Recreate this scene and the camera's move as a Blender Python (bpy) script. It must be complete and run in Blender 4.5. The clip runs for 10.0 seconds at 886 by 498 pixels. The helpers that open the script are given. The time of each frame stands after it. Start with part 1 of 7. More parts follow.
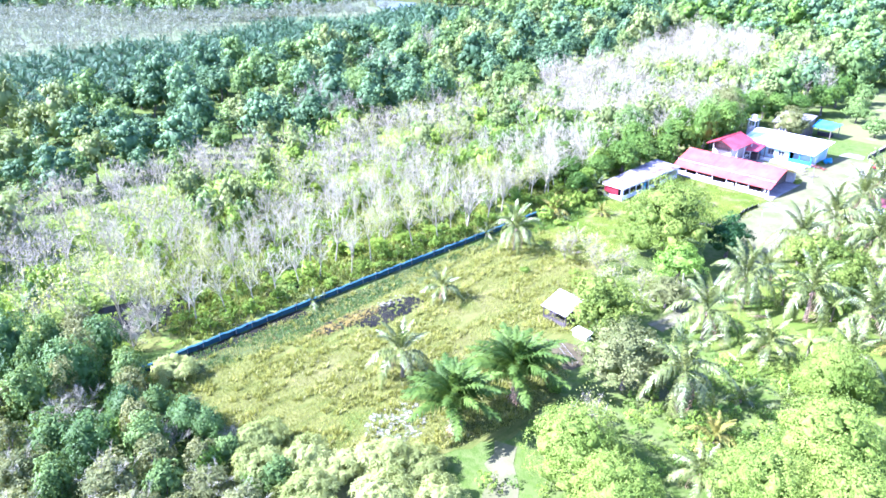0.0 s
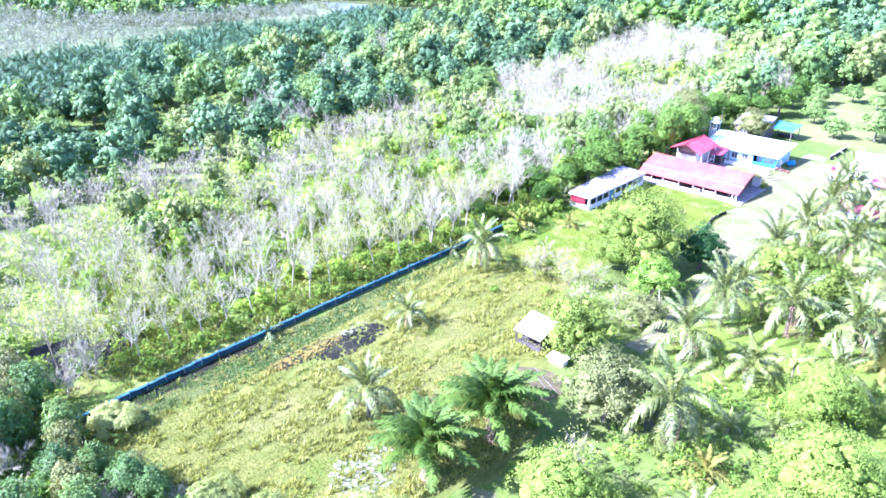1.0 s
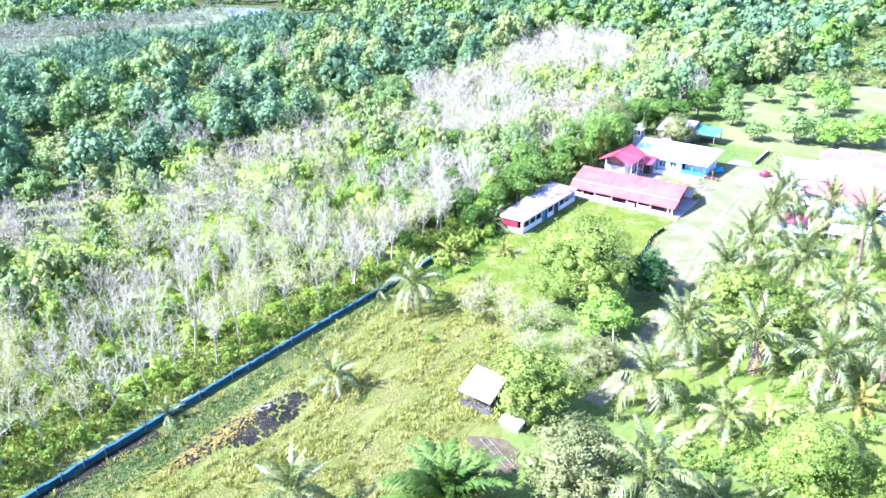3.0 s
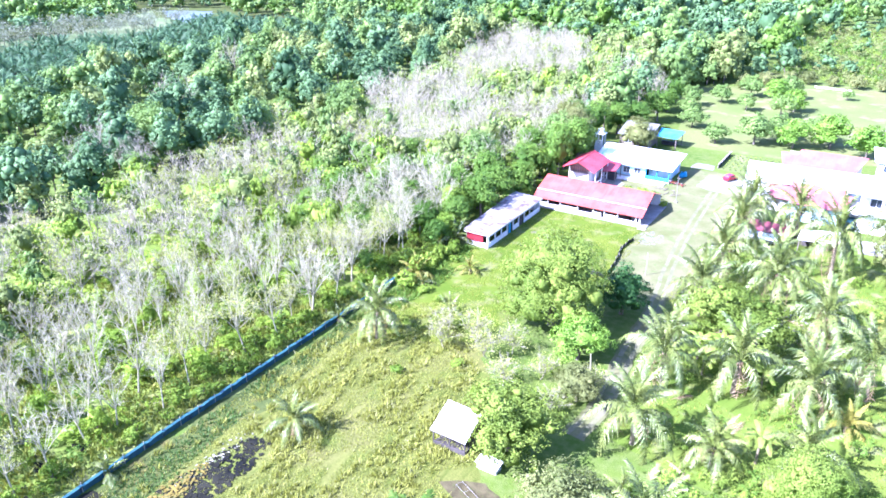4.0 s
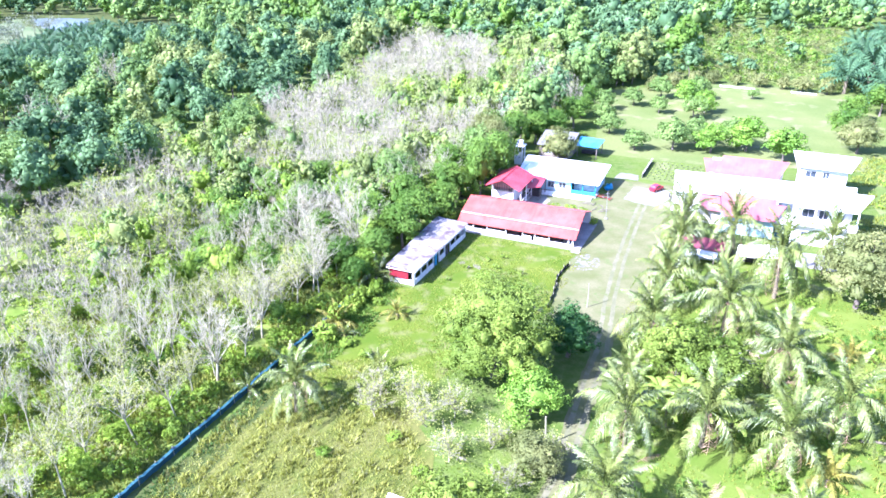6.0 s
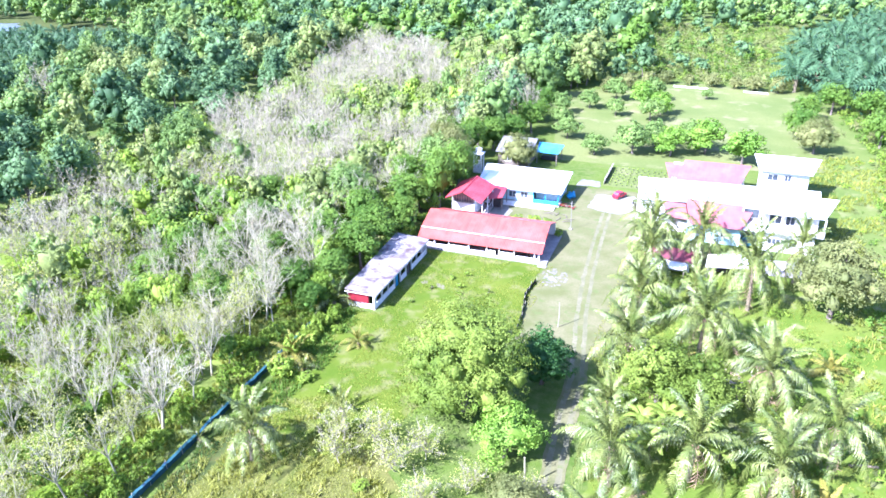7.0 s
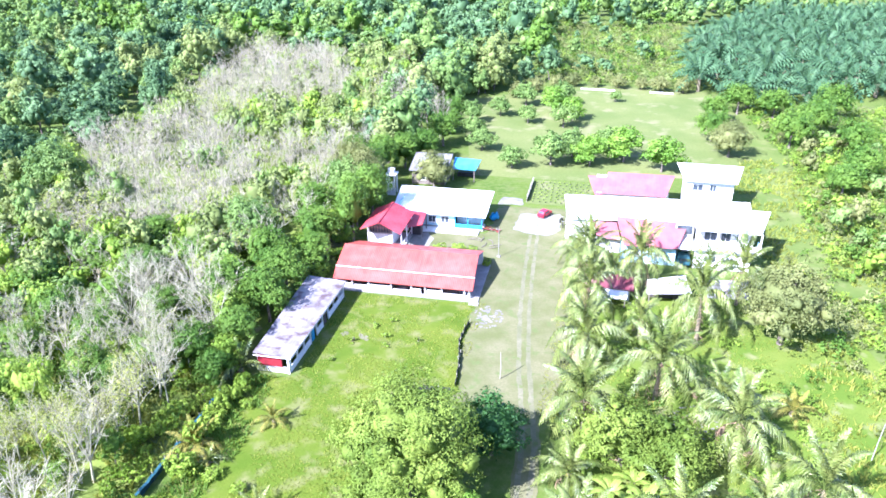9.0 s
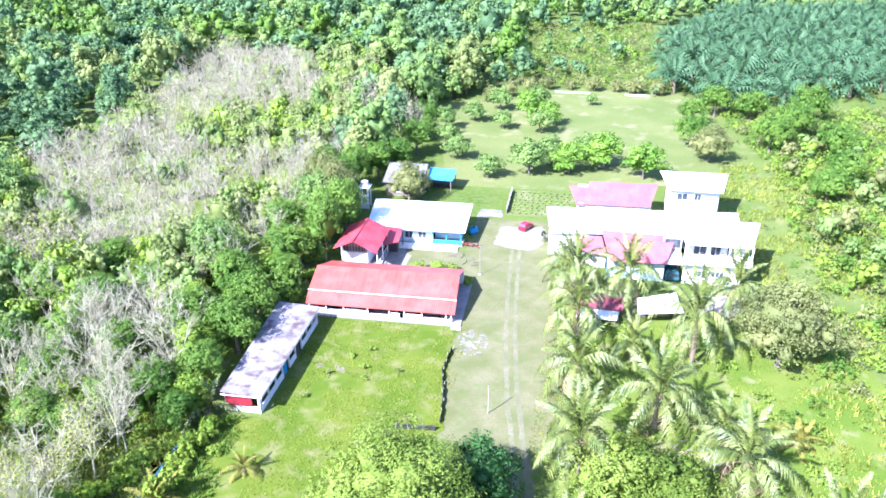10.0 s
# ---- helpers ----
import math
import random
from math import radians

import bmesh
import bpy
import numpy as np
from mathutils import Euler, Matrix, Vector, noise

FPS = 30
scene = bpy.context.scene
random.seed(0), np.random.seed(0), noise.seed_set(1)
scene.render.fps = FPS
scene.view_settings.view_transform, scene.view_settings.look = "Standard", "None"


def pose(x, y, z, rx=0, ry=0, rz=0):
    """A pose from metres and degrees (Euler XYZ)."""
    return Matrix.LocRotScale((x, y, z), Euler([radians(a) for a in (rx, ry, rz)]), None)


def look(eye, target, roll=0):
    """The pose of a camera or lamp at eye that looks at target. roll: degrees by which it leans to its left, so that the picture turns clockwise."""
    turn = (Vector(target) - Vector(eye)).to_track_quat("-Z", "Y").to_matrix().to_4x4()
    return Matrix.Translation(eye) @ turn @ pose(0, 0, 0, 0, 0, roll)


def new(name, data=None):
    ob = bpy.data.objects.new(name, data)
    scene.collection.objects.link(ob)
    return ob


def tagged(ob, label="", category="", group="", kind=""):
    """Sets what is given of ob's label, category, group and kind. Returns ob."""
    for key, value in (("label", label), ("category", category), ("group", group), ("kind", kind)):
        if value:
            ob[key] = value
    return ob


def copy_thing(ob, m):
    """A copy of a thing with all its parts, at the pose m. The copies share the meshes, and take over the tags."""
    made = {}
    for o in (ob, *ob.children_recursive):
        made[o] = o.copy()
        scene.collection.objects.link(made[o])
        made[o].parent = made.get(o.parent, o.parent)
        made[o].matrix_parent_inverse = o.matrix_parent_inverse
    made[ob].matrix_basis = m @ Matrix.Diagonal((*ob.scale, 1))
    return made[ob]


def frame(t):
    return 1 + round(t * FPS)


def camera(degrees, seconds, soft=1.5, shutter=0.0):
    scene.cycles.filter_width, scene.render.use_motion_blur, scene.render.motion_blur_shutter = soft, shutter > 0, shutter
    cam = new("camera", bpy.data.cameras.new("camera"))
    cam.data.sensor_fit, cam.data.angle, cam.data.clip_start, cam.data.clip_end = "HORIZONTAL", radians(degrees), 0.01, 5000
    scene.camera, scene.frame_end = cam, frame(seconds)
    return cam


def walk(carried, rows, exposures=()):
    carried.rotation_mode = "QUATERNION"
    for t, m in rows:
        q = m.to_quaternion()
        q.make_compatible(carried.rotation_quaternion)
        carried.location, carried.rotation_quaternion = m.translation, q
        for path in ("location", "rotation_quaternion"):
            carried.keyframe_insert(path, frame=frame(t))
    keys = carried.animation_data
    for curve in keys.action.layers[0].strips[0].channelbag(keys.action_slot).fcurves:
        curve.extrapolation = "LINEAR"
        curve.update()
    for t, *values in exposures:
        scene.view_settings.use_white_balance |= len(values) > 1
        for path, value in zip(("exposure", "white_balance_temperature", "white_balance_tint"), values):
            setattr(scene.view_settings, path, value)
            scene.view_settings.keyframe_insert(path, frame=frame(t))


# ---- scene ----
cam = camera(64.1, 10.0, soft=1.65)
# seconds, eye x y z, yaw, pitch, roll (degrees)
ROWS = [
    (0.0, 5.121, 1.491, 54.807, 47.835, -24.574, -0.310),
    (0.5, 1.955, 3.723, 54.855, 46.014, -24.574, -0.335),
    (1.0, -1.129, 6.029, 54.912, 44.106, -24.578, -0.359),
    (1.5, -4.128, 8.409, 54.977, 42.241, -24.586, -0.381),
    (2.0, -7.040, 10.862, 55.052, 40.348, -24.597, -0.402),
    (2.5, -9.865, 13.388, 55.135, 38.454, -24.613, -0.421),
    (3.0, -12.601, 15.986, 55.227, 36.557, -24.633, -0.438),
    (3.5, -15.245, 18.656, 55.329, 34.646, -24.656, -0.454),
    (4.0, -17.797, 21.397, 55.439, 32.714, -24.684, -0.468),
    (4.5, -20.254, 24.209, 55.558, 30.764, -24.715, -0.480),
    (5.0, -22.615, 27.092, 55.685, 28.797, -24.751, -0.491),
    (5.5, -24.879, 30.044, 55.822, 26.738, -24.790, -0.500),
    (6.0, -27.043, 33.066, 55.968, 24.701, -24.834, -0.508),
    (6.5, -29.107, 36.157, 56.122, 22.680, -24.881, -0.514),
    (7.0, -31.068, 39.316, 56.286, 20.626, -24.932, -0.518),
    (7.5, -32.925, 42.543, 56.458, 18.524, -24.987, -0.520),
    (8.0, -34.675, 45.837, 56.639, 16.452, -25.047, -0.521),
    (8.5, -36.319, 49.199, 56.830, 14.370, -25.110, -0.520),
    (9.0, -37.853, 52.626, 57.029, 12.304, -25.177, -0.518),
    (9.5, -39.277, 56.120, 57.237, 10.612, -25.248, -0.514),
    (10.0, -40.588, 59.679, 57.453, 9.729, -25.323, -0.508),
]


def aim(x, y, z, yaw, pitch, roll):
    a, b = radians(yaw), radians(pitch)
    ahead = Vector((-math.sin(a) * math.cos(b), math.cos(a) * math.cos(b), math.sin(b)))
    return look((x, y, z), Vector((x, y, z)) + 20 * ahead, roll)


walk(cam, [(r[0], aim(*r[1:])) for r in ROWS], exposures=[(0.0, 2.71, 4770, 42), (10.0, 2.17, 5080, 29.5)])

# ---- daylight: high sun from behind and left of the flight, blue tropical sky ----
SUN_FROM = Vector((-0.45, -0.60, 0.66)).normalized()
world = bpy.data.worlds.new("sky")
scene.world = world
world.use_nodes = True
wt = world.node_tree
sky = wt.nodes.new("ShaderNodeTexSky")
sky.sky_type = "NISHITA"
sky.sun_disc = False
sky.sun_elevation = math.asin(SUN_FROM.z)
sky.sun_rotation = math.atan2(SUN_FROM.x, SUN_FROM.y)
sky.dust_density = 1.0
background = wt.nodes["Background"]
background.inputs["Strength"].default_value = 0.1
wt.links.new(sky.outputs["Color"], background.inputs["Color"])
sun = new("sun", bpy.data.lights.new("sun", "SUN"))
sun.data.energy = 5.0
sun.data.angle = radians(0.6)
sun.data.color = (1.0, 0.93, 0.78)
sun.matrix_world = look(SUN_FROM * 300, (0, 0, 0))

# ---- materials ----
def material(name, rough=0.8, metal=0.0, spec=0.3):
    m = bpy.data.materials.new(name)
    m.use_nodes = True
    bsdf = m.node_tree.nodes["Principled BSDF"]
    bsdf.inputs["Roughness"].default_value = rough
    bsdf.inputs["Metallic"].default_value = metal
    bsdf.inputs["Specular IOR Level"].default_value = spec
    return m, m.node_tree, bsdf


def rgb(c):
    return (c[0], c[1], c[2], 1.0)


def node(nt, kind, **values):
    n = nt.nodes.new(kind)
    for key, value in values.items():
        n.inputs[key.replace("_", " ")].default_value = value
    return n


def mix(nt, fac, a, b):
    """Colour mix; fac, a and b are sockets or values."""
    n = nt.nodes.new("ShaderNodeMix")
    n.data_type = "RGBA"
    for socket, value in ((n.inputs[0], fac), (n.inputs[6], a), (n.inputs[7], b)):
        if isinstance(value, bpy.types.NodeSocket):
            nt.links.new(value, socket)
        else:
            socket.default_value = value if isinstance(value, (float, int)) else rgb(value)
    return n.outputs[2]


def where(nt, flat=False):
    """World position, the same for all copies of a mesh."""
    return nt.nodes.new("ShaderNodeNewGeometry").outputs["Position"]


def noisy(nt, scale, detail=3.0, lo=0.35, hi=0.65, vector=None, rough=0.55):
    n = node(nt, "ShaderNodeTexNoise", Scale=scale, Detail=detail, Roughness=rough)
    nt.links.new(vector or where(nt), n.inputs["Vector"])
    r = node(nt, "ShaderNodeMapRange", From_Min=lo, From_Max=hi)
    nt.links.new(n.outputs["Fac"], r.inputs["Value"])
    return r.outputs["Result"]


def relief(nt, bsdf, height, strength=0.4, distance=0.05):
    b = node(nt, "ShaderNodeBump", Strength=strength, Distance=distance)
    nt.links.new(height, b.inputs["Height"])
    nt.links.new(b.outputs["Normal"], bsdf.inputs["Normal"])


def surface(name, low, high, scale, fine=None, stain=None, rough=0.8, metal=0.0, bump=0.3, spec=0.3, amount=(0.55, 0.68)):
    """Two-scale variation: broad patches, fine grain, and an optional stain colour."""
    m, nt, bsdf = material(name, rough, metal, spec)
    broad = mix(nt, noisy(nt, scale), low, high)
    grain = noisy(nt, fine or scale * 12, 4.0, 0.3, 0.7)
    mid = tuple(0.62 * (a + b) / 2 for a, b in zip(low, high))
    colour = mix(nt, mix(nt, grain, (0.45, 0.45, 0.45), (0.0, 0.0, 0.0)), broad, mid)
    if stain:
        colour = mix(nt, noisy(nt, scale * 2.3, 5.0, *amount), colour, stain)
    nt.links.new(colour, bsdf.inputs["Base Color"])
    if bump:
        relief(nt, bsdf, grain, bump, 0.03)
    return m


def leaf(name, dark, light, dry=None, through_light=0.42, patch=0.13, rough=0.5, gloss=0.25):
    """Foliage: every leaf its own tone, every tree its own hue, and light through the blade."""
    dark, light = ((c[0] * 1.15, c[1], c[2]) for c in (dark, light))
    m, nt, bsdf = material(name, rough, 0.0, gloss)
    geo = nt.nodes.new("ShaderNodeNewGeometry")
    info = nt.nodes.new("ShaderNodeObjectInfo")
    colour = mix(nt, geo.outputs["Random Per Island"], dark, light)
    tree = mix(nt, noisy(nt, patch, 2.0), tuple(c * 0.72 for c in dark), tuple(min(1, c * 1.12) for c in light))
    colour = mix(nt, 0.72, colour, tree)
    colour = mix(nt, mix(nt, info.outputs["Random"], (0.0, 0.0, 0.0), (0.35, 0.35, 0.35)), colour, tuple((a * 0.6 + b * 0.6) for a, b in zip(dark, light)))
    if dry:
        r = node(nt, "ShaderNodeMapRange", From_Min=0.86, From_Max=0.9)
        nt.links.new(geo.outputs["Random Per Island"], r.inputs["Value"])
        colour = mix(nt, r.outputs["Result"], colour, dry)
    ripple = noisy(nt, 3.4, 5.0, 0.32, 0.62, None, 0.75)
    colour = mix(nt, mix(nt, ripple, (0.3, 0.3, 0.3), (0.0, 0.0, 0.0)), colour, tuple(c * 0.7 for c in dark))
    relief(nt, bsdf, ripple, 0.5, 0.06)
    nt.links.new(colour, bsdf.inputs["Base Color"])
    tr = nt.nodes.new("ShaderNodeBsdfTranslucent")
    warm = mix(nt, 0.5, colour, tuple(min(1, c * f) for c, f in zip(light, (1.5, 1.45, 0.7))))
    nt.links.new(warm, tr.inputs["Color"])
    both = nt.nodes.new("ShaderNodeMixShader")
    both.inputs[0].default_value = through_light * 0.68
    nt.links.new(bsdf.outputs[0], both.inputs[1])
    nt.links.new(tr.outputs[0], both.inputs[2])
    nt.links.new(both.outputs[0], nt.nodes["Material Output"].inputs["Surface"])
    return m


def sheet_metal(name, low, high, stain=None, rough=0.45, amount=(0.56, 0.7)):
    """Painted or bare metal roofing sheets: faded patches, streaks down the slope, rust."""
    m, nt, bsdf = material(name, rough, 0.15, 0.4)
    pos = where(nt)
    sep = nt.nodes.new("ShaderNodeMapping")
    sep.inputs["Scale"].default_value = (2.2, 0.18, 0.18)
    nt.links.new(pos, sep.inputs["Vector"])
    streak = noisy(nt, 1.0, 3.0, 0.3, 0.7, sep.outputs["Vector"])
    colour = mix(nt, streak, low, high)
    colour = mix(nt, noisy(nt, 0.35, 3.0, 0.4, 0.75), colour, tuple(min(1.0, c * 1.12 + 0.02) for c in high))
    if stain:
        colour = mix(nt, noisy(nt, 0.55, 6.0, *amount), colour, stain)
    nt.links.new(colour, bsdf.inputs["Base Color"])
    relief(nt, bsdf, noisy(nt, 1.5, 4.0), 0.15, 0.02)
    return m


def ground_material():
    """Grass, worn soil and leaf litter over the whole country; no shape of any shadow in it."""
    m, nt, bsdf = material("ground_cover", 0.95, 0.0, 0.1)
    grass = mix(nt, noisy(nt, 0.09, 4.0), (0.065, 0.115, 0.015), (0.115, 0.16, 0.025))
    grass = mix(nt, noisy(nt, 0.9, 4.0, 0.4, 0.72), grass, (0.14, 0.17, 0.05))
    grass = mix(nt, noisy(nt, 0.05, 5.0, 0.56, 0.7), grass, (0.16, 0.15, 0.08))
    grain = noisy(nt, 5.0, 5.0, 0.3, 0.7)
    grass = mix(nt, mix(nt, grain, (0.5, 0.5, 0.5), (0.0, 0.0, 0.0)), grass, (0.05, 0.09, 0.015))
    nt.links.new(grass, bsdf.inputs["Base Color"])
    relief(nt, bsdf, noisy(nt, 5.0, 6.0), 0.6, 0.05)
    return m


M_GROUND = ground_material()


def field_material():
    """Pasture soil and short grass, combed along the old planting rows."""
    m, nt, bsdf = material("dry_grass", 0.95, 0.0, 0.1)
    comb = nt.nodes.new("ShaderNodeMapping")
    comb.inputs["Scale"].default_value = (1.0, 0.22, 1.0)
    nt.links.new(where(nt), comb.inputs["Vector"])
    rows = noisy(nt, 1.1, 4.0, 0.36, 0.62, comb.outputs["Vector"])
    colour = mix(nt, rows, (0.082, 0.106, 0.018), (0.15, 0.16, 0.038))
    colour = mix(nt, noisy(nt, 0.1, 4.0, 0.5, 0.75), colour, (0.165, 0.155, 0.055))
    colour = mix(nt, noisy(nt, 0.16, 3.0, 0.55, 0.7), colour, (0.085, 0.125, 0.018))
    grain = noisy(nt, 4.0, 5.0, 0.3, 0.7)
    colour = mix(nt, mix(nt, grain, (0.5, 0.5, 0.5), (0.0, 0.0, 0.0)), colour, (0.06, 0.072, 0.014))
    nt.links.new(colour, bsdf.inputs["Base Color"])
    relief(nt, bsdf, grain, 0.7, 0.05)
    return m


M_FIELD = field_material()
M_LAWN = surface("lawn", (0.068, 0.117, 0.008), (0.115, 0.152, 0.017), 0.16, 3.5, (0.16, 0.165, 0.06), 0.95, bump=0.5, spec=0.1, amount=(0.5, 0.72))
M_GROVE = surface("shaded_grass", (0.085, 0.145, 0.015), (0.14, 0.185, 0.03), 0.14, 3.0, (0.17, 0.185, 0.07), 0.95, bump=0.5, spec=0.1)
M_LITTER = surface("leaf_litter", (0.12, 0.19, 0.025), (0.19, 0.235, 0.05), 0.1, 2.0, (0.18, 0.18, 0.08), 0.95, bump=0.6, spec=0.1)
# Twigs of the far plantation, greyed in colour towards distance haze.
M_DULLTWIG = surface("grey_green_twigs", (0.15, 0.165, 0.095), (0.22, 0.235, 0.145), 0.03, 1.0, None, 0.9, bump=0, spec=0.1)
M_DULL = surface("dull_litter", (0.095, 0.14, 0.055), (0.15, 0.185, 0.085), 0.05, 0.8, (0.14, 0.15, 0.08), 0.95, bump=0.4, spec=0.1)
M_SCRUBFLOOR = surface("scrub_floor", (0.085, 0.135, 0.025), (0.14, 0.175, 0.045), 0.07, 1.2, (0.17, 0.18, 0.07), 0.95, bump=0.6, spec=0.1)
M_DIRT = surface("pale_dirt", (0.112, 0.128, 0.044), (0.175, 0.17, 0.088), 0.22, 3.0, (0.105, 0.135, 0.045), 0.95, bump=0.4, spec=0.1)
M_TRACK = surface("track_soil", (0.135, 0.142, 0.073), (0.2, 0.19, 0.12), 0.3, 3.0, (0.11, 0.135, 0.045), 0.95, bump=0.4, spec=0.1)
M_SAND = surface("white_sand", (0.17, 0.165, 0.145), (0.26, 0.25, 0.225), 0.6, 4.0, (0.12, 0.125, 0.085), 0.95, bump=0.5, spec=0.1)
M_SANDY = surface("sand_and_grass", (0.21, 0.205, 0.15), (0.35, 0.335, 0.29), 0.9, 5.0, (0.09, 0.115, 0.035), 0.95, bump=0.6, spec=0.1, amount=(0.42, 0.52))
# Wet grass by the fence; under the far forest the same dark tone paints shade.
M_WETSHADE = surface("wet_grass", (0.045, 0.07, 0.018), (0.085, 0.105, 0.028), 0.2, 2.0, (0.11, 0.10, 0.03), 0.9, bump=0.5, spec=0.1)
M_MEADOW = surface("meadow_grass", (0.112, 0.152, 0.04), (0.16, 0.184, 0.06), 0.06, 1.5, (0.19, 0.19, 0.09), 0.95, bump=0.5, spec=0.1)
M_SOIL = surface("brown_soil", (0.06, 0.052, 0.026), (0.115, 0.10, 0.05), 0.9, 6.0, (0.08, 0.095, 0.03), 0.95, bump=0.5, spec=0.1)
M_MUD = surface("ochre_mud", (0.13, 0.10, 0.012), (0.21, 0.165, 0.03), 0.8, 3.0, (0.06, 0.075, 0.025), 0.7, bump=0.5)
M_CONCRETE = surface("concrete", (0.24, 0.235, 0.225), (0.33, 0.32, 0.305), 0.5, 5.0, (0.19, 0.185, 0.17), 0.85, bump=0.2)
M_WALL = surface("white_paint", (0.74, 0.74, 0.72), (0.82, 0.82, 0.80), 0.4, 4.0, (0.62, 0.60, 0.56), 0.7, bump=0.1)
M_CYAN = surface("pale_blue_paint", (0.42, 0.66, 0.74), (0.52, 0.74, 0.80), 0.4, 4.0, (0.36, 0.5, 0.55), 0.6, bump=0.1)
M_BLUE = surface("blue_paint", (0.03, 0.22, 0.42), (0.05, 0.32, 0.52), 0.6, 4.0, None, 0.5, bump=0.1)
M_REDWALL = surface("red_boards", (0.19, 0.012, 0.022), (0.26, 0.02, 0.03), 0.6, 5.0, (0.13, 0.015, 0.015), 0.7, bump=0.2)
M_WOODGREY = surface("weathered_wood", (0.14, 0.115, 0.10), (0.23, 0.20, 0.17), 1.2, 9.0, None, 0.85, bump=0.3)
# Dark colour that paints shade into interiors and the hut; also used on dark goods.
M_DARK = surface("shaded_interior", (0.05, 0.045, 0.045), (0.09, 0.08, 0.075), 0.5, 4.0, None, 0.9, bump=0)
M_PINK = sheet_metal("red_roof", (0.375, 0.07, 0.052), (0.44, 0.098, 0.07), None, 0.5)
M_PINKPALE = sheet_metal("faded_red_roof", (0.33, 0.095, 0.105), (0.39, 0.125, 0.135), (0.40, 0.17, 0.175), 0.55, (0.62, 0.85))
M_REDROOF = sheet_metal("deep_red_roof", (0.34, 0.035, 0.045), (0.42, 0.055, 0.065), None, 0.5)
M_WHITEROOF = sheet_metal("white_roof", (0.72, 0.73, 0.74), (0.80, 0.80, 0.80), (0.66, 0.67, 0.68), 0.45, (0.6, 0.8))
M_RUSTROOF = sheet_metal("rusty_roof", (0.16, 0.15, 0.155), (0.235, 0.22, 0.225), (0.10, 0.07, 0.07), 0.6, (0.53, 0.66))
M_GREYROOF = sheet_metal("grey_roof", (0.15, 0.145, 0.145), (0.23, 0.225, 0.22), (0.11, 0.095, 0.09), 0.6, (0.58, 0.7))
M_BLUEROOF = sheet_metal("blue_roof", (0.05, 0.26, 0.48), (0.09, 0.36, 0.58), None, 0.45)
M_NET = surface("blue_black_netting", (0.016, 0.055, 0.07), (0.036, 0.10, 0.12), 0.5, 6.0, (0.02, 0.02, 0.03), 0.6, bump=0.3)
# Pale grey-blue base colour paints the sky reflected in the pond.
M_POND = surface("pale_pond", (0.10, 0.135, 0.155), (0.16, 0.195, 0.21), 0.02, 0.3, None, 0.35, bump=0)
M_NETBLUE = surface("blue_netting", (0.028, 0.105, 0.125), (0.055, 0.155, 0.175), 0.5, 6.0, (0.025, 0.05, 0.09), 0.6, bump=0.3)
M_BLACKNET = surface("black_netting", (0.02, 0.022, 0.02), (0.05, 0.055, 0.045), 0.8, 6.0, None, 0.8, bump=0.3)
M_POST = surface("fence_post", (0.28, 0.27, 0.205), (0.40, 0.385, 0.305), 2.0, 9.0, None, 0.85, bump=0.2)
M_BARK = surface("brown_bark", (0.12, 0.10, 0.08), (0.20, 0.17, 0.14), 1.5, 9.0, (0.3, 0.28, 0.24), 0.9, bump=0.5, spec=0.1)
M_PALE = surface("pale_bark", (0.34, 0.33, 0.215), (0.45, 0.435, 0.295), 0.25, 6.0, (0.29, 0.25, 0.16), 0.9, bump=0.3, spec=0.1)
M_TWIG = surface("pale_twigs", (0.31, 0.29, 0.205), (0.40, 0.372, 0.27), 0.06, 2.0, (0.33, 0.288, 0.212), 0.9, bump=0, spec=0.1)
M_PALMBARK = surface("palm_bark", (0.16, 0.14, 0.09), (0.26, 0.225, 0.15), 2.0, 9.0, None, 0.9, bump=0.6, spec=0.1)
M_PLASTICRED = surface("red_car_paint", (0.5, 0.02, 0.04), (0.56, 0.03, 0.05), 1.0, 9.0, None, 0.25, bump=0, spec=0.5)
M_TYRE = surface("rubber_black", (0.02, 0.02, 0.02), (0.035, 0.035, 0.035), 2.0, 9.0, None, 0.85, bump=0.1)
M_STEEL = surface("steel", (0.45, 0.45, 0.46), (0.58, 0.58, 0.58), 2.0, 9.0, None, 0.35, 0.8, bump=0)


def glass_material():
    m, nt, bsdf = material("window_glass", 0.08, 0.0, 0.6)
    nt.links.new(mix(nt, noisy(nt, 0.8), (0.03, 0.04, 0.05), (0.07, 0.09, 0.11)), bsdf.inputs["Base Color"])
    return m


def water_material():
    m, nt, bsdf = material("ditch_water", 0.4, 0.0, 0.06)
    nt.links.new(mix(nt, noisy(nt, 0.3), (0.010, 0.011, 0.010), (0.026, 0.026, 0.018)), bsdf.inputs["Base Color"])
    relief(nt, bsdf, noisy(nt, 2.0), 0.1, 0.02)
    return m


M_GLASS, M_WATER = glass_material(), water_material()
L_MANGO = leaf("mango_leaf", (0.055, 0.13, 0.014), (0.205, 0.305, 0.048), None, 0.35, gloss=0.12)
L_DARK = leaf("dark_leaf", (0.014, 0.07, 0.014), (0.055, 0.16, 0.032), None, 0.25)
L_BRIGHT = leaf("bright_leaf", (0.08, 0.22, 0.02), (0.22, 0.40, 0.05))
L_GREY = leaf("greygreen_leaf", (0.088, 0.142, 0.038), (0.235, 0.285, 0.10), gloss=0.16)
# Blue is raised in this far leaf colour to stand for haze.
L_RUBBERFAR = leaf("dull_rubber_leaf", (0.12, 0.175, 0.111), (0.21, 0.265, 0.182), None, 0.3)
L_PALELIGHT = leaf("pale_leaf", (0.105, 0.225, 0.025), (0.245, 0.355, 0.062), None, 0.45, gloss=0.14)
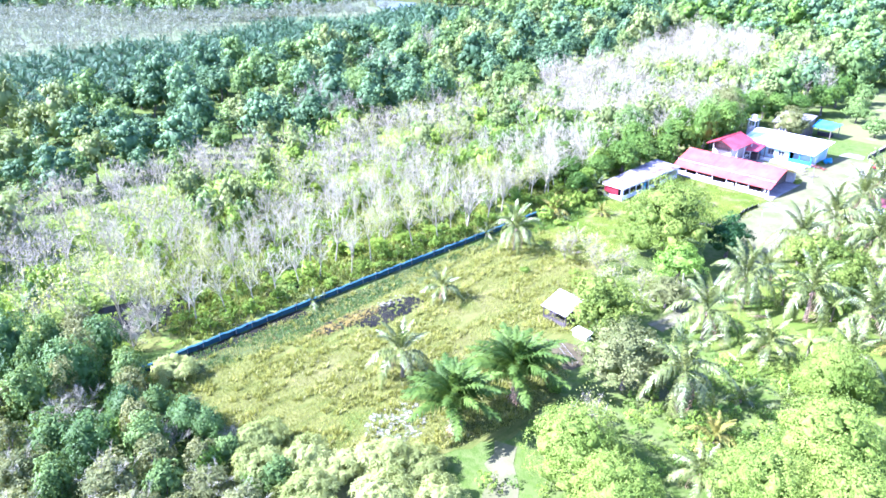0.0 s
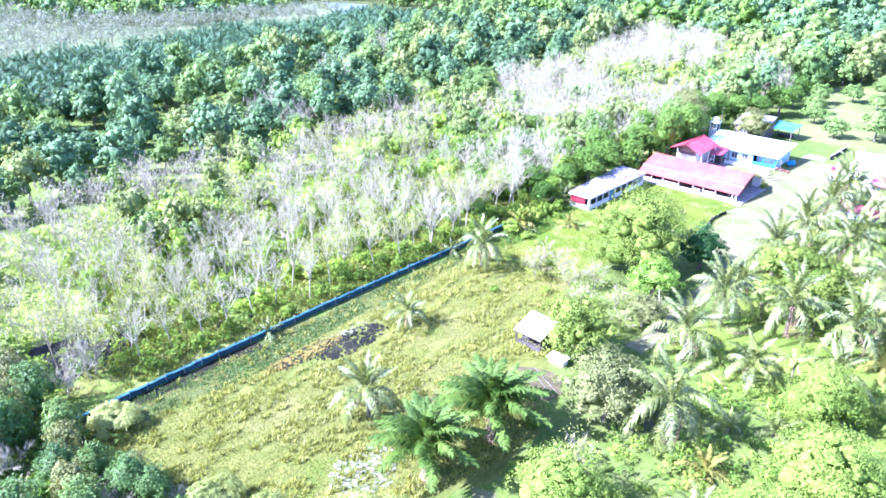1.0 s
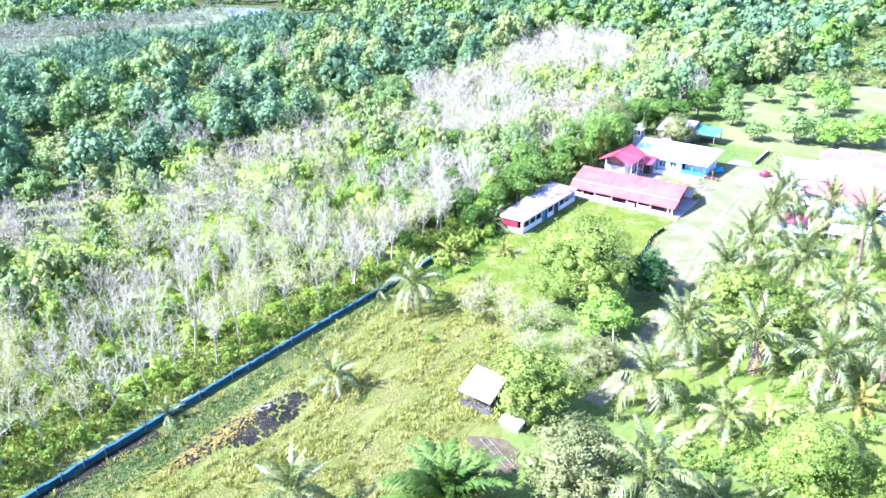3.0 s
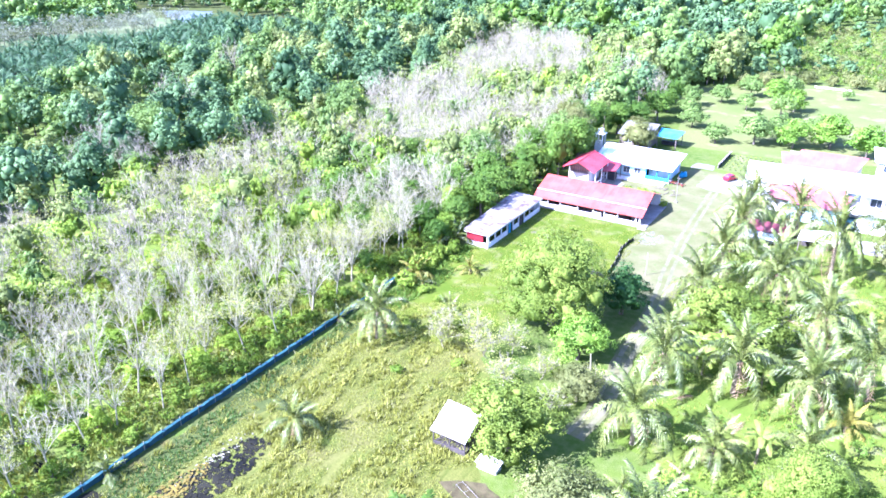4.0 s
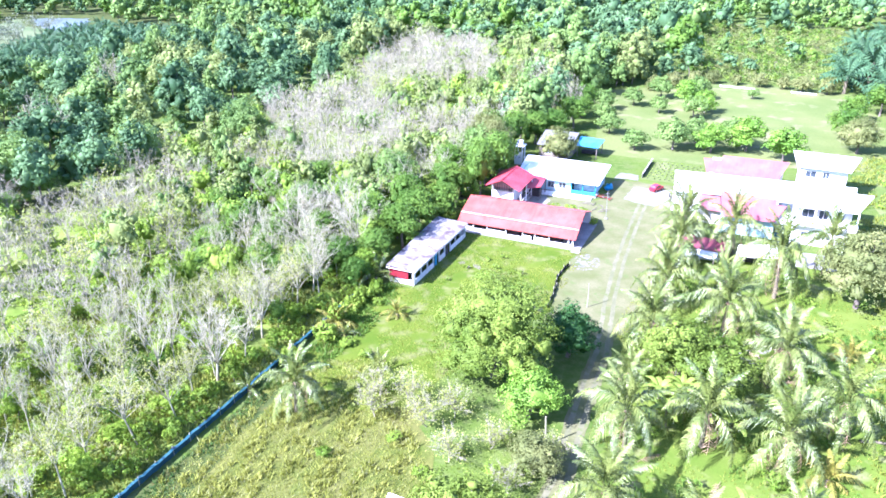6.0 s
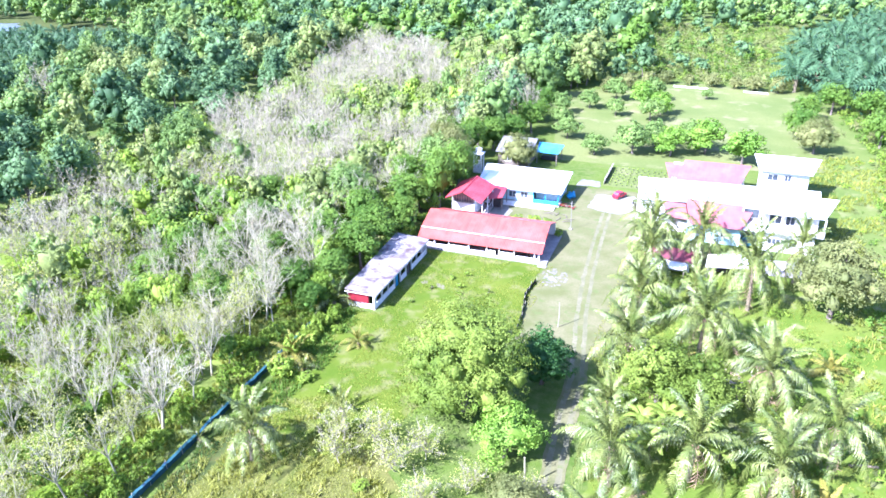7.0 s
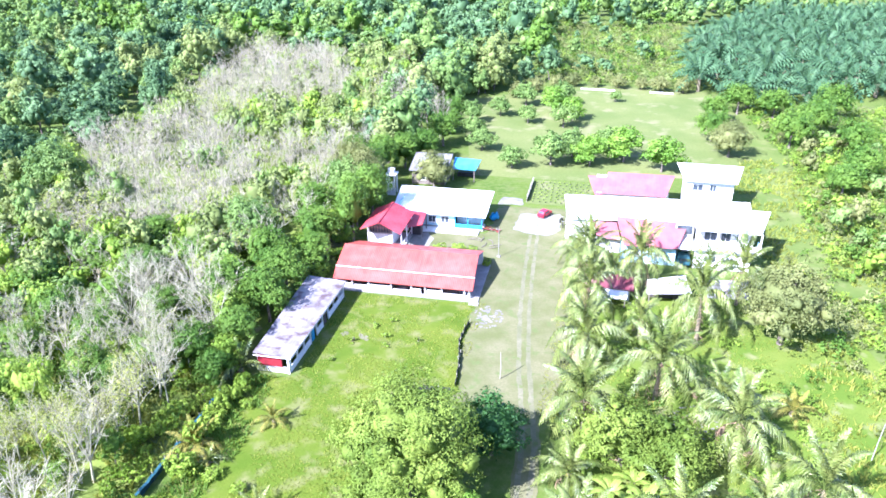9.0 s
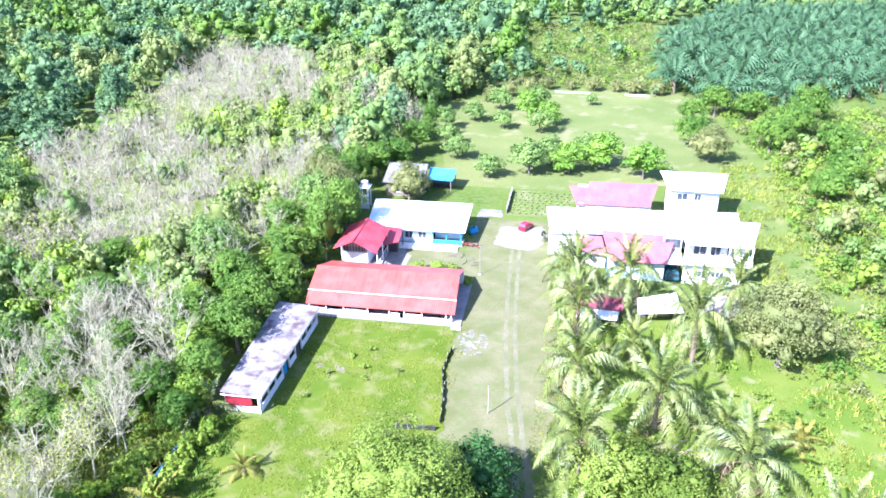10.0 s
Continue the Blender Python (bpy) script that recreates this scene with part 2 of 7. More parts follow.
L_FEATHER = leaf("feathery_leaf", (0.20, 0.30, 0.065), (0.34, 0.43, 0.135), None, 0.5)
L_EDGE = leaf("edge_tree_leaf", (0.03, 0.10, 0.02), (0.11, 0.22, 0.045), None, 0.3)
# Some of the blue in this green is painted distance haze.
L_FOREST = leaf("forest_leaf", (0.038, 0.108, 0.042), (0.145, 0.275, 0.108), None, 0.32, gloss=0.12)
L_FORESTMID = leaf("forest_leaf_mid", (0.06, 0.15, 0.035), (0.205, 0.34, 0.085), None, 0.35, gloss=0.14)
L_PALERUBBER = leaf("thin_rubber_leaf", (0.19, 0.28, 0.05), (0.36, 0.445, 0.11), None, 0.45)
L_FORESTLIGHT = leaf("forest_leaf_light", (0.12, 0.195, 0.05), (0.245, 0.34, 0.105), None, 0.38, gloss=0.12)
L_RUBBER = leaf("rubber_leaf", (0.105, 0.24, 0.02), (0.27, 0.41, 0.055), None, 0.42, gloss=0.16)
L_COCO = leaf("coconut_leaflet", (0.05, 0.115, 0.016), (0.22, 0.285, 0.075), None, 0.16, 0.4, 0.26, 0.6)
L_COCOYELLOW = leaf("yellow_coconut_leaflet", (0.13, 0.19, 0.03), (0.30, 0.32, 0.06), (0.42, 0.30, 0.06), 0.35)
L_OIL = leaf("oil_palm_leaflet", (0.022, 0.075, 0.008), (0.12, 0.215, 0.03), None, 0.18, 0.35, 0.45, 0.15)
# Far copy of the oil palm leaf; distance haze is mixed in as blue.
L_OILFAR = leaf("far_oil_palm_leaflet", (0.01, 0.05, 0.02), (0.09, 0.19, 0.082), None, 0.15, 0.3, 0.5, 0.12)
L_GRASS = leaf("grass_blade", (0.175, 0.24, 0.03), (0.295, 0.35, 0.076), (0.32, 0.33, 0.14), 0.35, 0.3)
M_COURT = surface("stained_concrete", (0.19, 0.187, 0.16), (0.265, 0.26, 0.23), 0.5, 4.0, (0.14, 0.15, 0.085), 0.9, bump=0.2)
M_MAROON = sheet_metal("maroon_roof", (0.13, 0.025, 0.04), (0.20, 0.05, 0.065), (0.30, 0.16, 0.15), 0.55)
L_LUSH = leaf("lush_leaf", (0.042, 0.135, 0.016), (0.15, 0.275, 0.038), None, 0.4, gloss=0.16)
L_LIME = leaf("lime_undergrowth", (0.12, 0.27, 0.015), (0.28, 0.43, 0.04), None, 0.45)
L_BANANA = leaf("banana_leaf", (0.14, 0.26, 0.03), (0.27, 0.38, 0.07), None, 0.45, 0.3, 0.4)
L_LAWNGRASS = leaf("lawn_blade", (0.13, 0.205, 0.018), (0.24, 0.29, 0.05), None, 0.3, 0.3)
L_DRYFROND = leaf("dry_frond", (0.30, 0.23, 0.13), (0.46, 0.38, 0.25), None, 0.2)

# ---- building blocks ----
RNG = np.random.default_rng(7)


class Soup:
    """Collects faces quickly and turns them into one mesh."""

    def __init__(self):
        self.v, self.f, self.n = [], [], 0

    def add(self, verts, faces):
        verts = np.asarray(verts, float).reshape(-1, 3)
        self.v.append(verts)
        self.f.append(np.asarray(faces, int) + self.n)
        self.n += len(verts)
        return self

    def polys(self, corners):
        """corners: N faces of k corners each."""
        corners = np.asarray(corners, float)
        n, k = corners.shape[:2]
        return self.add(corners.reshape(-1, 3), np.arange(n * k).reshape(n, k))

    def arrays(self):
        return np.concatenate(self.v), self.f_joined()

    def f_joined(self):
        groups = {}
        for f in self.f:
            groups.setdefault(f.shape[1], []).append(f)
        return [np.concatenate(g) for g in groups.values()]

    def mesh(self, name, mat):
        me = bpy.data.meshes.new(name)
        verts, groups = np.concatenate(self.v), self.f_joined()
        loops = np.concatenate([g.ravel() for g in groups])
        totals = np.concatenate([np.full(len(g), g.shape[1]) for g in groups])
        me.vertices.add(len(verts))
        me.vertices.foreach_set("co", verts.ravel())
        me.loops.add(len(loops))
        me.loops.foreach_set("vertex_index", loops)
        me.polygons.add(len(totals))
        me.polygons.foreach_set("loop_start", np.concatenate([[0], np.cumsum(totals)[:-1]]))
        me.update(calc_edges=True)
        me.materials.append(mat)
        return me


def placed(arrays, spots):
    """Copies of (verts, face groups) at rows of x, y, z, turn, scale, height scale, as one Soup."""
    verts, groups = arrays
    spots = np.asarray(spots, float)
    out = Soup()
    c, s = np.cos(spots[:, 3]), np.sin(spots[:, 3])
    x = (verts[None, :, 0] * c[:, None] - verts[None, :, 1] * s[:, None]) * spots[:, 4:5] + spots[:, 0:1]
    y = (verts[None, :, 0] * s[:, None] + verts[None, :, 1] * c[:, None]) * spots[:, 4:5] + spots[:, 1:2]
    z = verts[None, :, 2] * spots[:, 5:6] + spots[:, 2:3]
    out.v.append(np.stack([x, y, z], -1).reshape(-1, 3))
    shift = (np.arange(len(spots)) * len(verts))[:, None, None]
    out.f += [(g[None] + shift).reshape(-1, g.shape[1]) for g in groups]
    out.n = len(verts) * len(spots)
    return out


def thing(name, label, category, at=None, group="", kind=""):
    ob = new(name)
    ob.empty_display_size = 0.3
    if at is not None:
        ob.matrix_basis = at
    return tagged(ob, label, category, group, kind)


def part(name, geometry, mat, parent=None, label="", smooth=False):
    """Links a bmesh, Soup or mesh as one mesh object under a thing or a part."""
    if isinstance(geometry, bmesh.types.BMesh):
        me = bpy.data.meshes.new(name)
        geometry.to_mesh(me)
        geometry.free()
        me.materials.append(mat)
    elif isinstance(geometry, Soup):
        me = geometry.mesh(name, mat)
    else:
        me = geometry
    if smooth:
        me.polygons.foreach_set("use_smooth", [True] * len(me.polygons))
    ob = new(name, me)
    if parent is not None:
        ob.parent = parent
    return tagged(ob, label)


def box(x0, y0, z0, x1, y1, z1, bevel=0.02):
    bm = bmesh.new()
    bmesh.ops.create_cube(bm, size=1.0, matrix=Matrix.Translation(((x0 + x1) / 2, (y0 + y1) / 2, (z0 + z1) / 2)) @ Matrix.Diagonal((abs(x1 - x0), abs(y1 - y0), abs(z1 - z0), 1)))
    if bevel:
        bmesh.ops.bevel(bm, geom=bm.edges[:], offset=min(bevel, 0.3 * min(abs(x1 - x0), abs(y1 - y0), abs(z1 - z0))), segments=1, affect="EDGES")
    return bm


def prism(corners, thick):
    """A slab under a polygon of 3D corners."""
    top = np.asarray(corners, float)
    low = top - (0, 0, thick)
    k = len(top)
    s = Soup()
    s.polys([top])
    s.polys([low[::-1]])
    s.polys([[top[i], low[i], low[(i + 1) % k], top[(i + 1) % k]] for i in range(k)])
    return s


def ribbed(bl, br, fr, fl, pitch=0.24, rise=0.035, thick=0.05):
    """Corrugated roofing: ribs run down the slope from the back edge (bl-br) to the front edge (fl-fr)."""
    bl, br, fr, fl = (np.array(p, float) for p in (bl, br, fr, fl))
    n = max(4, int(np.linalg.norm(br - bl) / pitch) * 2)
    u = np.linspace(0, 1, n + 1)[:, None]
    lift = np.where(np.arange(n + 1) % 2, rise, 0.0)[:, None] * np.array([[0, 0, 1.0]])
    back, front = bl + (br - bl) * u + lift, fl + (fr - fl) * u + lift
    drop = np.array([0, 0, -thick])
    s = Soup()
    s.polys(np.stack([back[:-1], front[:-1], front[1:], back[1:]], 1))
    s.polys(np.stack([back[:-1] + drop, back[1:] + drop, front[1:] + drop, front[:-1] + drop], 1))
    s.polys(np.stack([front[:-1], front[:-1] + drop, front[1:] + drop, front[1:]], 1))
    s.polys(np.stack([back[:-1], back[1:], back[1:] + drop, back[:-1] + drop], 1))
    for e in (0, -1):
        s.polys([[back[e], front[e], front[e] + drop, back[e] + drop]])
    return s


def tube(s, pts, radii, sides=6, cap=False):
    """A tapered tube along points, into the Soup s."""
    pts, radii = np.asarray(pts, float), np.asarray(radii, float)
    way = np.gradient(pts, axis=0)
    way /= np.linalg.norm(way, axis=1, keepdims=True) + 1e-9
    side = np.cross(way, np.where(np.abs(way[:, 2:3]) > 0.9, [[1.0, 0, 0]], [[0, 0, 1.0]]))
    side /= np.linalg.norm(side, axis=1, keepdims=True) + 1e-9
    up = np.cross(side, way)
    a = np.arange(sides) * 2 * np.pi / sides
    ring = pts[:, None] + radii[:, None, None] * (np.cos(a)[None, :, None] * side[:, None] + np.sin(a)[None, :, None] * up[:, None])
    k = np.arange(sides)
    j = (k + 1) % sides
    faces = [np.stack([i * sides + k, i * sides + j, (i + 1) * sides + j, (i + 1) * sides + k], 1) for i in range(len(pts) - 1)]
    s.add(ring.reshape(-1, 3), np.concatenate(faces))
    if cap:
        s.add(ring[-1], [k])
    return s


def blades(centres, normals, length, width, rng, fold=0.35, up=None, simple=False):
    """Pointed, folded leaves: four corners each."""
    n = normals / (np.linalg.norm(normals, axis=1, keepdims=True) + 1e-9)
    r = rng.normal(size=n.shape) if up is None else np.broadcast_to(up, n.shape) + 0.35 * rng.normal(size=n.shape)
    u = r - (r * n).sum(1, keepdims=True) * n
    u /= np.linalg.norm(u, axis=1, keepdims=True) + 1e-9
    v = np.cross(n, u)
    k = rng.uniform(0.65, 1.35, (len(n), 1))
    length, width = length * k, width * k
    lift = n * width * fold
    if simple:
        return np.stack([centres - u * length + v * width, centres - 0.6 * u * length - v * width, centres + u * length], 1)
    return np.stack([centres - u * length, centres + v * width + lift - 0.15 * u * length, centres + u * length - n * length * 0.25, centres - v * width + lift - 0.15 * u * length], 1)


def clump(rng, centre, radii, squash=0.82, rows=4, ring=7):
    """A closed lumpy mass of foliage: vertices, side faces and the two end faces."""
    th = np.linspace(0.3, np.pi - 0.3, rows)
    ph = np.arange(ring) * 2 * np.pi / ring + rng.uniform(0, 1)
    d = np.stack([np.sin(th)[:, None] * np.cos(ph), np.sin(th)[:, None] * np.sin(ph), np.repeat(np.cos(th)[:, None], ring, 1)], -1)
    d = d * rng.uniform(0.6, 1.25, d.shape[:2])[..., None] * squash
    v = np.array(centre) + d.reshape(-1, 3) * radii
    k = np.arange(ring)
    j = (k + 1) % ring
    quads = np.concatenate([np.stack([i * ring + k, (i + 1) * ring + k, (i + 1) * ring + j, i * ring + j], 1) for i in range(rows - 1)])
    return v, quads, [k, ((rows - 1) * ring + k)[::-1]]


def boughs(rng, R, H, low, count, flat=0.75):
    """Centres and radii of the boughs that make up a crown of radius R between the heights low and H."""
    out = []
    count = int(count * 1.45)
    for i in range(count):
        a = i * 2.39996 + rng.uniform(-0.4, 0.4)
        f = math.sqrt((i + 0.4) / count)
        r = R * rng.uniform(0.24, 0.5)
        d = (R - r * 0.8) * f * rng.uniform(0.8, 1.12)
        top = H - (H - low) * 0.42 * f**3
        rz = r * flat * rng.uniform(0.85, 1.2)
        out.append((np.array([d * math.cos(a), d * math.sin(a), max(low + rz * 0.6, top - rz - rng.uniform(-0.1, 0.34) * (H - low))]), np.array([r, r, rz])))
    return out


def foliage(rng, lobes, leaves, length, width, heart=True, under=0.35, rows=4, ring=7, puffs=9, stand=None, simple=False, core=0.42, ruffle=0.5, dome=0.5):
    """Leaves on the outer shells of the boughs, and the dense masses that they hang on."""
    s = Soup()
    low, high = np.min([c - r for c, r in lobes], 0), np.max([c + r for c, r in lobes], 0)
    middle, half = (low + high) / 2, (high - low) / 2
    if heart and len(lobes) > 6:
        v, quads, ends = clump(rng, middle, half, dome, rows + 2, ring + 3)
        s.add(v, quads)
        s.add(v, ends)
    areas = np.array([r[0] * r[0] for _, r in lobes])
    share = np.maximum(4, leaves * areas / areas.sum()).astype(int)
    for (c, r), n in zip(lobes, share):
        # sprays of leaves that bulge out of the bough, each with its own leaves
        k = max(3, min(puffs, n // 8))
        e = rng.normal(size=(k * 3, 3)) + (0, 0, 0.35)
        e /= np.linalg.norm(e, axis=1, keepdims=True)
        e = e[e[:, 2] > -under][:k]
        which = rng.integers(0, len(e), n)
        size = rng.uniform(0.28, 0.5, len(e))[which][:, None]
        d = rng.normal(size=(n, 3)) + e[which] * 0.7
        d /= np.linalg.norm(d, axis=1, keepdims=True)
        p = c + r * (e[which] * 0.78 + d * size * (1.15 - 0.5 * rng.random((n, 1)) ** 1.5))
        inside = np.zeros(len(d), bool)
        for c2, r2 in lobes:
            if c2 is not c:
                inside |= (((p - c2) / (r2 * 0.6)) ** 2).sum(1) < 1
        p, d = p[~inside], d[~inside]
        if len(p):
            face = (p - middle) / half
            s.polys(blades(p, d * 0.55 + 0.8 * face + ruffle * rng.normal(size=d.shape) + (0, 0, 0.2), length, width, rng, up=stand, simple=simple))
        if heart:
            v, quads, ends = clump(rng, c - (0, 0, 0.06 * r[2]), r, core, rows, ring)
            s.add(v, quads)
            s.add(v, ends)
    return s


def trunk_soup(rng, lobes, height, radius, sides=6, limbs=5):
    s = Soup()
    lean = rng.normal(size=2) * 0.25
    pts = [(0, 0, -0.15), (lean[0] * 0.3, lean[1] * 0.3, height * 0.4), (lean[0], lean[1], height)]
    tube(s, pts, [radius * 1.35, radius, radius * 0.75], sides)
    for c, r in lobes[:limbs]:
        a = np.array(pts[2]) - (0, 0, height * rng.uniform(0.05, 0.35))
        b = c + (0, 0, r[2] * 0.2)
        tube(s, [a, (a * 0.45 + b * 0.55) + (0, 0, 0.25), b], [radius * 0.55, radius * 0.36, radius * 0.1], 5)
    return s


# ---- trees ----
def bare_branches(rng, H, spread, trunk_h, radius, limbs=5, sub=4, twigs=6, fine=0.022, single=False):
    """A leafless tree: trunk, limbs that rise and spread to a dome, branches and a haze of twigs. Returns the Soup and the twig tips."""
    s = Soup()
    lean = rng.normal(size=2) * 0.35
    top = np.array([lean[0], lean[1], trunk_h])
    tube(s, [(0, 0, -0.15), top * (0.5, 0.5, 0.5), top, top + (lean[0] * 0.6, lean[1] * 0.6, (H - trunk_h) * 0.45)], [radius * 1.25, radius, radius * 0.8, radius * 0.3], 5)
    starts, ways = [], []
    for i in range(limbs):
        a = i * 2.39996 + rng.uniform(-0.4, 0.4)
        f = math.sqrt((i + 0.35) / limbs)
        reach = spread * f * rng.uniform(0.75, 1.0)
        start = top + (0, 0, rng.uniform(-0.2, 0.45) * trunk_h * (1.1 - f))
        end = np.array([reach * math.cos(a) + lean[0], reach * math.sin(a) + lean[1], H - (H - trunk_h) * 0.5 * f**2.2 - rng.uniform(0, 0.12) * H])
        knee = start + (end - start) * (0.42, 0.42, 0.5) + rng.normal(size=3) * 0.22
        tube(s, [start, knee, end], [radius * 0.55, radius * 0.36, radius * 0.12], 4 if not single else 3)
        main = (end - start) / np.linalg.norm(end - start)
        for j in range(sub):
            g = 0.3 + 0.7 * (j + rng.random()) / sub
            p = start + (knee - start) * g / 0.5 if g < 0.5 else knee + (end - knee) * (g - 0.5) / 0.5
            d = rng.normal(size=3) * (0.6, 0.6, 0.32) + main * 0.75 + (0, 0, 0.28)
            d /= np.linalg.norm(d)
            ln = spread * rng.uniform(0.28, 0.52)
            q = p + d * ln
            tube(s, [p, (p + q) / 2 + rng.normal(size=3) * 0.06 * ln, q], [radius * 0.22, radius * 0.15, radius * 0.06], 3)
            along = rng.uniform(0.2, 1.0, (twigs, 1))
            starts.append(p + (q - p) * along)
            e = d * 0.55 + rng.normal(size=(twigs, 3)) * 0.5 + (0, 0, 0.3)
            ways.append(e / np.linalg.norm(e, axis=1, keepdims=True) * rng.uniform(0.35, 1.0, (twigs, 1)) * spread * 0.3)
    o, w = np.concatenate(starts), np.concatenate(ways)
    e = o + w
    side = np.cross(w, rng.normal(size=o.shape))
    side /= np.linalg.norm(side, axis=1, keepdims=True)
    if single:
        s.polys(np.stack([o + side * fine, o - side * fine, e], 1))
    else:
        other = np.cross(side, w / np.linalg.norm(w, axis=1, keepdims=True))
        a, b, c = o + side * fine, o + (-0.5 * side + 0.87 * other) * fine, o + (-0.5 * side - 0.87 * other) * fine
        s.polys(np.concatenate([np.stack([a, b, e], 1), np.stack([b, c, e], 1), np.stack([c, a, e], 1)]))
    return s, e


def rubber_kind(seed, leafy, H=10.5, light=False):
    """Wood and leaves of one rubber tree shape."""
    rng = np.random.default_rng(seed)
    H = H * rng.uniform(0.88, 1.1)
    if light:
        wood, tips = bare_branches(rng, H, 3.9, H * 0.38, 0.075, 8, 4, 10, 0.029, True)
    else:
        wood, tips = bare_branches(rng, H, 3.5, H * 0.34, 0.1, 8, 6, 9, 0.016)
    leaves = None
    if leafy:
        pick = tips[rng.integers(0, len(tips), int(leafy))]
        p = pick + rng.normal(size=pick.shape) * 0.32
        size = 0.19 if light else 0.1
        leaves = Soup().polys(blades(p, rng.normal(size=p.shape) + (0, 0, 0.8), size, size * 0.6, rng, simple=light))
    return wood, leaves


def broadleaf_kind(seed, R, H, low, lobes, leaves, length, trunk_r=0.22, flat=0.75, rows=5, ring=8, heart=True, slim=0.5, stand=None, simple=False, core=0.42, ruffle=0.5):
    rng = np.random.default_rng(seed)
    bs = boughs(rng, R, H, low, lobes, flat)
    return trunk_soup(rng, bs, max(low + 0.8, H * 0.3), trunk_r), foliage(rng, bs, leaves, length, length * slim, heart, rows=rows, ring=ring, stand=stand, simple=simple, core=core, ruffle=ruffle)


def tree_thing(name, label, category, kind, bark, leaf_mat, group=""):
    ob = thing(name, label, category, None, group)
    part("trunk", kind[0], bark, ob, smooth=True)
    if kind[1] is not None:
        part("crown", kind[1], leaf_mat, ob, smooth=True)
    return ob


def at(x, y, turn=0.0, scale=1.0, tall=None, z=0.0):
    return pose(x, y, z, 0, 0, math.degrees(turn)) @ Matrix.Diagonal((scale, scale, tall or scale, 1))


# ---- palms ----
def frond_mesh(name, rng, length, arch, droop, pairs, leaflet, width, mat):
    """A feather leaf along +x from the origin: stalk and leaflets."""
    s = Soup()
    t = np.linspace(0, 1, 9)
    x = length * (t - 0.18 * t**3 * droop)
    z = length * (arch * t - (arch + droop * 0.55) * t**2.2)
    spine = np.stack([x, 0.04 * length * np.sin(t * 2.5) * rng.uniform(-1, 1), z], 1)
    tube(s, spine, np.linspace(0.045, 0.008, 9) * length / 4, 3)
    tt = np.linspace(0.16, 0.99, pairs)
    base = np.stack([np.interp(tt, t, spine[:, i]) for i in range(3)], 1)
    way = np.gradient(base, axis=0)
    way /= np.linalg.norm(way, axis=1, keepdims=True)
    ln = leaflet * (np.sin(np.pi * (0.12 + 0.85 * tt)) ** 0.7)[:, None] * rng.uniform(0.85, 1.1, (pairs, 1))
    for sign in (-1, 1):
        sideways = np.cross(way, (0, 0, 1.0)) * sign
        sideways /= np.linalg.norm(sideways, axis=1, keepdims=True)
        out = sideways * 0.72 + way * 0.5 + rng.normal(size=base.shape) * 0.15 + (0, 0, 0.10)
        mid = base + out * ln * 0.5
        tip = base + out * ln * 0.97 - np.array([[0, 0, 1.0]]) * ln * rng.uniform(0.4, 0.95, (pairs, 1)) * (0.6 + 0.6 * droop)
        w = way * width / 2
        s.polys(np.stack([base - w * 0.6, mid - w, tip, mid + w], 1))
        s.polys(np.stack([base - w * 0.6, mid + w, base + w * 0.6], 1))
    return s.mesh(name, mat)


def coconut_palm(seed, trunk_h, count, length, leaf_mat, label, dead=3, name="coconut_palm", stout=0.18, high=86, low=-34, hang=1.3):
    rng = np.random.default_rng(seed)
    ob = thing(name, label, "palm tree", None, "palms")
    lean = rng.normal(size=2) * 0.08 * trunk_h
    zz = np.linspace(0, 1, 12)
    pts = np.stack([lean[0] * zz**1.6, lean[1] * zz**1.6, -0.1 + (trunk_h + 0.1) * zz], 1)
    rad = stout * (1.5 - 0.7 * zz) * (1 + 0.10 * (np.arange(12) % 2))
    part("trunk", tube(Soup(), pts, rad, 7), M_PALMBARK, ob)
    top = pts[-1]
    wide, blade_len = (0.032 * length, 0.2) if stout > 0.4 else (0.022 * length, 0.185)
    green = [frond_mesh("frond", rng, length, 0.45, 0.6 * hang, 50, length * blade_len, wide, leaf_mat), frond_mesh("frond", rng, length * 1.05, 0.4, 0.85 * hang, 50, length * blade_len, wide, leaf_mat), frond_mesh("frond", rng, length * 0.9, 0.35, 0.3, 44, length * 0.14, wide, leaf_mat)]
    dry = frond_mesh("dry_frond", rng, length * 0.9, 0.3, 1.1, 16, length * 0.16, 0.07, L_DRYFROND)
    for i in range(count):
        a = i * 2.39996 + rng.uniform(-0.2, 0.2)
        f = i / (count - 1)
        tilt = high + (low - high) * f + rng.uniform(-8, 8)
        fr = part("frond", green[2] if f < 0.42 else green[i % 2], leaf_mat, ob)
        fr.matrix_basis = pose(*top, 0, 0, math.degrees(a)) @ pose(0.08, 0, 0, rng.uniform(-15, 15), -tilt, 0)
    for i in range(dead):
        fr = part("dry_frond", dry, L_DRYFROND, ob, "hanging dry brown frond")
        fr.matrix_basis = pose(top[0], top[1], top[2] - 0.2, 0, 0, rng.uniform(0, 360)) @ pose(0.08, 0, 0, 0, 48 + rng.uniform(-10, 12), 0)
    for i in range(5):
        nuts = Soup()
        a = rng.uniform(0, 6.28)
        v, q, caps = clump(rng, top + (0.28 * math.cos(a), 0.28 * math.sin(a), -0.35 + rng.uniform(-0.12, 0.1)), np.array([0.13, 0.13, 0.16]), 1.0, 3, 5)
        part("coconut", nuts.add(v, q), L_DRYFROND if seed % 2 else L_COCOYELLOW, ob, "ripening coconut under the fronds")
    return ob


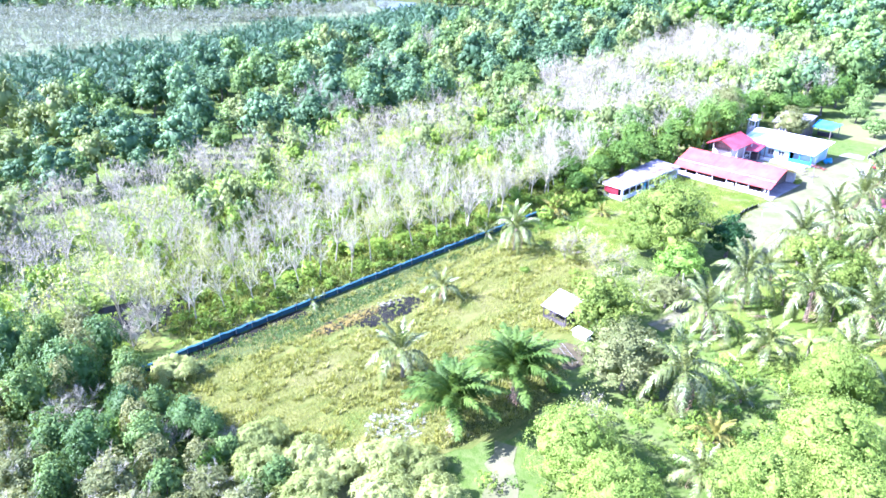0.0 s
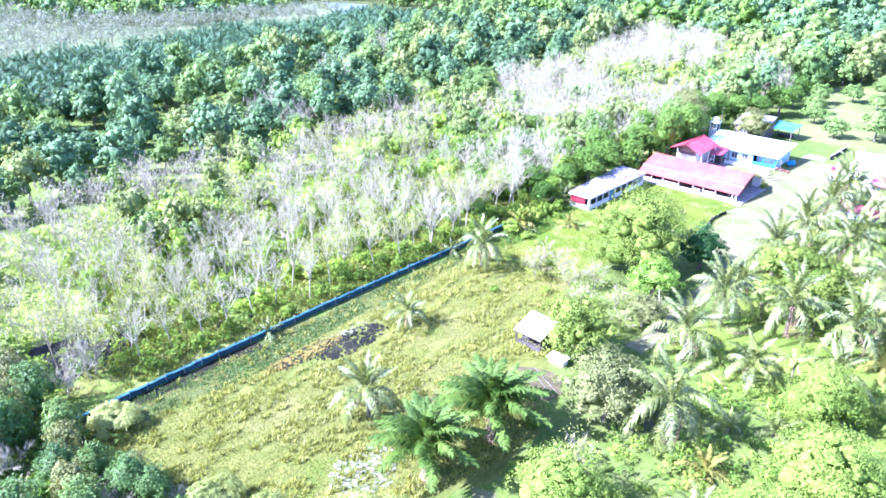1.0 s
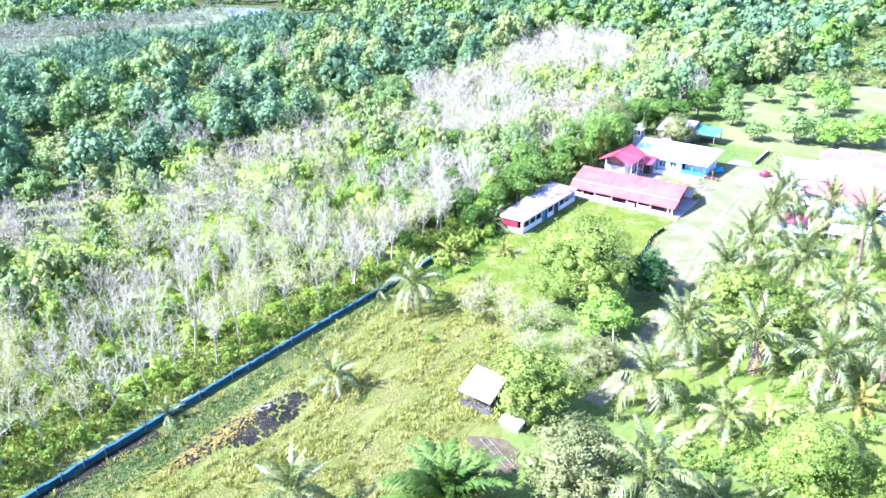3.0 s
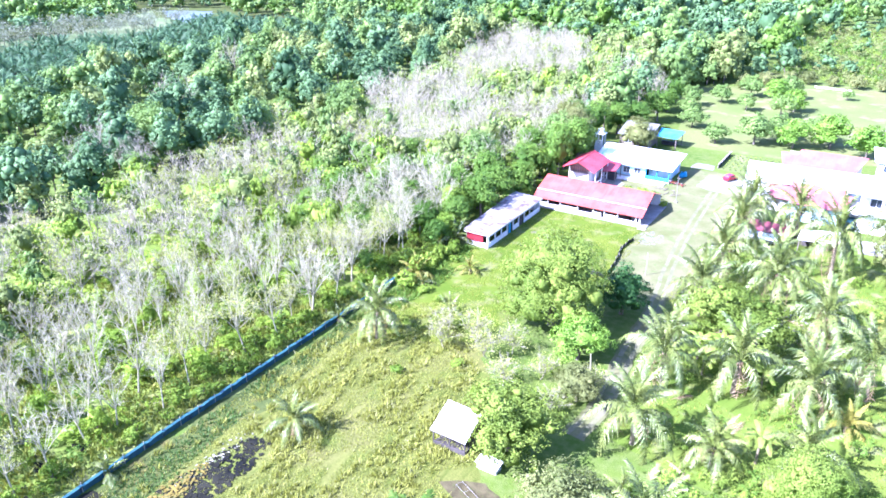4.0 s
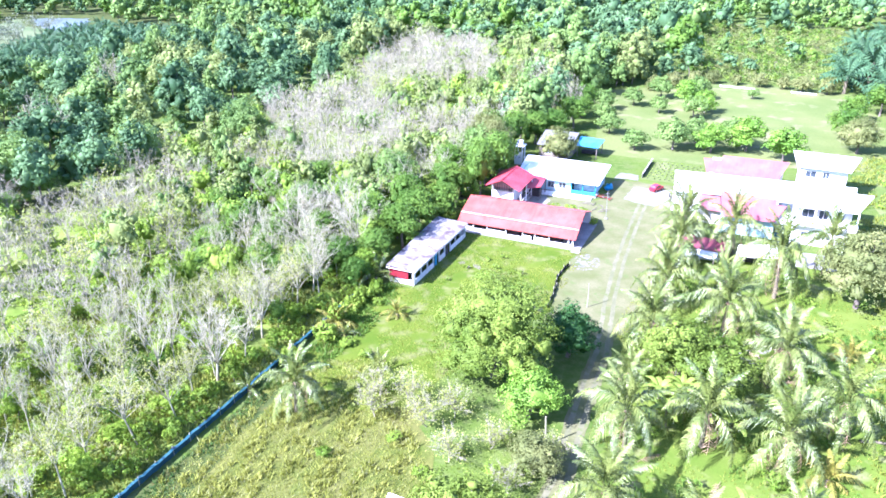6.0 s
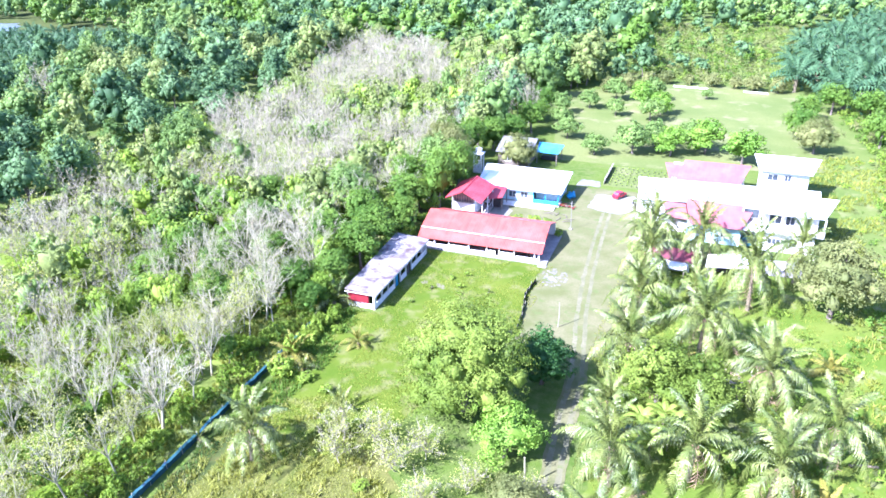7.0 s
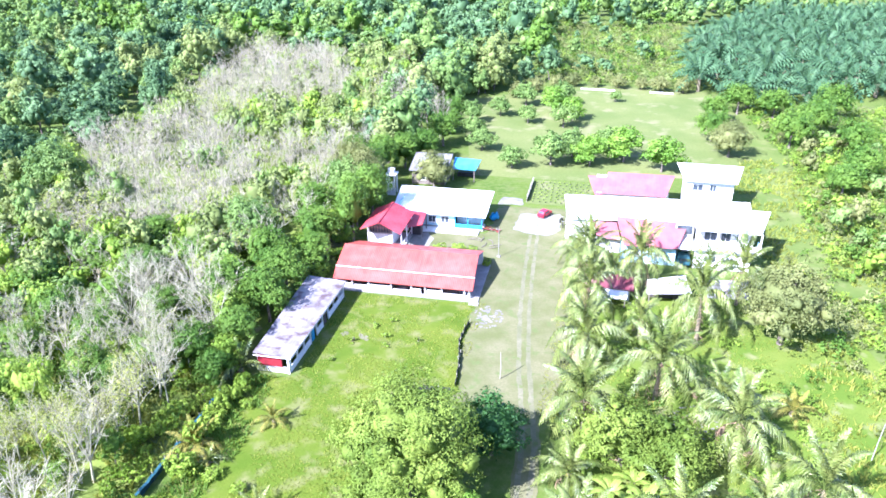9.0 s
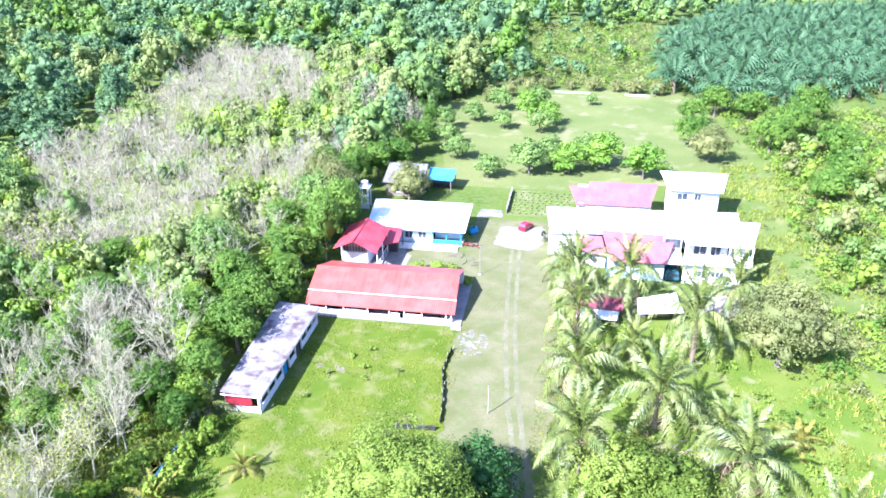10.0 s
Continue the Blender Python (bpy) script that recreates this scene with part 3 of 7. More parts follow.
def oil_palm_kind(seed, trunk_h, count, length, pairs=0):
    """Trunk and all fronds of an oil palm as plain Soups, for plantations seen from afar."""
    rng = np.random.default_rng(seed)
    s = Soup()
    for i in range(count):
        a = i * 2.39996 + rng.uniform(-0.2, 0.2)
        tilt = 1.3 - 1.55 * i / count + rng.uniform(-0.15, 0.15)
        t = np.linspace(0.12, 1.0, 8)
        r = length * (t - 0.12 * t**3) * math.cos(tilt) + 0.1
        z = trunk_h + length * (t * math.sin(tilt) - 0.42 * t**2.2)
        out, across = np.array([math.cos(a), math.sin(a), 0]), np.array([-math.sin(a), math.cos(a), 0])
        spine = r[:, None] * out + z[:, None] * np.array([0, 0, 1.0])
        step = np.gradient(spine, axis=0) * 0.42
        ln = (length * 0.2 * np.sin(np.pi * (0.15 + 0.8 * t)) ** 0.6)[:, None]
        for sign in (-1, 1):
            tip = spine + (sign * across * 0.75 + out * 0.45 - np.array([0, 0, 0.5])) * ln
            s.polys(np.stack([spine - step, spine + step, tip], 1))
    return tube(Soup(), [(0, 0, -0.1), (0, 0, trunk_h)], [0.4, 0.34], 6), s


def inside(poly, p):
    """Which of the points lie inside the polygon."""
    p = np.asarray(p)
    hit = np.zeros(len(p), bool)
    for (x0, y0), (x1, y1) in zip(poly, poly[1:] + poly[:1]):
        cross = (y0 > p[:, 1]) != (y1 > p[:, 1])
        hit ^= cross & (p[:, 0] < (x1 - x0) * (p[:, 1] - y0) / (y1 - y0 + 1e-12) + x0)
    return hit


def scatter(poly, step, rng, jitter=0.42, rows=None):
    """Jittered grid points inside a polygon."""
    a = np.array(poly)
    sx, sy = rows or (step, step)
    gx, gy = np.meshgrid(np.arange(a[:, 0].min(), a[:, 0].max(), sx), np.arange(a[:, 1].min(), a[:, 1].max(), sy))
    p = np.stack([gx.ravel(), gy.ravel()], 1) + rng.uniform(-jitter, jitter, (gx.size, 2)) * (sx, sy)
    return p[inside(poly, p)]


def spots(p, rng, lo=0.8, hi=1.2, tall=0.12):
    n = len(p)
    s = rng.uniform(lo, hi, n)
    return np.stack([p[:, 0], p[:, 1], np.zeros(n), rng.uniform(0, 6.28, n), s, s * rng.uniform(1 - tall, 1 + tall, n)], 1)


def wood_stuff(name, label, category, pieces):
    """Many trees nobody could count, one object for each material: pieces of (arrays, spots, material)."""
    by = {}
    for arrays, sp, mat in pieces:
        if len(sp):
            got = placed(arrays, sp)
            s = by.setdefault(mat.name, (Soup(), mat))[0]
            for v in got.v:
                base = s.n
                s.v.append(v)
                s.n += len(v)
            s.f += [f + base for f in got.f]
    for s, mat in by.values():
        tagged(part(name, s, mat, smooth=True), label, category, "", "stuff")

# ---- ground ----
def ragged(poly, amount, rng, step=0.8):
    """A polygon with its outline made uneven."""
    out, step = [], max(step, amount * 1.3)
    for a, b in zip(poly, poly[1:] + poly[:1]):
        n = max(2, int(math.dist(a, b) / step))
        for i in range(n):
            p = Vector(a).lerp(Vector(b), i / n)
            q = noise.noise_vector(Vector((p.x * 0.45, p.y * 0.45, 3.1))) * amount + noise.noise_vector(Vector((p.x * 1.7, p.y * 1.7, 8.0))) * amount * 0.5
            out.append((p.x + q.x, p.y + q.y))
    return out


def patch(name, label, poly, z, mat, amount=0.8, category="ground"):
    pts = ragged(poly, amount, RNG)
    bm = bmesh.new()
    bm.faces.new([bm.verts.new((x, y, z)) for x, y in pts])
    bmesh.ops.triangulate(bm, faces=bm.faces[:])
    for f in bm.faces:
        if f.normal.z < 0:
            f.normal_flip()
    return tagged(part(name, bm, mat), label, category, "", "structure")


def strip(name, label, line, width, z, mat, amount=0.4, category="road"):
    """A track along a line, with worn edges."""
    pts = [Vector((*p, 0)) for p in line]
    left, right = [], []
    for i, p in enumerate(pts):
        d = (pts[min(i + 1, len(pts) - 1)] - pts[max(i - 1, 0)]).normalized()
        s = Vector((-d.y, d.x, 0)) * width / 2
        left.append(tuple((p + s)[:2]))
        right.append(tuple((p - s)[:2]))
    return patch(name, label, left + right[::-1], z, mat, amount, category)


def blotches(name, label, centre, radii, count, z, mat, seed, category="ground", size=0.8):
    """Many small uneven patches of one kind, strewn over an oval."""
    rng = np.random.default_rng(seed)
    s = Soup()
    for i in range(count):
        a, f = rng.uniform(0, 6.28), math.sqrt(rng.random())
        x, y = centre[0] + radii[0] * f * math.cos(a), centre[1] + radii[1] * f * math.sin(a)
        k = np.arange(14) * 2 * np.pi / 14
        r = rng.uniform(0.25, 1.0) * (1.25 - 0.6 * f) * rng.uniform(0.6, 1.2, 14)
        turn, long = rng.uniform(0, 3.14), rng.uniform(1.0, 2.2)
        u, v = r * np.cos(k) * long * size, r * np.sin(k) * size
        s.polys([np.stack([x + u * math.cos(turn) - v * math.sin(turn), y + u * math.sin(turn) + v * math.cos(turn), np.full(14, z + 0.0004 * i)], 1)])
    return tagged(part(name, s, mat), label, category, "", "structure")


bm = bmesh.new()
bmesh.ops.create_grid(bm, x_segments=40, y_segments=40, size=2400)
tagged(part("ground", bm, M_GROUND), "green country of grass and low growth", "ground", "", "structure")
patch("field", "pasture of yellow-green tussock grass", [(-81, 24), (-81, 100), (-80, 112), (-70, 112), (-56, 92), (-52, 86), (-46, 70), (-40, 62), (-39, 52), (-45, 36), (-62, 28)], 0.02, M_FIELD, 1.2)
patch("lawn", "bright green lawn in front of the hall", [(-81, 98), (-81.5, 126), (-75, 127), (-75.5, 151.5), (-54.5, 151.5), (-53, 128), (-58, 112), (-62, 98), (-72, 92)], 0.03, M_LAWN, 1.0)
patch("yard", "sun-bleached gravel yard with thin grass", [(-54.3, 127), (-54, 152), (-55, 167.5), (-69, 168), (-69, 180), (-57, 180), (-56, 195), (-40, 196), (-41, 178), (-39.5, 158), (-38, 142), (-40, 126), (-45, 123)], 0.027, M_DIRT, 1.0)
TRACK = [(-41.2, 86), (-40.5, 92), (-41.5, 103), (-42, 112), (-42.3, 120), (-44.6, 136), (-46, 150), (-46.8, 164), (-47.5, 182)]
strip("road", "grassy middle of the dirt track", TRACK, 2.9, 0.036, M_DIRT, 0.35)
for side in (-0.72, 0.72):
    strip("wheel_track", "pale worn wheel track", [(x + side, y) for x, y in TRACK], 0.66, 0.042, M_TRACK, 0.2)
patch("forecourt", "white concrete forecourt before the houses", [(-52, 183), (-51, 191), (-43, 192.5), (-42.5, 184), (-45, 180.5)], 0.045, M_COURT, 0.8, "pavement")
patch("nursery_bed", "pale bare soil of the nursery bed", [(-50.5, 197.5), (-50.3, 213), (-36.5, 213), (-36.8, 206), (-38.5, 198)], 0.032, M_MEADOW, 0.7)
patch("porch_apron", "pale concrete apron beside the red-roofed house", [(-70.8, 168.6), (-66.8, 168.6), (-66.4, 175.5), (-68.3, 178.2), (-70.8, 177.6)], 0.05, M_COURT, 0.3, "pavement")
patch("white_patch", "patch of bare white sand", [(-57, 196), (-56, 200.5), (-51.5, 200), (-51.5, 196.5)], 0.04, M_SAND, 0.5)
blotches("sand_patch", "rough patch of white sand between grass at the field edge", (-50, 43.8), (3.5, 4.4), 280, 0.04, M_SANDY, 12, "ground", 0.32)
patch("clearing", "pale trodden soil at the path end", [(-39.4, 50.4), (-37, 51.2), (-33.8, 47.8), (-30.4, 44.2), (-28, 40), (-31, 39), (-34.4, 43), (-37.4, 46.5)], 0.034, M_DIRT, 1.3)
blotches("rubble_patch", "broken white concrete at the yard edge", (-51.6, 147.8), (2.4, 3.4), 60, 0.05, M_SAND, 13, "ground", 0.4)
patch("wet_grass", "dark green wet grass along the fence", [(-81.4, 26), (-81.6, 97), (-79.2, 97), (-77.0, 70), (-75.2, 48), (-76, 30)], 0.026, M_WETSHADE, 2.4)
blotches("debris_patch", "pale debris strewn among the palms", (-22.5, 127.5), (3.0, 3.6), 60, 0.05, M_SAND, 9, "ground", 0.3)
blotches("bare_spot", "bare sunlit soil on the lawn", (-70, 138.5), (3.0, 0.8), 9, 0.045, M_TRACK, 10, "ground", 0.6)
patch("soil_patch", "ring of bare brown soil", [(-50, 71.2), (-47, 73.6), (-43.5, 72.8), (-41.7, 70.3), (-43.6, 68), (-47, 69)], 0.045, M_SOIL, 1.3)
blotches("muddy_bank", "ochre mud and dead grass beside the standing water", (-74.0, 53.0), (1.7, 7.0), 360, 0.12, M_MUD, 7, "ground", 0.2)
blotches("pale_mud", "pale dried mud and dead stalks round the standing water", (-74.4, 61.5), (1.1, 6.2), 110, 0.13, M_SANDY, 18, "ground", 0.16)
blotches("standing_water", "dark standing water between the grass of the low field", (-72.0, 60.0), (2.6, 6.6), 270, 0.05, M_WATER, 8, "water", 0.44)
blotches("standing_water", "dark water among the ochre mud", (-73.9, 53.5), (1.7, 6.2), 130, 0.045, M_WATER, 19, "water", 0.42)
patch("ditch_water", "dark water along the foot of the fence", [(-81.6, 26), (-81.7, 50), (-80.2, 50), (-79.7, 34), (-78.8, 26)], 0.05, M_WATER, 1.0, "water")
patch("swamp_water", "blue-grey swamp water among the trees", [(-104, 22), (-103, 36), (-96, 40), (-91, 32), (-95, 22)], 0.05, M_WATER, 2.0, "water")
blotches("pale_grass", "pale dry grass at the plantation corner", (-89.5, 32), (4.5, 9), 60, 0.055, M_FIELD, 14, "ground", 1.1)
blotches("swamp_water", "blue-grey puddles under the bare trees", (-92, 44), (6, 12), 26, 0.06, M_WATER, 15, "water", 1.0)
blotches("swamp_water", "still water and mud by the fence end", (-77.6, 24.8), (1.6, 2.0), 10, 0.06, M_WATER, 16, "water", 0.9)
blotches("mud_patch", "ochre mud by the fence end", (-76.2, 25.6), (1.8, 1.4), 10, 0.055, M_MUD, 17, "ground", 0.7)
patch("plantation_floor", "leaf litter and undergrowth below rubber trees", [(-84, -30), (-84, 122), (-88, 205), (-100, 320), (-170, 330), (-172, 160), (-150, 30), (-160, -60)], 0.008, M_LITTER, 2.0)
patch("meadow", "pale green meadow with young fruit trees", [(-82, 290), (-66, 214), (-38, 214), (-12, 222), (6, 226), (7, 300), (-2, 318), (-42, 322)], 0.012, M_MEADOW, 0.4)
patch("scrubland", "rough green scrub beyond the houses", [(-3, 118), (-4, 160), (0, 220), (2, 300), (70, 300), (150, 180), (70, 90)], 0.016, M_SCRUBFLOOR, 2.0)
patch("grove_floor", "grass under the coconut palms", [(-38, 88), (-37, 142), (-38, 158), (-10, 163), (1, 158), (6, 140), (4, 122), (9, 104), (2, 92), (-16, 84)], 0.022, M_GROVE, 2.2)
# Dark ground colour puts the shade between the far crowns into the floor.
patch("far_forest_floor", "far forest floor coloured dark for the shade below the trees", [(-232, -40), (-292, 240), (-322, 366), (-92, 340), (-92, 610), (-830, 610), (-830, -40)], 0.005, M_WETSHADE, 2.0)
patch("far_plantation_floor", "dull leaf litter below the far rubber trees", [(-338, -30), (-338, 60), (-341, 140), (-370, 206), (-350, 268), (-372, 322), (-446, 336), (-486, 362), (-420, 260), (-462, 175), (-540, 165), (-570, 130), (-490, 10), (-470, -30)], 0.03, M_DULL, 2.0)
patch("far_pond", "pond between far plantations, coloured pale like reflected sky", [(-395, 322), (-440, 340), (-476, 364), (-440, 378), (-404, 346), (-370, 326)], 0.06, M_POND, 3.0, "water")

# ---- houses ----
def window(parent, x0, x1, y, z0, z1, glass=None, bars=1, frame_mat=None):
    """A window in a wall that faces -y: frame, glass and sill."""
    fm = frame_mat or M_WALL
    w = part("window", box(x0, y - 0.06, z0, x1, y - 0.02, z1, 0), glass or M_GLASS, parent)
    rim = bmesh.new()
    for a, b, c, d in ((x0 - 0.08, x0, z0 - 0.08, z1 + 0.08), (x1, x1 + 0.08, z0 - 0.08, z1 + 0.08), (x0, x1, z1, z1 + 0.08), (x0, x1, z0 - 0.08, z0), *((x0 + (x1 - x0) * (i + 1) / (bars + 1) - 0.03, x0 + (x1 - x0) * (i + 1) / (bars + 1) + 0.03, z0, z1) for i in range(bars))):
        bmesh.ops.create_cube(rim, size=1.0, matrix=Matrix.Translation(((a + b) / 2, y - 0.06, (c + d) / 2)) @ Matrix.Diagonal((b - a, 0.12, d - c, 1)))
    part("window_frame", rim, fm, w)
    part("window_sill", box(x0 - 0.12, y - 0.2, z0 - 0.15, x1 + 0.12, y - 0.02, z0 - 0.08, 0.01), fm, w)
    return w


def roof_part(parent, name, bl, br, fr, fl, mat, label="", pitch=0.3):
    return part(name, ribbed(bl, br, fr, fl, pitch), mat, parent, label)


def gable_fill(corners, y0, y1):
    """A wall piece of any outline in the xz plane between y0 and y1."""
    a = np.array([(x, y0, z) for x, z in corners])
    b = np.array([(x, y1, z) for x, z in corners])
    s = Soup().polys([a]).polys([b[::-1]])
    k = len(corners)
    s.polys([[a[i], b[i], b[(i + 1) % k], a[(i + 1) % k]] for i in range(k)])
    return s


# The long hall: low open front behind posts, broad red roof with a raised seam.
hall = thing("long_hall", "long white hall with broad red metal roof", "house")
X0, X1 = -78.7, -54.7
part("floor_slab", box(X0 + 0.4, 152.0, -0.1, -53.8, 166.0, 0.22, 0.03), M_CONCRETE, hall, "pale concrete plinth")
roof = roof_part(hall, "roof", (X0 - 0.3, 159.9, 4.8), (X1 - 0.35, 159.9, 4.8), (X1 - 0.15, 154.7, 3.08), (X0 - 0.2, 154.7, 3.08), M_PINK, "red corrugated metal roof")
roof_part(hall, "roof", (X0 - 0.2, 154.75, 3.0), (X1 - 0.1, 154.75, 3.0), (X1, 152.1, 2.05), (X0 + 0.1, 152.1, 2.05), M_PINK)
roof_part(hall, "roof", (X1 - 0.35, 159.9, 4.8), (X0 - 0.3, 159.9, 4.8), (X0 - 0.1, 166.8, 2.4), (X1 - 0.5, 166.8, 2.4), M_PINK)
part("roof_seam", box(X0 - 0.2, 154.62, 3.10, X1 - 0.1, 154.80, 3.16, 0.01), M_WALL, hall, "pale flashing strip across the roof")
part("ridge_cap", box(X0 - 0.3, 159.75, 4.8, X1 - 0.35, 160.05, 4.88, 0.02), M_PINK, hall)
part("back_wall", box(X0 + 0.5, 165.6, 0, X1 - 0.5, 165.8, 2.6, 0), M_WALL, hall)
part("inner_wall", box(X0 + 0.7, 157.2, 0.22, X1 - 2.6, 157.4, 3.6, 0), M_WOODGREY, hall, "brown boarded inner wall")
for i, (xa, xb) in enumerate(((-78.2, -75.6), (-72.8, -68.6), (-65.3, -62.9), (-63.6, -60.0))):
    part("parapet", box(xa, 153.0, 0.2, xb, 153.15, 1.05 if i else 0.9, 0.02), M_WALL, hall, "low white front wall")
part("parapet", box(-60.0, 153.0, 0.2, -55.6, 153.15, 0.62, 0.02), M_WALL, hall)
part("parapet", box(-75.6, 153.0, 0.2, -72.8, 153.15, 0.75, 0.02), M_WALL, hall)
part("parapet", box(-68.6, 153.0, 0.2, -65.3, 153.15, 0.55, 0.02), M_WALL, hall)
for x in (-78.2, -75.5, -72.6, -68.7, -65.2, -62.8, -60.0, -56.2, -55.4):
    part("post", box(x - 0.13, 152.75, 0.2, x + 0.13, 153.0, 2.2, 0.02), M_WALL, hall, "square white post")
part("beam", box(X0 + 0.4, 152.76, 2.05, X1 - 0.3, 152.98, 2.17, 0.01), M_WALL, hall)
for x in (X0 + 0.5, X1 - 2.6):
    part("gable", Soup().add([(x, 153.2, 0.2), (x, 165.7, 0.2), (x, 165.7, 2.5), (x, 159.5, 4.6), (x, 154.7, 2.8), (x, 153.2, 2.25), (x + 0.15, 153.2, 0.2), (x + 0.15, 165.7, 0.2), (x + 0.15, 165.7, 2.5), (x + 0.15, 159.5, 4.6), (x + 0.15, 154.7, 2.8), (x + 0.15, 153.2, 2.25)], [[5, 4, 3, 2, 1, 0], [6, 7, 8, 9, 10, 11]]), M_WOODGREY, hall, "dark weathered gable wall")
part("step", box(-55.2, 151.0, -0.05, -53.6, 152.0, 0.12, 0.02), M_CONCRETE, hall)

# The annex: a narrow shed at right angles to the hall.
annex = thing("annex_shed", "narrow white shed with rust-stained metal roof and red end", "shed")
roof_part(annex, "roof", (-82.0, 150.0, 3.3), (-80.9, 127.0, 3.2), (-75.4, 127.0, 2.85), (-75.4, 150.0, 2.9), M_RUSTROOF, "pale metal roof with rust and leaf stains", 0.28)
part("fascia", box(-75.46, 127.0, 2.62, -75.4, 150.0, 2.84, 0.01), M_WALL, annex, "white eave board")
part("fascia", box(-80.9, 126.95, 2.72, -75.4, 127.02, 2.86, 0.01), M_WALL, annex)
part("end_wall", box(-80.6, 127.5, -0.1, -75.9, 127.65, 0.9, 0.02), M_WALL, annex, "white lower end wall")
part("end_panel", box(-80.6, 127.45, 0.92, -77.0, 127.6, 2.7, 0.01), M_REDWALL, annex, "dark red boarded upper end wall")
part("end_post", box(-76.2, 127.4, -0.1, -75.9, 127.7, 2.72, 0.02), M_WALL, annex)
part("rear_wall", prism([(-80.75, 127.65, 3.1), (-80.6, 127.65, 3.1), (-81.45, 149.8, 3.1), (-81.6, 149.8, 3.1)], 3.2), M_WALL, annex)
# Dark sheet: the unlit inside behind the openings, put into the colour.
part("inside_wall", box(-78.6, 127.7, 0, -78.45, 149.8, 2.9, 0), M_DARK, annex, "sheet coloured dark for the shade inside the annex")
for i in range(9):
    y = 127.9 + i * 2.45
    door_bay = i in (3, 5)
    if not door_bay:
        part("side_wall", box(-76.05, y, -0.1, -75.9, y + 2.4, 0.95, 0.02), M_WALL, annex, "white lower side wall")
        part("side_header", box(-76.05, y, 2.36, -75.9, y + 2.4, 2.72, 0.02), M_WALL, annex)
    else:
        # The second panel is coloured dark for the shade in an open doorway.
        part("door", box(-76.0, y + 0.5, 0, -75.94, y + 1.5, 2.0, 0.01), M_BLUE if i == 3 else M_DARK, annex, "flat door panel, in one bay dark as doorway shade")
        part("side_header", box(-76.05, y, 2.3, -75.9, y + 2.4, 2.72, 0.02), M_WALL, annex)
    part("post", box(-76.1, y - 0.1, -0.1, -75.85, y + 0.06, 2.75, 0.02), M_WALL, annex)
part("end_wall", box(-81.6, 149.6, -0.1, -75.9, 149.8, 2.7, 0), M_WALL, annex)

# The small house with a red gable roof and a lean-to.
red_house = thing("red_roofed_house", "small raised house with red gable roof and lattice window", "house")
roof_part(red_house, "roof", (-74.9, 177.2, 6.4), (-74.9, 167.0, 6.3), (-78.5, 167.0, 4.75), (-78.5, 177.2, 4.8), M_REDROOF, "", 0.28)
roof_part(red_house, "roof", (-74.9, 167.0, 6.3), (-74.9, 177.2, 6.4), (-70.6, 177.2, 4.65), (-70.6, 166.2, 4.55), M_REDROOF, "", 0.28)
part("ridge_cap", box(-75.05, 166.9, 6.34, -74.75, 177.2, 6.46, 0.02), M_REDROOF, red_house)
part("barge_board", prism([(-78.5, 166.95, 4.75), (-74.9, 166.95, 6.3), (-74.9, 167.1, 6.3), (-78.5, 167.1, 4.75)], 0.14), M_REDROOF, red_house)
part("front_wall", gable_fill([(-78.1, 0), (-73.2, 0), (-73.2, 2.75), (-78.1, 2.75)], 169.9, 170.1), M_WALL, red_house, "plain white lower wall")
part("upper_wall", gable_fill([(-78.1, 2.78), (-73.2, 2.78), (-73.2, 5.3), (-74.9, 6.0), (-78.1, 4.75)], 169.85, 170.05), M_CONCRETE, red_house, "grey upper gable wall")
for i in range(8):
    part("lattice", box(-77.7 + i * 0.55, 169.72, 3.1, -77.58 + i * 0.55, 169.84, 4.5, 0.01), M_WOODGREY, red_house)
part("window", box(-77.8, 169.78, 3.05, -73.5, 169.84, 4.55, 0), M_GLASS, red_house)
part("side_wall", box(-73.35, 170.1, 0, -73.2, 177, 4.8, 0), M_WALL, red_house)
part("rear_wall", box(-78.1, 176.8, 0, -73.3, 177, 4.8, 0), M_WALL, red_house)
part("side_wall", box(-78.1, 170.1, 0, -77.95, 177, 4.8, 0), M_WALL, red_house)
part("porch_floor", box(-73.1, 168.5, -0.05, -70.9, 176.5, 0.35, 0.03), M_CONCRETE, red_house)
for y in (168.7, 172.5, 176.2):
    part("porch_post", box(-71.2, y, 0.3, -71.02, y + 0.18, 4.6, 0.02), M_WALL, red_house)
part("porch_rail", box(-71.2, 168.8, 1.2, -71.08, 176.2, 1.32, 0.01), M_WALL, red_house)
roof_part(red_house, "lean_to_roof", (-73.2, 179.8, 3.9), (-68.9, 179.8, 3.6), (-68.6, 175.0, 2.95), (-71.0, 172.8, 3.1), M_REDROOF, "", 0.28)
for x, y in ((-68.8, 175.4), (-68.9, 179.4)):
    part("porch_post", box(x - 0.1, y, 0, x + 0.08, y + 0.18, 3.2, 0.02), M_WOODGREY, red_house)
part("store_box", box(-71.8, 176.6, 0, -69.4, 178.6, 1.5, 0.04), M_DARK, red_house, "dark stacked goods under the lean-to")

# The pale blue house with the white roof.
blue_house = thing("pale_blue_house", "pale blue house with white metal roof and blue veranda", "house")
roof_part(blue_house, "roof", (-77.2, 191.8, 4.55), (-57.0, 191.8, 4.5), (-57.0, 180.1, 3.3), (-76.2, 180.1, 3.3), M_WHITEROOF, "white metal roof", 0.3)
part("rear_wall", box(-76.2, 190.6, 0, -58.0, 190.8, 4.3, 0), M_WALL, blue_house)
part("front_wall", box(-75.4, 181.3, -0.05, -63.4, 181.5, 3.25, 0.01), M_CYAN, blue_house, "pale blue front wall")
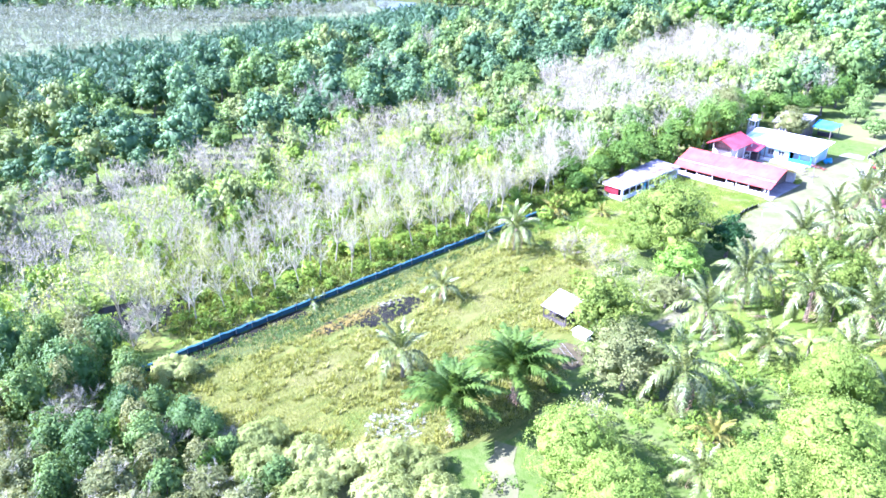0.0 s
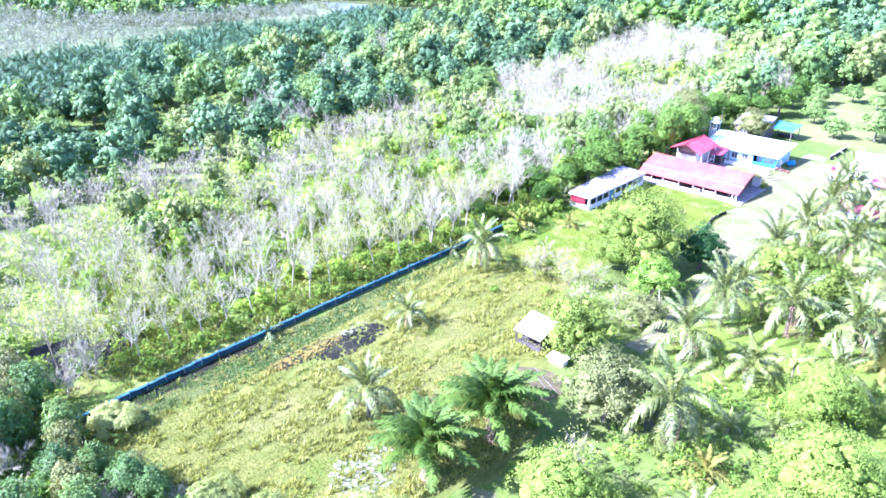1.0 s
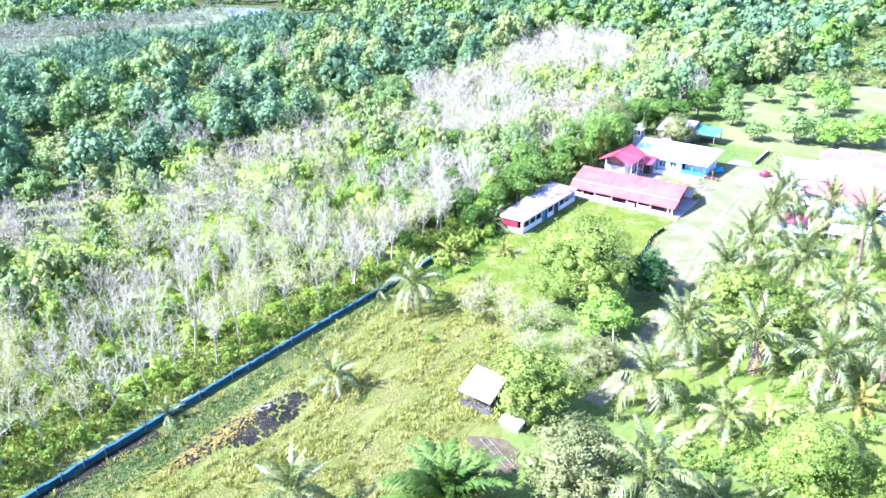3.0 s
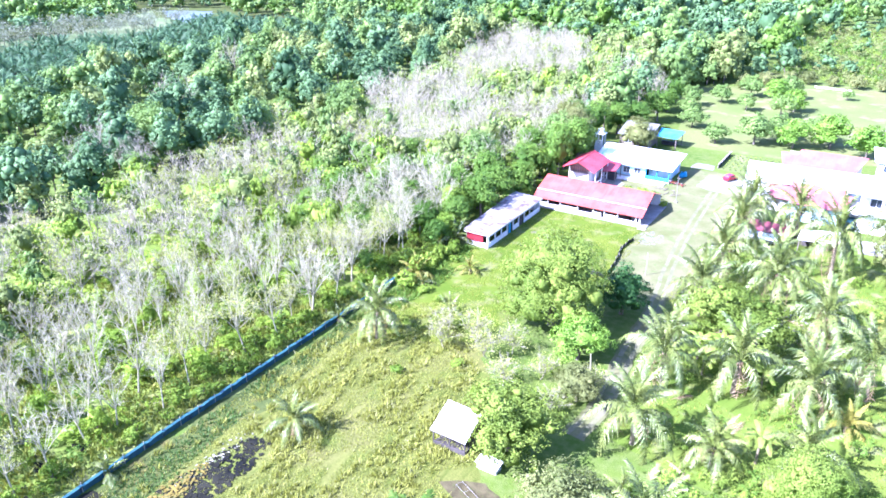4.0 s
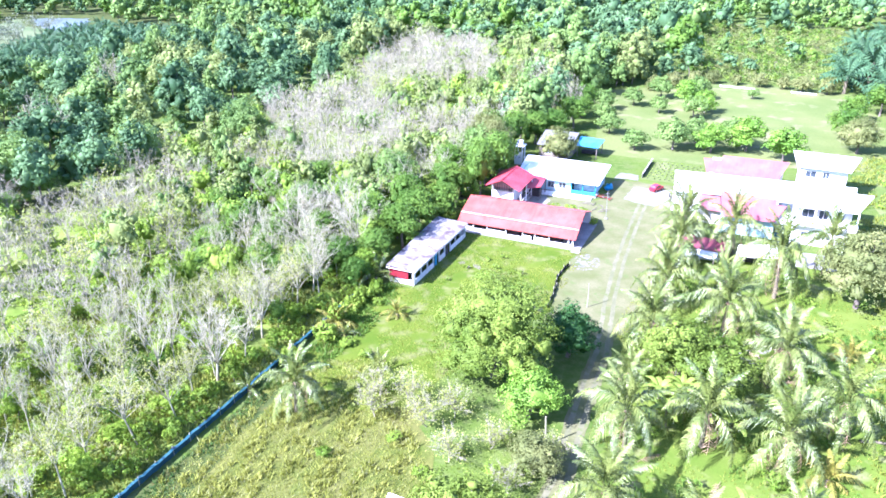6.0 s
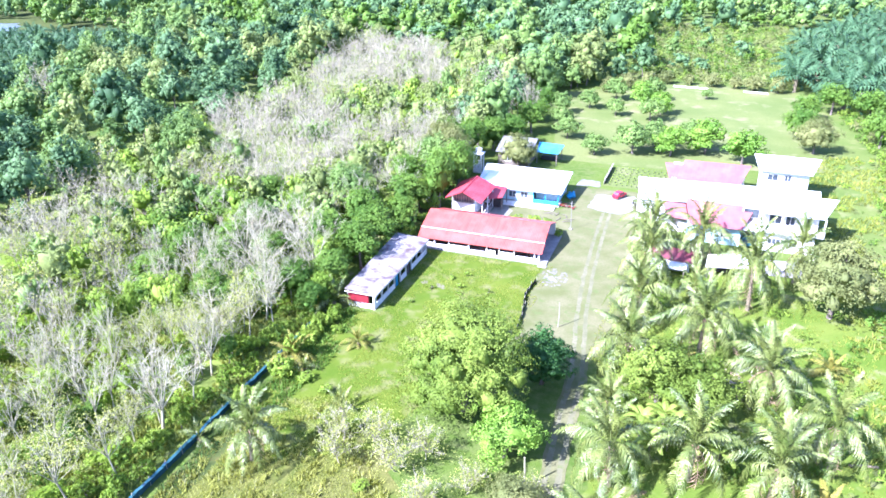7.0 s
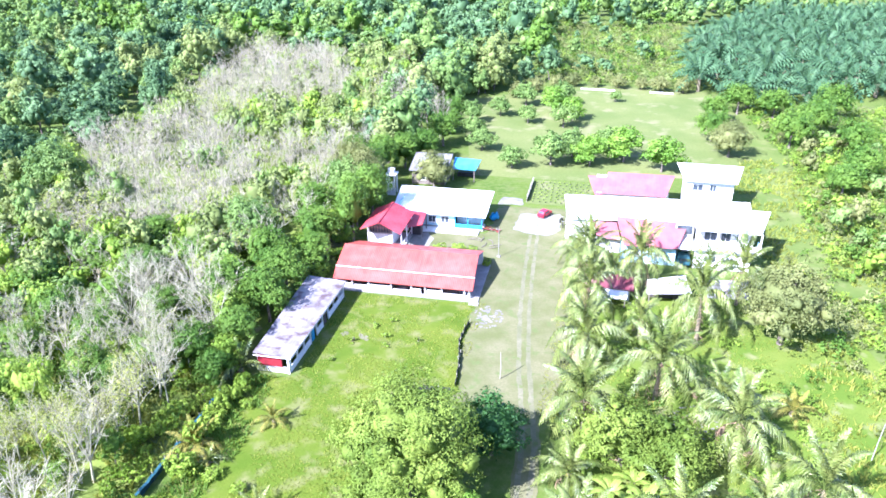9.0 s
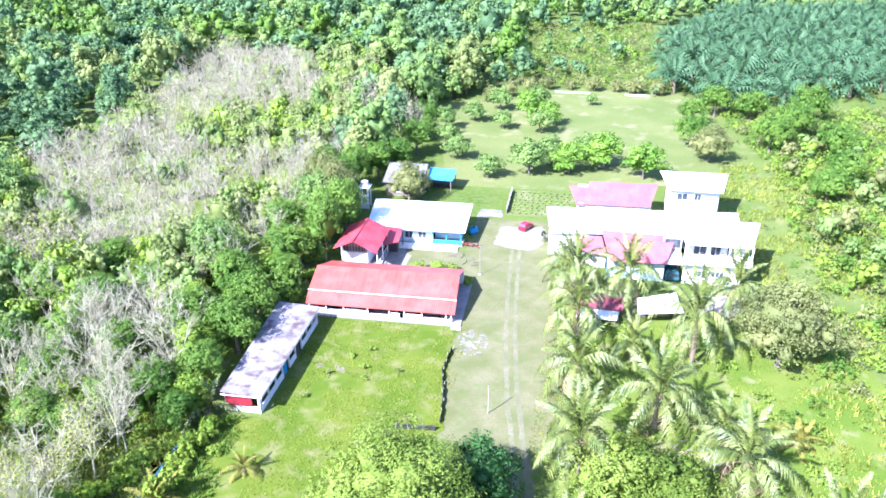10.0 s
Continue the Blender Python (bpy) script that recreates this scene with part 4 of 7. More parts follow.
part("front_wall", box(-63.4, 183.6, -0.05, -58.2, 183.8, 3.4, 0.01), M_CYAN, blue_house)
part("side_wall", box(-58.35, 183.8, 0, -58.2, 190.7, 4.1, 0), M_CYAN, blue_house)
part("side_wall", box(-75.4, 181.5, 0, -75.25, 190.7, 4.1, 0), M_CYAN, blue_house)
part("plinth", box(-75.6, 180.7, -0.1, -57.6, 183.8, 0.35, 0.03), M_CONCRETE, blue_house)
for x in (-73.8, -68.8, -66.2):
    window(blue_house, x, x + 1.5, 181.3, 1.1, 2.4)
part("door", box(-71.6, 181.2, 0.35, -70.6, 181.28, 2.45, 0.01), M_BLUE, blue_house)
for x in (-63.3, -60.7, -57.9):
    part("veranda_post", box(x - 0.1, 180.8, 0.3, x + 0.1, 181.0, 3.25, 0.02), M_BLUE, blue_house)
for xa, xb in ((-63.2, -60.8), (-60.6, -58.0)):
    part("veranda_rail", box(xa, 180.82, 0.35, xb, 180.94, 1.2, 0.02), M_BLUE, blue_house, "blue boarded veranda rail")
part("front_step", box(-73.4, 178.4, -0.1, -58.3, 180.68, 0.3, 0.03), M_WALL, blue_house, "broad white concrete step")
part("gutter", box(-76.2, 180.0, 3.18, -57.0, 180.1, 3.3, 0.02), M_WALL, blue_house)

# Water tower, rear house and blue-roofed shed behind.
tower = thing("water_tower", "white water tower beside the rear house", "tower")
for x, y in ((-82.2, 197.2), (-80.4, 197.2), (-82.2, 199.2), (-80.4, 199.2)):
    part("leg", box(x - 0.15, y - 0.15, -0.1, x + 0.15, y + 0.15, 4.6, 0.02), M_WALL, tower)
part("platform", box(-82.6, 196.8, 4.6, -80.0, 199.6, 4.8, 0.02), M_WALL, tower)
tank = bmesh.new()
bmesh.ops.create_cone(tank, cap_ends=True, segments=20, radius1=0.85, radius2=0.8, depth=1.1, matrix=Matrix.Translation((-81.3, 198.2, 5.35)))
bmesh.ops.create_cone(tank, cap_ends=True, segments=20, radius1=0.78, radius2=0.25, depth=0.22, matrix=Matrix.Translation((-81.3, 198.2, 6.0)))
part("tank", tank, M_WALL, tower, "round white tank with conical lid")
part("panel_wall", box(-82.3, 197.0, 0, -80.3, 197.12, 3.2, 0), M_WALL, tower)
rear = thing("rear_house", "grey-roofed rear house half hidden by a tree", "house")
roof_part(rear, "roof", (-79.5, 214, 5.0), (-70.3, 214, 5.0), (-70.0, 204.5, 3.5), (-79.0, 204.5, 3.5), M_GREYROOF, "", 0.3)
part("front_wall", box(-78.5, 205.5, -0.1, -70.6, 205.7, 3.4, 0.01), M_WOODGREY, rear)
part("side_wall", box(-70.8, 205.7, -0.1, -70.6, 213.5, 4.6, 0.01), M_WOODGREY, rear)
part("rear_wall", box(-78.5, 213.3, -0.1, -70.8, 213.5, 4.6, 0.01), M_WALL, rear)
window(rear, -76.8, -75.2, 205.5, 1.1, 2.3)
shed = thing("blue_roofed_shed", "open shed with bright blue metal roof", "shed")
roof_part(shed, "roof", (-70.2, 215.5, 3.7), (-63.6, 215.0, 3.6), (-63.9, 208.6, 3.0), (-69.6, 209.0, 3.0), M_BLUEROOF, "", 0.3)
for x, y in ((-69.4, 209.4), (-64.3, 209.0), (-64.1, 214.6), (-69.8, 215)):
    part("post", box(x - 0.09, y - 0.09, -0.05, x + 0.09, y + 0.09, 3.1, 0.01), M_WOODGREY, shed)
part("work_bench", box(-69, 212.5, 0, -65, 213.8, 0.9, 0.03), M_DARK, shed)

# The two-storey compound with white and faded red roofs.
main = thing("two_storey_house", "large white two-storey house with balcony and white roofs", "house")
roof_part(main, "roof", (-42.2, 187.2, 6.6), (-7.6, 186.6, 7.6), (-8.2, 178.4, 6.6), (-41.2, 179.6, 4.5), M_WHITEROOF, "long white metal roof", 0.32)
roof_part(main, "roof", (-19.6, 180.6, 8.35), (-5.2, 180.4, 8.35), (-8.4, 170.5, 7.85), (-18.9, 170.5, 7.85), M_WHITEROOF, "", 0.32)
roof_part(main, "red_roof", (-32.1, 178.9, 6.0), (-19.3, 177.9, 6.0), (-21.6, 170.9, 3.9), (-30.8, 170.7, 3.9), M_PINKPALE, "sun-faded red roof wing", 0.32)
roof_part(main, "red_roof", (-36.3, 178.6, 4.9), (-32.0, 178.6, 4.9), (-31.2, 174.6, 3.2), (-35.4, 175.0, 3.2), M_PINKPALE, "", 0.32)
part("front_wall", box(-18.5, 172.0, -0.1, -9.1, 172.2, 4.1, 0.01), M_WALL, main, "white ground-floor wall")
part("upper_wall", box(-18.5, 172.6, 4.3, -9.1, 172.8, 7.85, 0.01), M_WALL, main, "white upper wall")
part("side_wall", box(-9.3, 172.2, -0.1, -9.1, 185.5, 7.6, 0.01), M_WALL, main)
part("balcony_floor", box(-19.0, 170.7, 4.1, -8.0, 172.6, 4.3, 0.02), M_WALL, main)
part("balcony_wall", box(-19.0, 170.6, 4.3, -8.0, 170.75, 5.45, 0.02), M_WALL, main, "solid white balcony parapet")
part("balcony_wall", box(-8.15, 170.75, 4.3, -8.0, 173.2, 5.45, 0.02), M_CYAN, main)
for x in (-18.8, -15.2, -11.8, -8.2):
    part("balcony_post", box(x - 0.12, 170.7, 5.45, x + 0.12, 170.95, 7.8, 0.02), M_WALL, main)
for x in (-17.2, -14.4, -11.8):
    window(main, x, x + 1.5 + (0.5 if x < -17 else 0), 172.6, 5.3, 6.9, None, 1)
for x in (-16.8, -13.9):
    window(main, x, x + 2.0, 172.0, 1.5, 2.6, None, 2)
part("wing_wall", box(-31.2, 172.2, -0.1, -21.6, 172.4, 4.0, 0.01), M_CYAN, main, "pale blue wing wall")
window(main, -25.0, -23.4, 172.2, 1.6, 2.7, None, 1)
window(main, -29.5, -27.9, 172.2, 1.6, 2.7, None, 1)
part("carport_back", box(-21.6, 176.5, -0.1, -18.5, 176.7, 6.6, 0), M_WALL, main)
part("upper_opening", box(-21.4, 176.3, 4.6, -18.8, 176.48, 6.2, 0), M_GLASS, main)
part("lean_to_roof", prism([(-22.2, 176.4, 4.2), (-18.6, 176.4, 4.2), (-18.6, 171.6, 3.7), (-22.2, 171.6, 3.7)], 0.12), M_WALL, main)
part("wing_wall", box(-35.6, 175.9, -0.1, -31.2, 176.1, 3.2, 0.01), M_WALL, main)
part("end_wall", box(-41.4, 180.2, -0.1, -41.2, 186.6, 5.4, 0.01), M_WALL, main)
part("rear_wall", box(-41.4, 186.4, -0.1, -9.1, 186.6, 6.2, 0.01), M_WALL, main)
part("wing_wall", box(-41.2, 180.2, -0.1, -35.8, 180.4, 4.5, 0.01), M_WALL, main)
van = thing("parked_van", "dark blue van under the car port", "van")
body = bmesh.new()
for x0, x1, z0, z1 in ((-21.2, -18.9, 0.35, 1.1), (-21.05, -19.05, 1.1, 1.85)):
    bmesh.ops.create_cube(body, size=1.0, matrix=Matrix.Translation(((x0 + x1) / 2, 173.4, (z0 + z1) / 2)) @ Matrix.Diagonal((x1 - x0, 3.0, z1 - z0, 1)))
bmesh.ops.bevel(body, geom=body.edges[:], offset=0.12, segments=2, affect="EDGES")
part("body", body, M_NETBLUE, van)
part("windscreen", box(-20.85, 171.86, 1.15, -19.25, 171.94, 1.7, 0.02), M_GLASS, van)
for x in (-21.0, -19.1):
    for y in (172.5, 174.3):
        wheel = bmesh.new()
        bmesh.ops.create_cone(wheel, cap_ends=True, segments=14, radius1=0.32, radius2=0.32, depth=0.2, matrix=Matrix.Translation((x, y, 0.32)) @ Matrix.Rotation(radians(90), 4, "Y"))
        part("wheel", wheel, M_TYRE, van)

back_wing = thing("faded_red_house", "single-storey house with faded red roof behind", "house")
roof_part(back_wing, "roof", (-33.7, 205.2, 5.8), (-19.5, 205.2, 5.8), (-21.7, 197.6, 3.5), (-35.0, 197.6, 3.5), M_PINKPALE, "", 0.32)
roof_part(back_wing, "roof", (-38.0, 205.0, 4.8), (-33.8, 205.0, 4.8), (-34.8, 197.4, 3.2), (-36.3, 197.4, 3.2), M_PINKPALE, "", 0.32)
part("front_wall", box(-36.0, 198.2, -0.1, -21.8, 198.4, 3.5, 0), M_WALL, back_wing)
part("rear_wall", box(-36.0, 204.6, -0.1, -20.5, 204.8, 5.2, 0), M_WALL, back_wing)
part("side_wall", box(-21.9, 198.4, -0.1, -21.7, 204.6, 3.6, 0), M_WALL, back_wing)
part("side_wall", box(-36.0, 198.4, -0.1, -35.8, 204.6, 3.3, 0), M_WALL, back_wing)
upper = thing("upper_house", "white two-storey rear house with white roof", "house")
roof_part(upper, "roof", (-19.2, 207.8, 8.0), (-5.5, 207.3, 8.0), (-7.8, 198.9, 6.8), (-18.2, 199.4, 6.8), M_WHITEROOF, "", 0.32)
part("front_wall", box(-17.6, 200.2, -0.1, -8.2, 200.4, 6.8, 0.01), M_WALL, upper)
part("side_wall", box(-8.4, 200.4, -0.1, -8.2, 206.8, 7.4, 0.01), M_WALL, upper)
part("side_wall", box(-17.6, 200.4, -0.1, -17.4, 206.8, 7.4, 0.01), M_WALL, upper)
part("rear_wall", box(-17.6, 206.6, -0.1, -8.2, 206.8, 7.4, 0.01), M_WALL, upper)
for x in (-16.3, -12.9):
    window(upper, x, x + (2.0 if x < -15 else 1.2), 200.2, 4.6, 5.9, None, 1)

# Sheds in the grove before the compound.
shed = thing("red_roofed_shed", "low shed with dull maroon roof among palms", "shed")
roof_part(shed, "roof", (-36.4, 161.4, 2.9), (-29.2, 160.6, 2.9), (-29.2, 156.6, 2.3), (-36.2, 157.2, 2.3), M_MAROON, "", 0.3)
part("wall", box(-35.8, 157.6, -0.1, -29.8, 157.75, 2.3, 0.01), M_WALL, shed)
part("wall", box(-35.8, 160.6, -0.1, -29.8, 160.75, 2.7, 0.01), M_WALL, shed)
part("awning", prism([(-36.3, 157.2, 2.1), (-30.0, 156.8, 2.1), (-30.4, 154.6, 1.8), (-36.4, 154.8, 1.8)], 0.06), M_WHITEROOF, shed, "pale awning sheet")
for x in (-36.1, -33.2, -30.6):
    part("post", box(x - 0.07, 154.9, -0.05, x + 0.07, 155.05, 1.85, 0.01), M_WOODGREY, shed)
shed = thing("grey_roofed_shed", "open shed with white and grey roof sheets", "shed")
roof_part(shed, "roof", (-27.0, 160.4, 2.7), (-20.8, 163.2, 2.7), (-20.2, 157.6, 2.3), (-27.2, 156.2, 2.3), M_WHITEROOF, "", 0.3)
for x, y in ((-26.8, 156.6), (-20.6, 157.9), (-21.2, 162.8), (-26.6, 160.0)):
    part("post", box(x - 0.08, y - 0.08, -0.05, x + 0.08, y + 0.08, 2.4, 0.01), M_WOODGREY, shed)
# Dark sheet that paints the shade inside the open shed.
part("inner_wall", box(-26.4, 159.6, -0.05, -21.4, 159.75, 2.3, 0.01), M_DARK, shed)
court = patch("court", "white concrete court in front of the house", [(-17.2, 167.6), (-9.7, 168.4), (-10.7, 161.4), (-17.2, 161.0)], 0.06, M_CONCRETE, 0.1, "pavement")

# The hut in the field. Walls, posts and fascia coloured dark for roof shade.
hut = thing("field_hut", "open wooden hut with white metal roof in the field", "hut")
roof_part(hut, "roof", (-55.4, 80.9, 2.95), (-50.6, 80.7, 2.95), (-50.0, 75.8, 2.2), (-54.8, 75.9, 2.2), M_WHITEROOF, "", 0.25)
part("fascia", prism([(-54.8, 75.86, 2.16), (-50.0, 75.76, 2.16), (-50.0, 75.84, 2.16), (-54.8, 75.94, 2.16)], 0.14), M_DARK, hut)
for x in (-54.5, -52.3, -50.3):
    for y in (76.2, 80.4):
        part("post", box(x - 0.07, y - 0.07, -0.1, x + 0.07, y + 0.07, 2.1 + (0.7 if y > 80 else 0), 0.01), M_DARK, hut)
part("back_wall", box(-54.6, 80.4, 0, -50.2, 80.5, 2.6, 0.01), M_DARK, hut, "board wall coloured dark for the shade under the roof")
part("side_wall", box(-54.6, 77.8, 0, -54.5, 80.4, 2.3, 0.01), M_DARK, hut)
part("low_wall", box(-54.5, 76.15, -0.05, -50.2, 76.3, 0.6, 0.02), M_DARK, hut, "low board wall coloured dark like the roof shade")
part("floor", box(-54.5, 76.3, -0.05, -50.3, 80.3, 0.3, 0.02), M_DARK, hut)
store = thing("white_store", "small white block store beside the hut tree", "shed")
part("wall", box(-48.2, 75.4, -0.1, -45.8, 76.6, 0.85, 0.03), M_WALL, store)
part("roof", prism([(-48.4, 76.8, 1.0), (-45.6, 76.8, 1.0), (-45.6, 75.2, 0.9), (-48.4, 75.2, 0.9)], 0.07), M_WHITEROOF, store)

# ---- fences, poles and loose things ----
def net_fence(name, label, line, height, mat, top_mat, step=2.6, wobble=0.08):
    """A netting fence: posts, sagging net panels and a folded top edge, panel by panel."""
    ob = thing(name, label, "fence")
    rng = np.random.default_rng(len(line) + int(height * 10))
    pts = []
    for a, b in zip(line, line[1:]):
        n = max(1, round(math.dist(a, b) / step))
        pts += [Vector((*a, 0)).lerp(Vector((*b, 0)), i / n) for i in range(n)]
    pts.append(Vector((*line[-1], 0)))
    for a, b in zip(pts, pts[1:]):
        d = (b - a).normalized()
        side = np.array((-d.y, d.x, 0.0))
        lean = rng.uniform(-wobble, wobble)
        h0, h1 = height + rng.uniform(-0.04, 0.04), height + rng.uniform(-0.04, 0.04)
        s, t = Soup(), Soup()
        k = np.linspace(0, 1, 5)
        foot = np.array(a)[None] + np.array(b - a)[None] * k[:, None] + side * 0.05 * np.sin(k * 9 + lean * 40)[:, None]
        head = foot + side * (0.06 * np.sin(k * 5 + lean * 60))[:, None] + np.array([[0, 0, 1.0]]) * (h0 + (h1 - h0) * k - 0.05 * np.sin(np.pi * k))[:, None]
        for off, flip in ((0.02, 1), (-0.02, -1)):
            q = np.stack([foot[:-1] + side * off, foot[1:] + side * off, head[1:] + side * off, head[:-1] + side * off], 1)
            s.polys(q[:, ::flip])
        cap = side * min(0.24, 0.12 * height + 0.1 * (height > 1))
        t.polys(np.stack([head[:-1] + cap * 0.3, head[1:] + cap * 0.3, head[1:] - cap - (0, 0, 0.1), head[:-1] - cap - (0, 0, 0.1)], 1) + (0, 0, 0.03))
        t.polys(np.stack([head[:-1] + cap * 0.3, head[:-1] - cap - (0, 0, 0.1), head[1:] - cap - (0, 0, 0.1), head[1:] + cap * 0.3], 1))
        part("net_panel", s, mat, ob)
        part("top_fold", t, top_mat, ob, "folded lighter top edge")
        part("post", tube(Soup(), [(a.x, a.y, -0.2), (a.x + lean, a.y, height * 0.6), (a.x + lean * 1.4, a.y, height + 0.25)], [0.06, 0.055, 0.05], 6, True), M_POST, ob)
    return ob


net_fence("boundary_fence", "dark blue netting fence on posts along the field", [(-81.4, 22), (-82.0, 34), (-82.5, 60), (-82.6, 92), (-82.9, 121)], 1.02, M_NET, M_NETBLUE)
net_fence("garden_fence", "sagging black netting fence beside the lawn", [(-54.1, 145.4), (-54.6, 140), (-53.6, 135), (-53.0, 129)], 0.65, M_BLACKNET, M_BLACKNET, 2.0, 0.2)
net_fence("garden_fence", "short black netting fence at the lawn edge", [(-58.4, 127.3), (-53.4, 127.6)], 0.8, M_BLACKNET, M_BLACKNET, 2.0, 0.15)
net_fence("nursery_fence", "grey netting fence beside the nursery beds", [(-50.8, 198.6), (-50.6, 212)], 1.1, M_BLACKNET, M_POST, 2.2, 0.1)

wall = thing("meadow_wall", "low white wall at the far meadow edge", "wall")
a, b = Vector((-43.0, 313.4, 0)), Vector((-11.0, 311.0, 0))
for i in (0, 1, 2, 6, 7):
    p, q = a.lerp(b, i / 8), a.lerp(b, (i + 0.96) / 8)
    part("panel", prism([(p.x, p.y, 0.45), (q.x, q.y, 0.45), (q.x, q.y + 0.2, 0.45), (p.x, p.y + 0.2, 0.45)], 0.55), M_WALL, wall)
    part("pillar", box(p.x - 0.17, p.y - 0.08, -0.1, p.x + 0.17, p.y + 0.28, 0.58, 0.02), M_WALL, wall)

pole = thing("flag_pole", "white metal flag pole in the yard", "pole")
part("shaft", tube(Soup(), [(-52.9, 169.8, -0.1), (-52.95, 169.8, 3), (-53.0, 169.8, 6.1)], [0.05, 0.045, 0.035], 8, True), M_CONCRETE, pole)
part("footing", box(-53.2, 169.5, -0.1, -52.6, 170.1, 0.25, 0.04), M_CONCRETE, pole)
part("crossbar", tube(Soup(), [(-53.4, 169.8, 5.5), (-52.5, 169.8, 5.55)], [0.02, 0.02], 6), M_CONCRETE, pole)
pole = thing("bare_post", "thin grey post beside the track", "post")
part("shaft", tube(Soup(), [(-47.4, 132, -0.1), (-47.3, 132, 2), (-47.4, 132, 4.3)], [0.08, 0.07, 0.05], 7, True), M_POST, pole)
pole = thing("tree_stub", "pale dead tree stub beside the shrubs", "stub")
part("shaft", tube(Soup(), [(-43.9, 97.7, -0.1), (-43.8, 97.7, 2), (-43.9, 97.6, 4.2)], [0.13, 0.11, 0.09], 7, True), M_PALE, pole)


def small_car(m):
    """A small red hatchback, along +x, wheels on the ground."""
    ob = thing("red_car", "small red hatchback parked on the forecourt", "car", m)
    side = [(-1.72, 0.35), (-1.75, 0.85), (-1.45, 0.98), (-1.15, 1.42), (0.35, 1.46), (0.95, 0.98), (1.62, 0.86), (1.74, 0.6), (1.7, 0.35)]
    bm = bmesh.new()
    loops = []
    for y, k in ((-0.76, 0.0), (-0.70, 1.0), (0.70, 1.0), (0.76, 0.0)):
        loops.append([bm.verts.new((x * (1 if k else 0.98), y * (0.86 if z > 1.2 else 1), z if k else 0.35 + (z - 0.35) * 0.93)) for x, z in side])
    for a, b in zip(loops, loops[1:]):
        for i in range(len(side)):
            j = (i + 1) % len(side)
            bm.faces.new((a[i], b[i], b[j], a[j]))
    bm.faces.new(loops[0])
    bm.faces.new(loops[-1][::-1])
    bmesh.ops.recalc_face_normals(bm, faces=bm.faces[:])
    part("body", bm, M_PLASTICRED, ob)
    part("windscreen", Soup().polys([[(0.42, -0.55, 1.42), (0.42, 0.55, 1.42), (0.93, 0.64, 1.02), (0.93, -0.64, 1.02)]]), M_GLASS, ob).location = (0.02, 0, 0.02)
    part("rear_window", Soup().polys([[(-1.2, 0.55, 1.38), (-1.2, -0.55, 1.38), (-1.43, -0.62, 1.03), (-1.43, 0.62, 1.03)]]), M_GLASS, ob).location = (-0.02, 0, 0.02)
    for y in (-0.745, 0.745):
        part("side_window", box(-1.0, y - 0.012, 0.98, 0.5, y + 0.012, 1.28, 0), M_GLASS, ob)
        for x in (-1.1, 1.12):
            bm = bmesh.new()
            bmesh.ops.create_cone(bm, cap_ends=True, segments=16, radius1=0.28, radius2=0.28, depth=0.18, matrix=Matrix.Translation((x, y * 0.96, 0.28)) @ Matrix.Rotation(radians(90), 4, "X"))
            w = part("wheel", bm, M_TYRE, ob)
            bm = bmesh.new()
            bmesh.ops.create_cone(bm, cap_ends=True, segments=10, radius1=0.16, radius2=0.14, depth=0.2, matrix=Matrix.Translation((x, y * 0.97, 0.28)) @ Matrix.Rotation(radians(90), 4, "X"))
            part("rim", bm, M_STEEL, w)
        part("headlight", box(1.58, y * 0.72 - 0.12, 0.66, 1.70, y * 0.72 + 0.12, 0.8, 0.02), M_STEEL, ob)
    return ob


small_car(pose(-46.2, 191.0, 0.05, 0, 0, 62))


def motorbike(m):
    ob = thing("motorbike", "dark parked motorbike on the forecourt", "motorbike", m, "parked motorbikes")
    for x in (-0.6, 0.6):
        bm = bmesh.new()
        bmesh.ops.create_cone(bm, cap_ends=True, segments=14, radius1=0.28, radius2=0.28, depth=0.1, matrix=Matrix.Translation((x, 0, 0.28)) @ Matrix.Rotation(radians(90), 4, "X"))
        part("wheel", bm, M_TYRE, ob)
    part("body", tube(Soup(), [(-0.75, 0, 0.75), (-0.2, 0, 0.7), (0.15, 0, 0.5), (0.5, 0, 0.7)], [0.1, 0.16, 0.13, 0.08], 8, True), M_DARK, ob)
    part("seat", box(-0.75, -0.13, 0.74, 0.0, 0.13, 0.86, 0.04), M_TYRE, ob)
    part("handlebar", tube(Soup(), [(0.42, -0.35, 1.0), (0.5, 0, 0.95), (0.42, 0.35, 1.0)], [0.025, 0.03, 0.025], 6), M_STEEL, ob)
    return ob


bike = motorbike(pose(-42.6, 188.6, 0.05, 0, 0, 70))
copy_thing(bike, pose(-42.2, 186.0, 0.05, 0, 0, 95))
tarp = thing("blue_tarpaulin", "blue tarpaulin over stored goods beside the house", "tarpaulin")
v, q, caps = clump(np.random.default_rng(3), np.array([-56.3, 187.6, 0.55]), np.array([1.1, 1.6, 0.9]), 0.9, 6, 12)
part("cover", Soup().add(v, q), M_BLUE, tarp)
pile = thing("scrap_pile", "heap of red and brown scrap beside the yard", "scrap")
rng = np.random.default_rng(11)
for i in range(9):
    x, y = -55.8 + rng.uniform(-1.3, 1.4), 181.6 + rng.uniform(-1.0, 1.0)
    part("board", box(-0.7, -0.12, 0, 0.7, 0.12, 0.06, 0.01), M_REDWALL if i % 3 else M_WOODGREY, pile).matrix_basis = pose(x, y, 0.1 + 0.05 * i, rng.uniform(-8, 8), rng.uniform(-12, 12), rng.uniform(0, 180))
logs = thing("felled_branches", "felled bare branches lying in the yard", "branches")
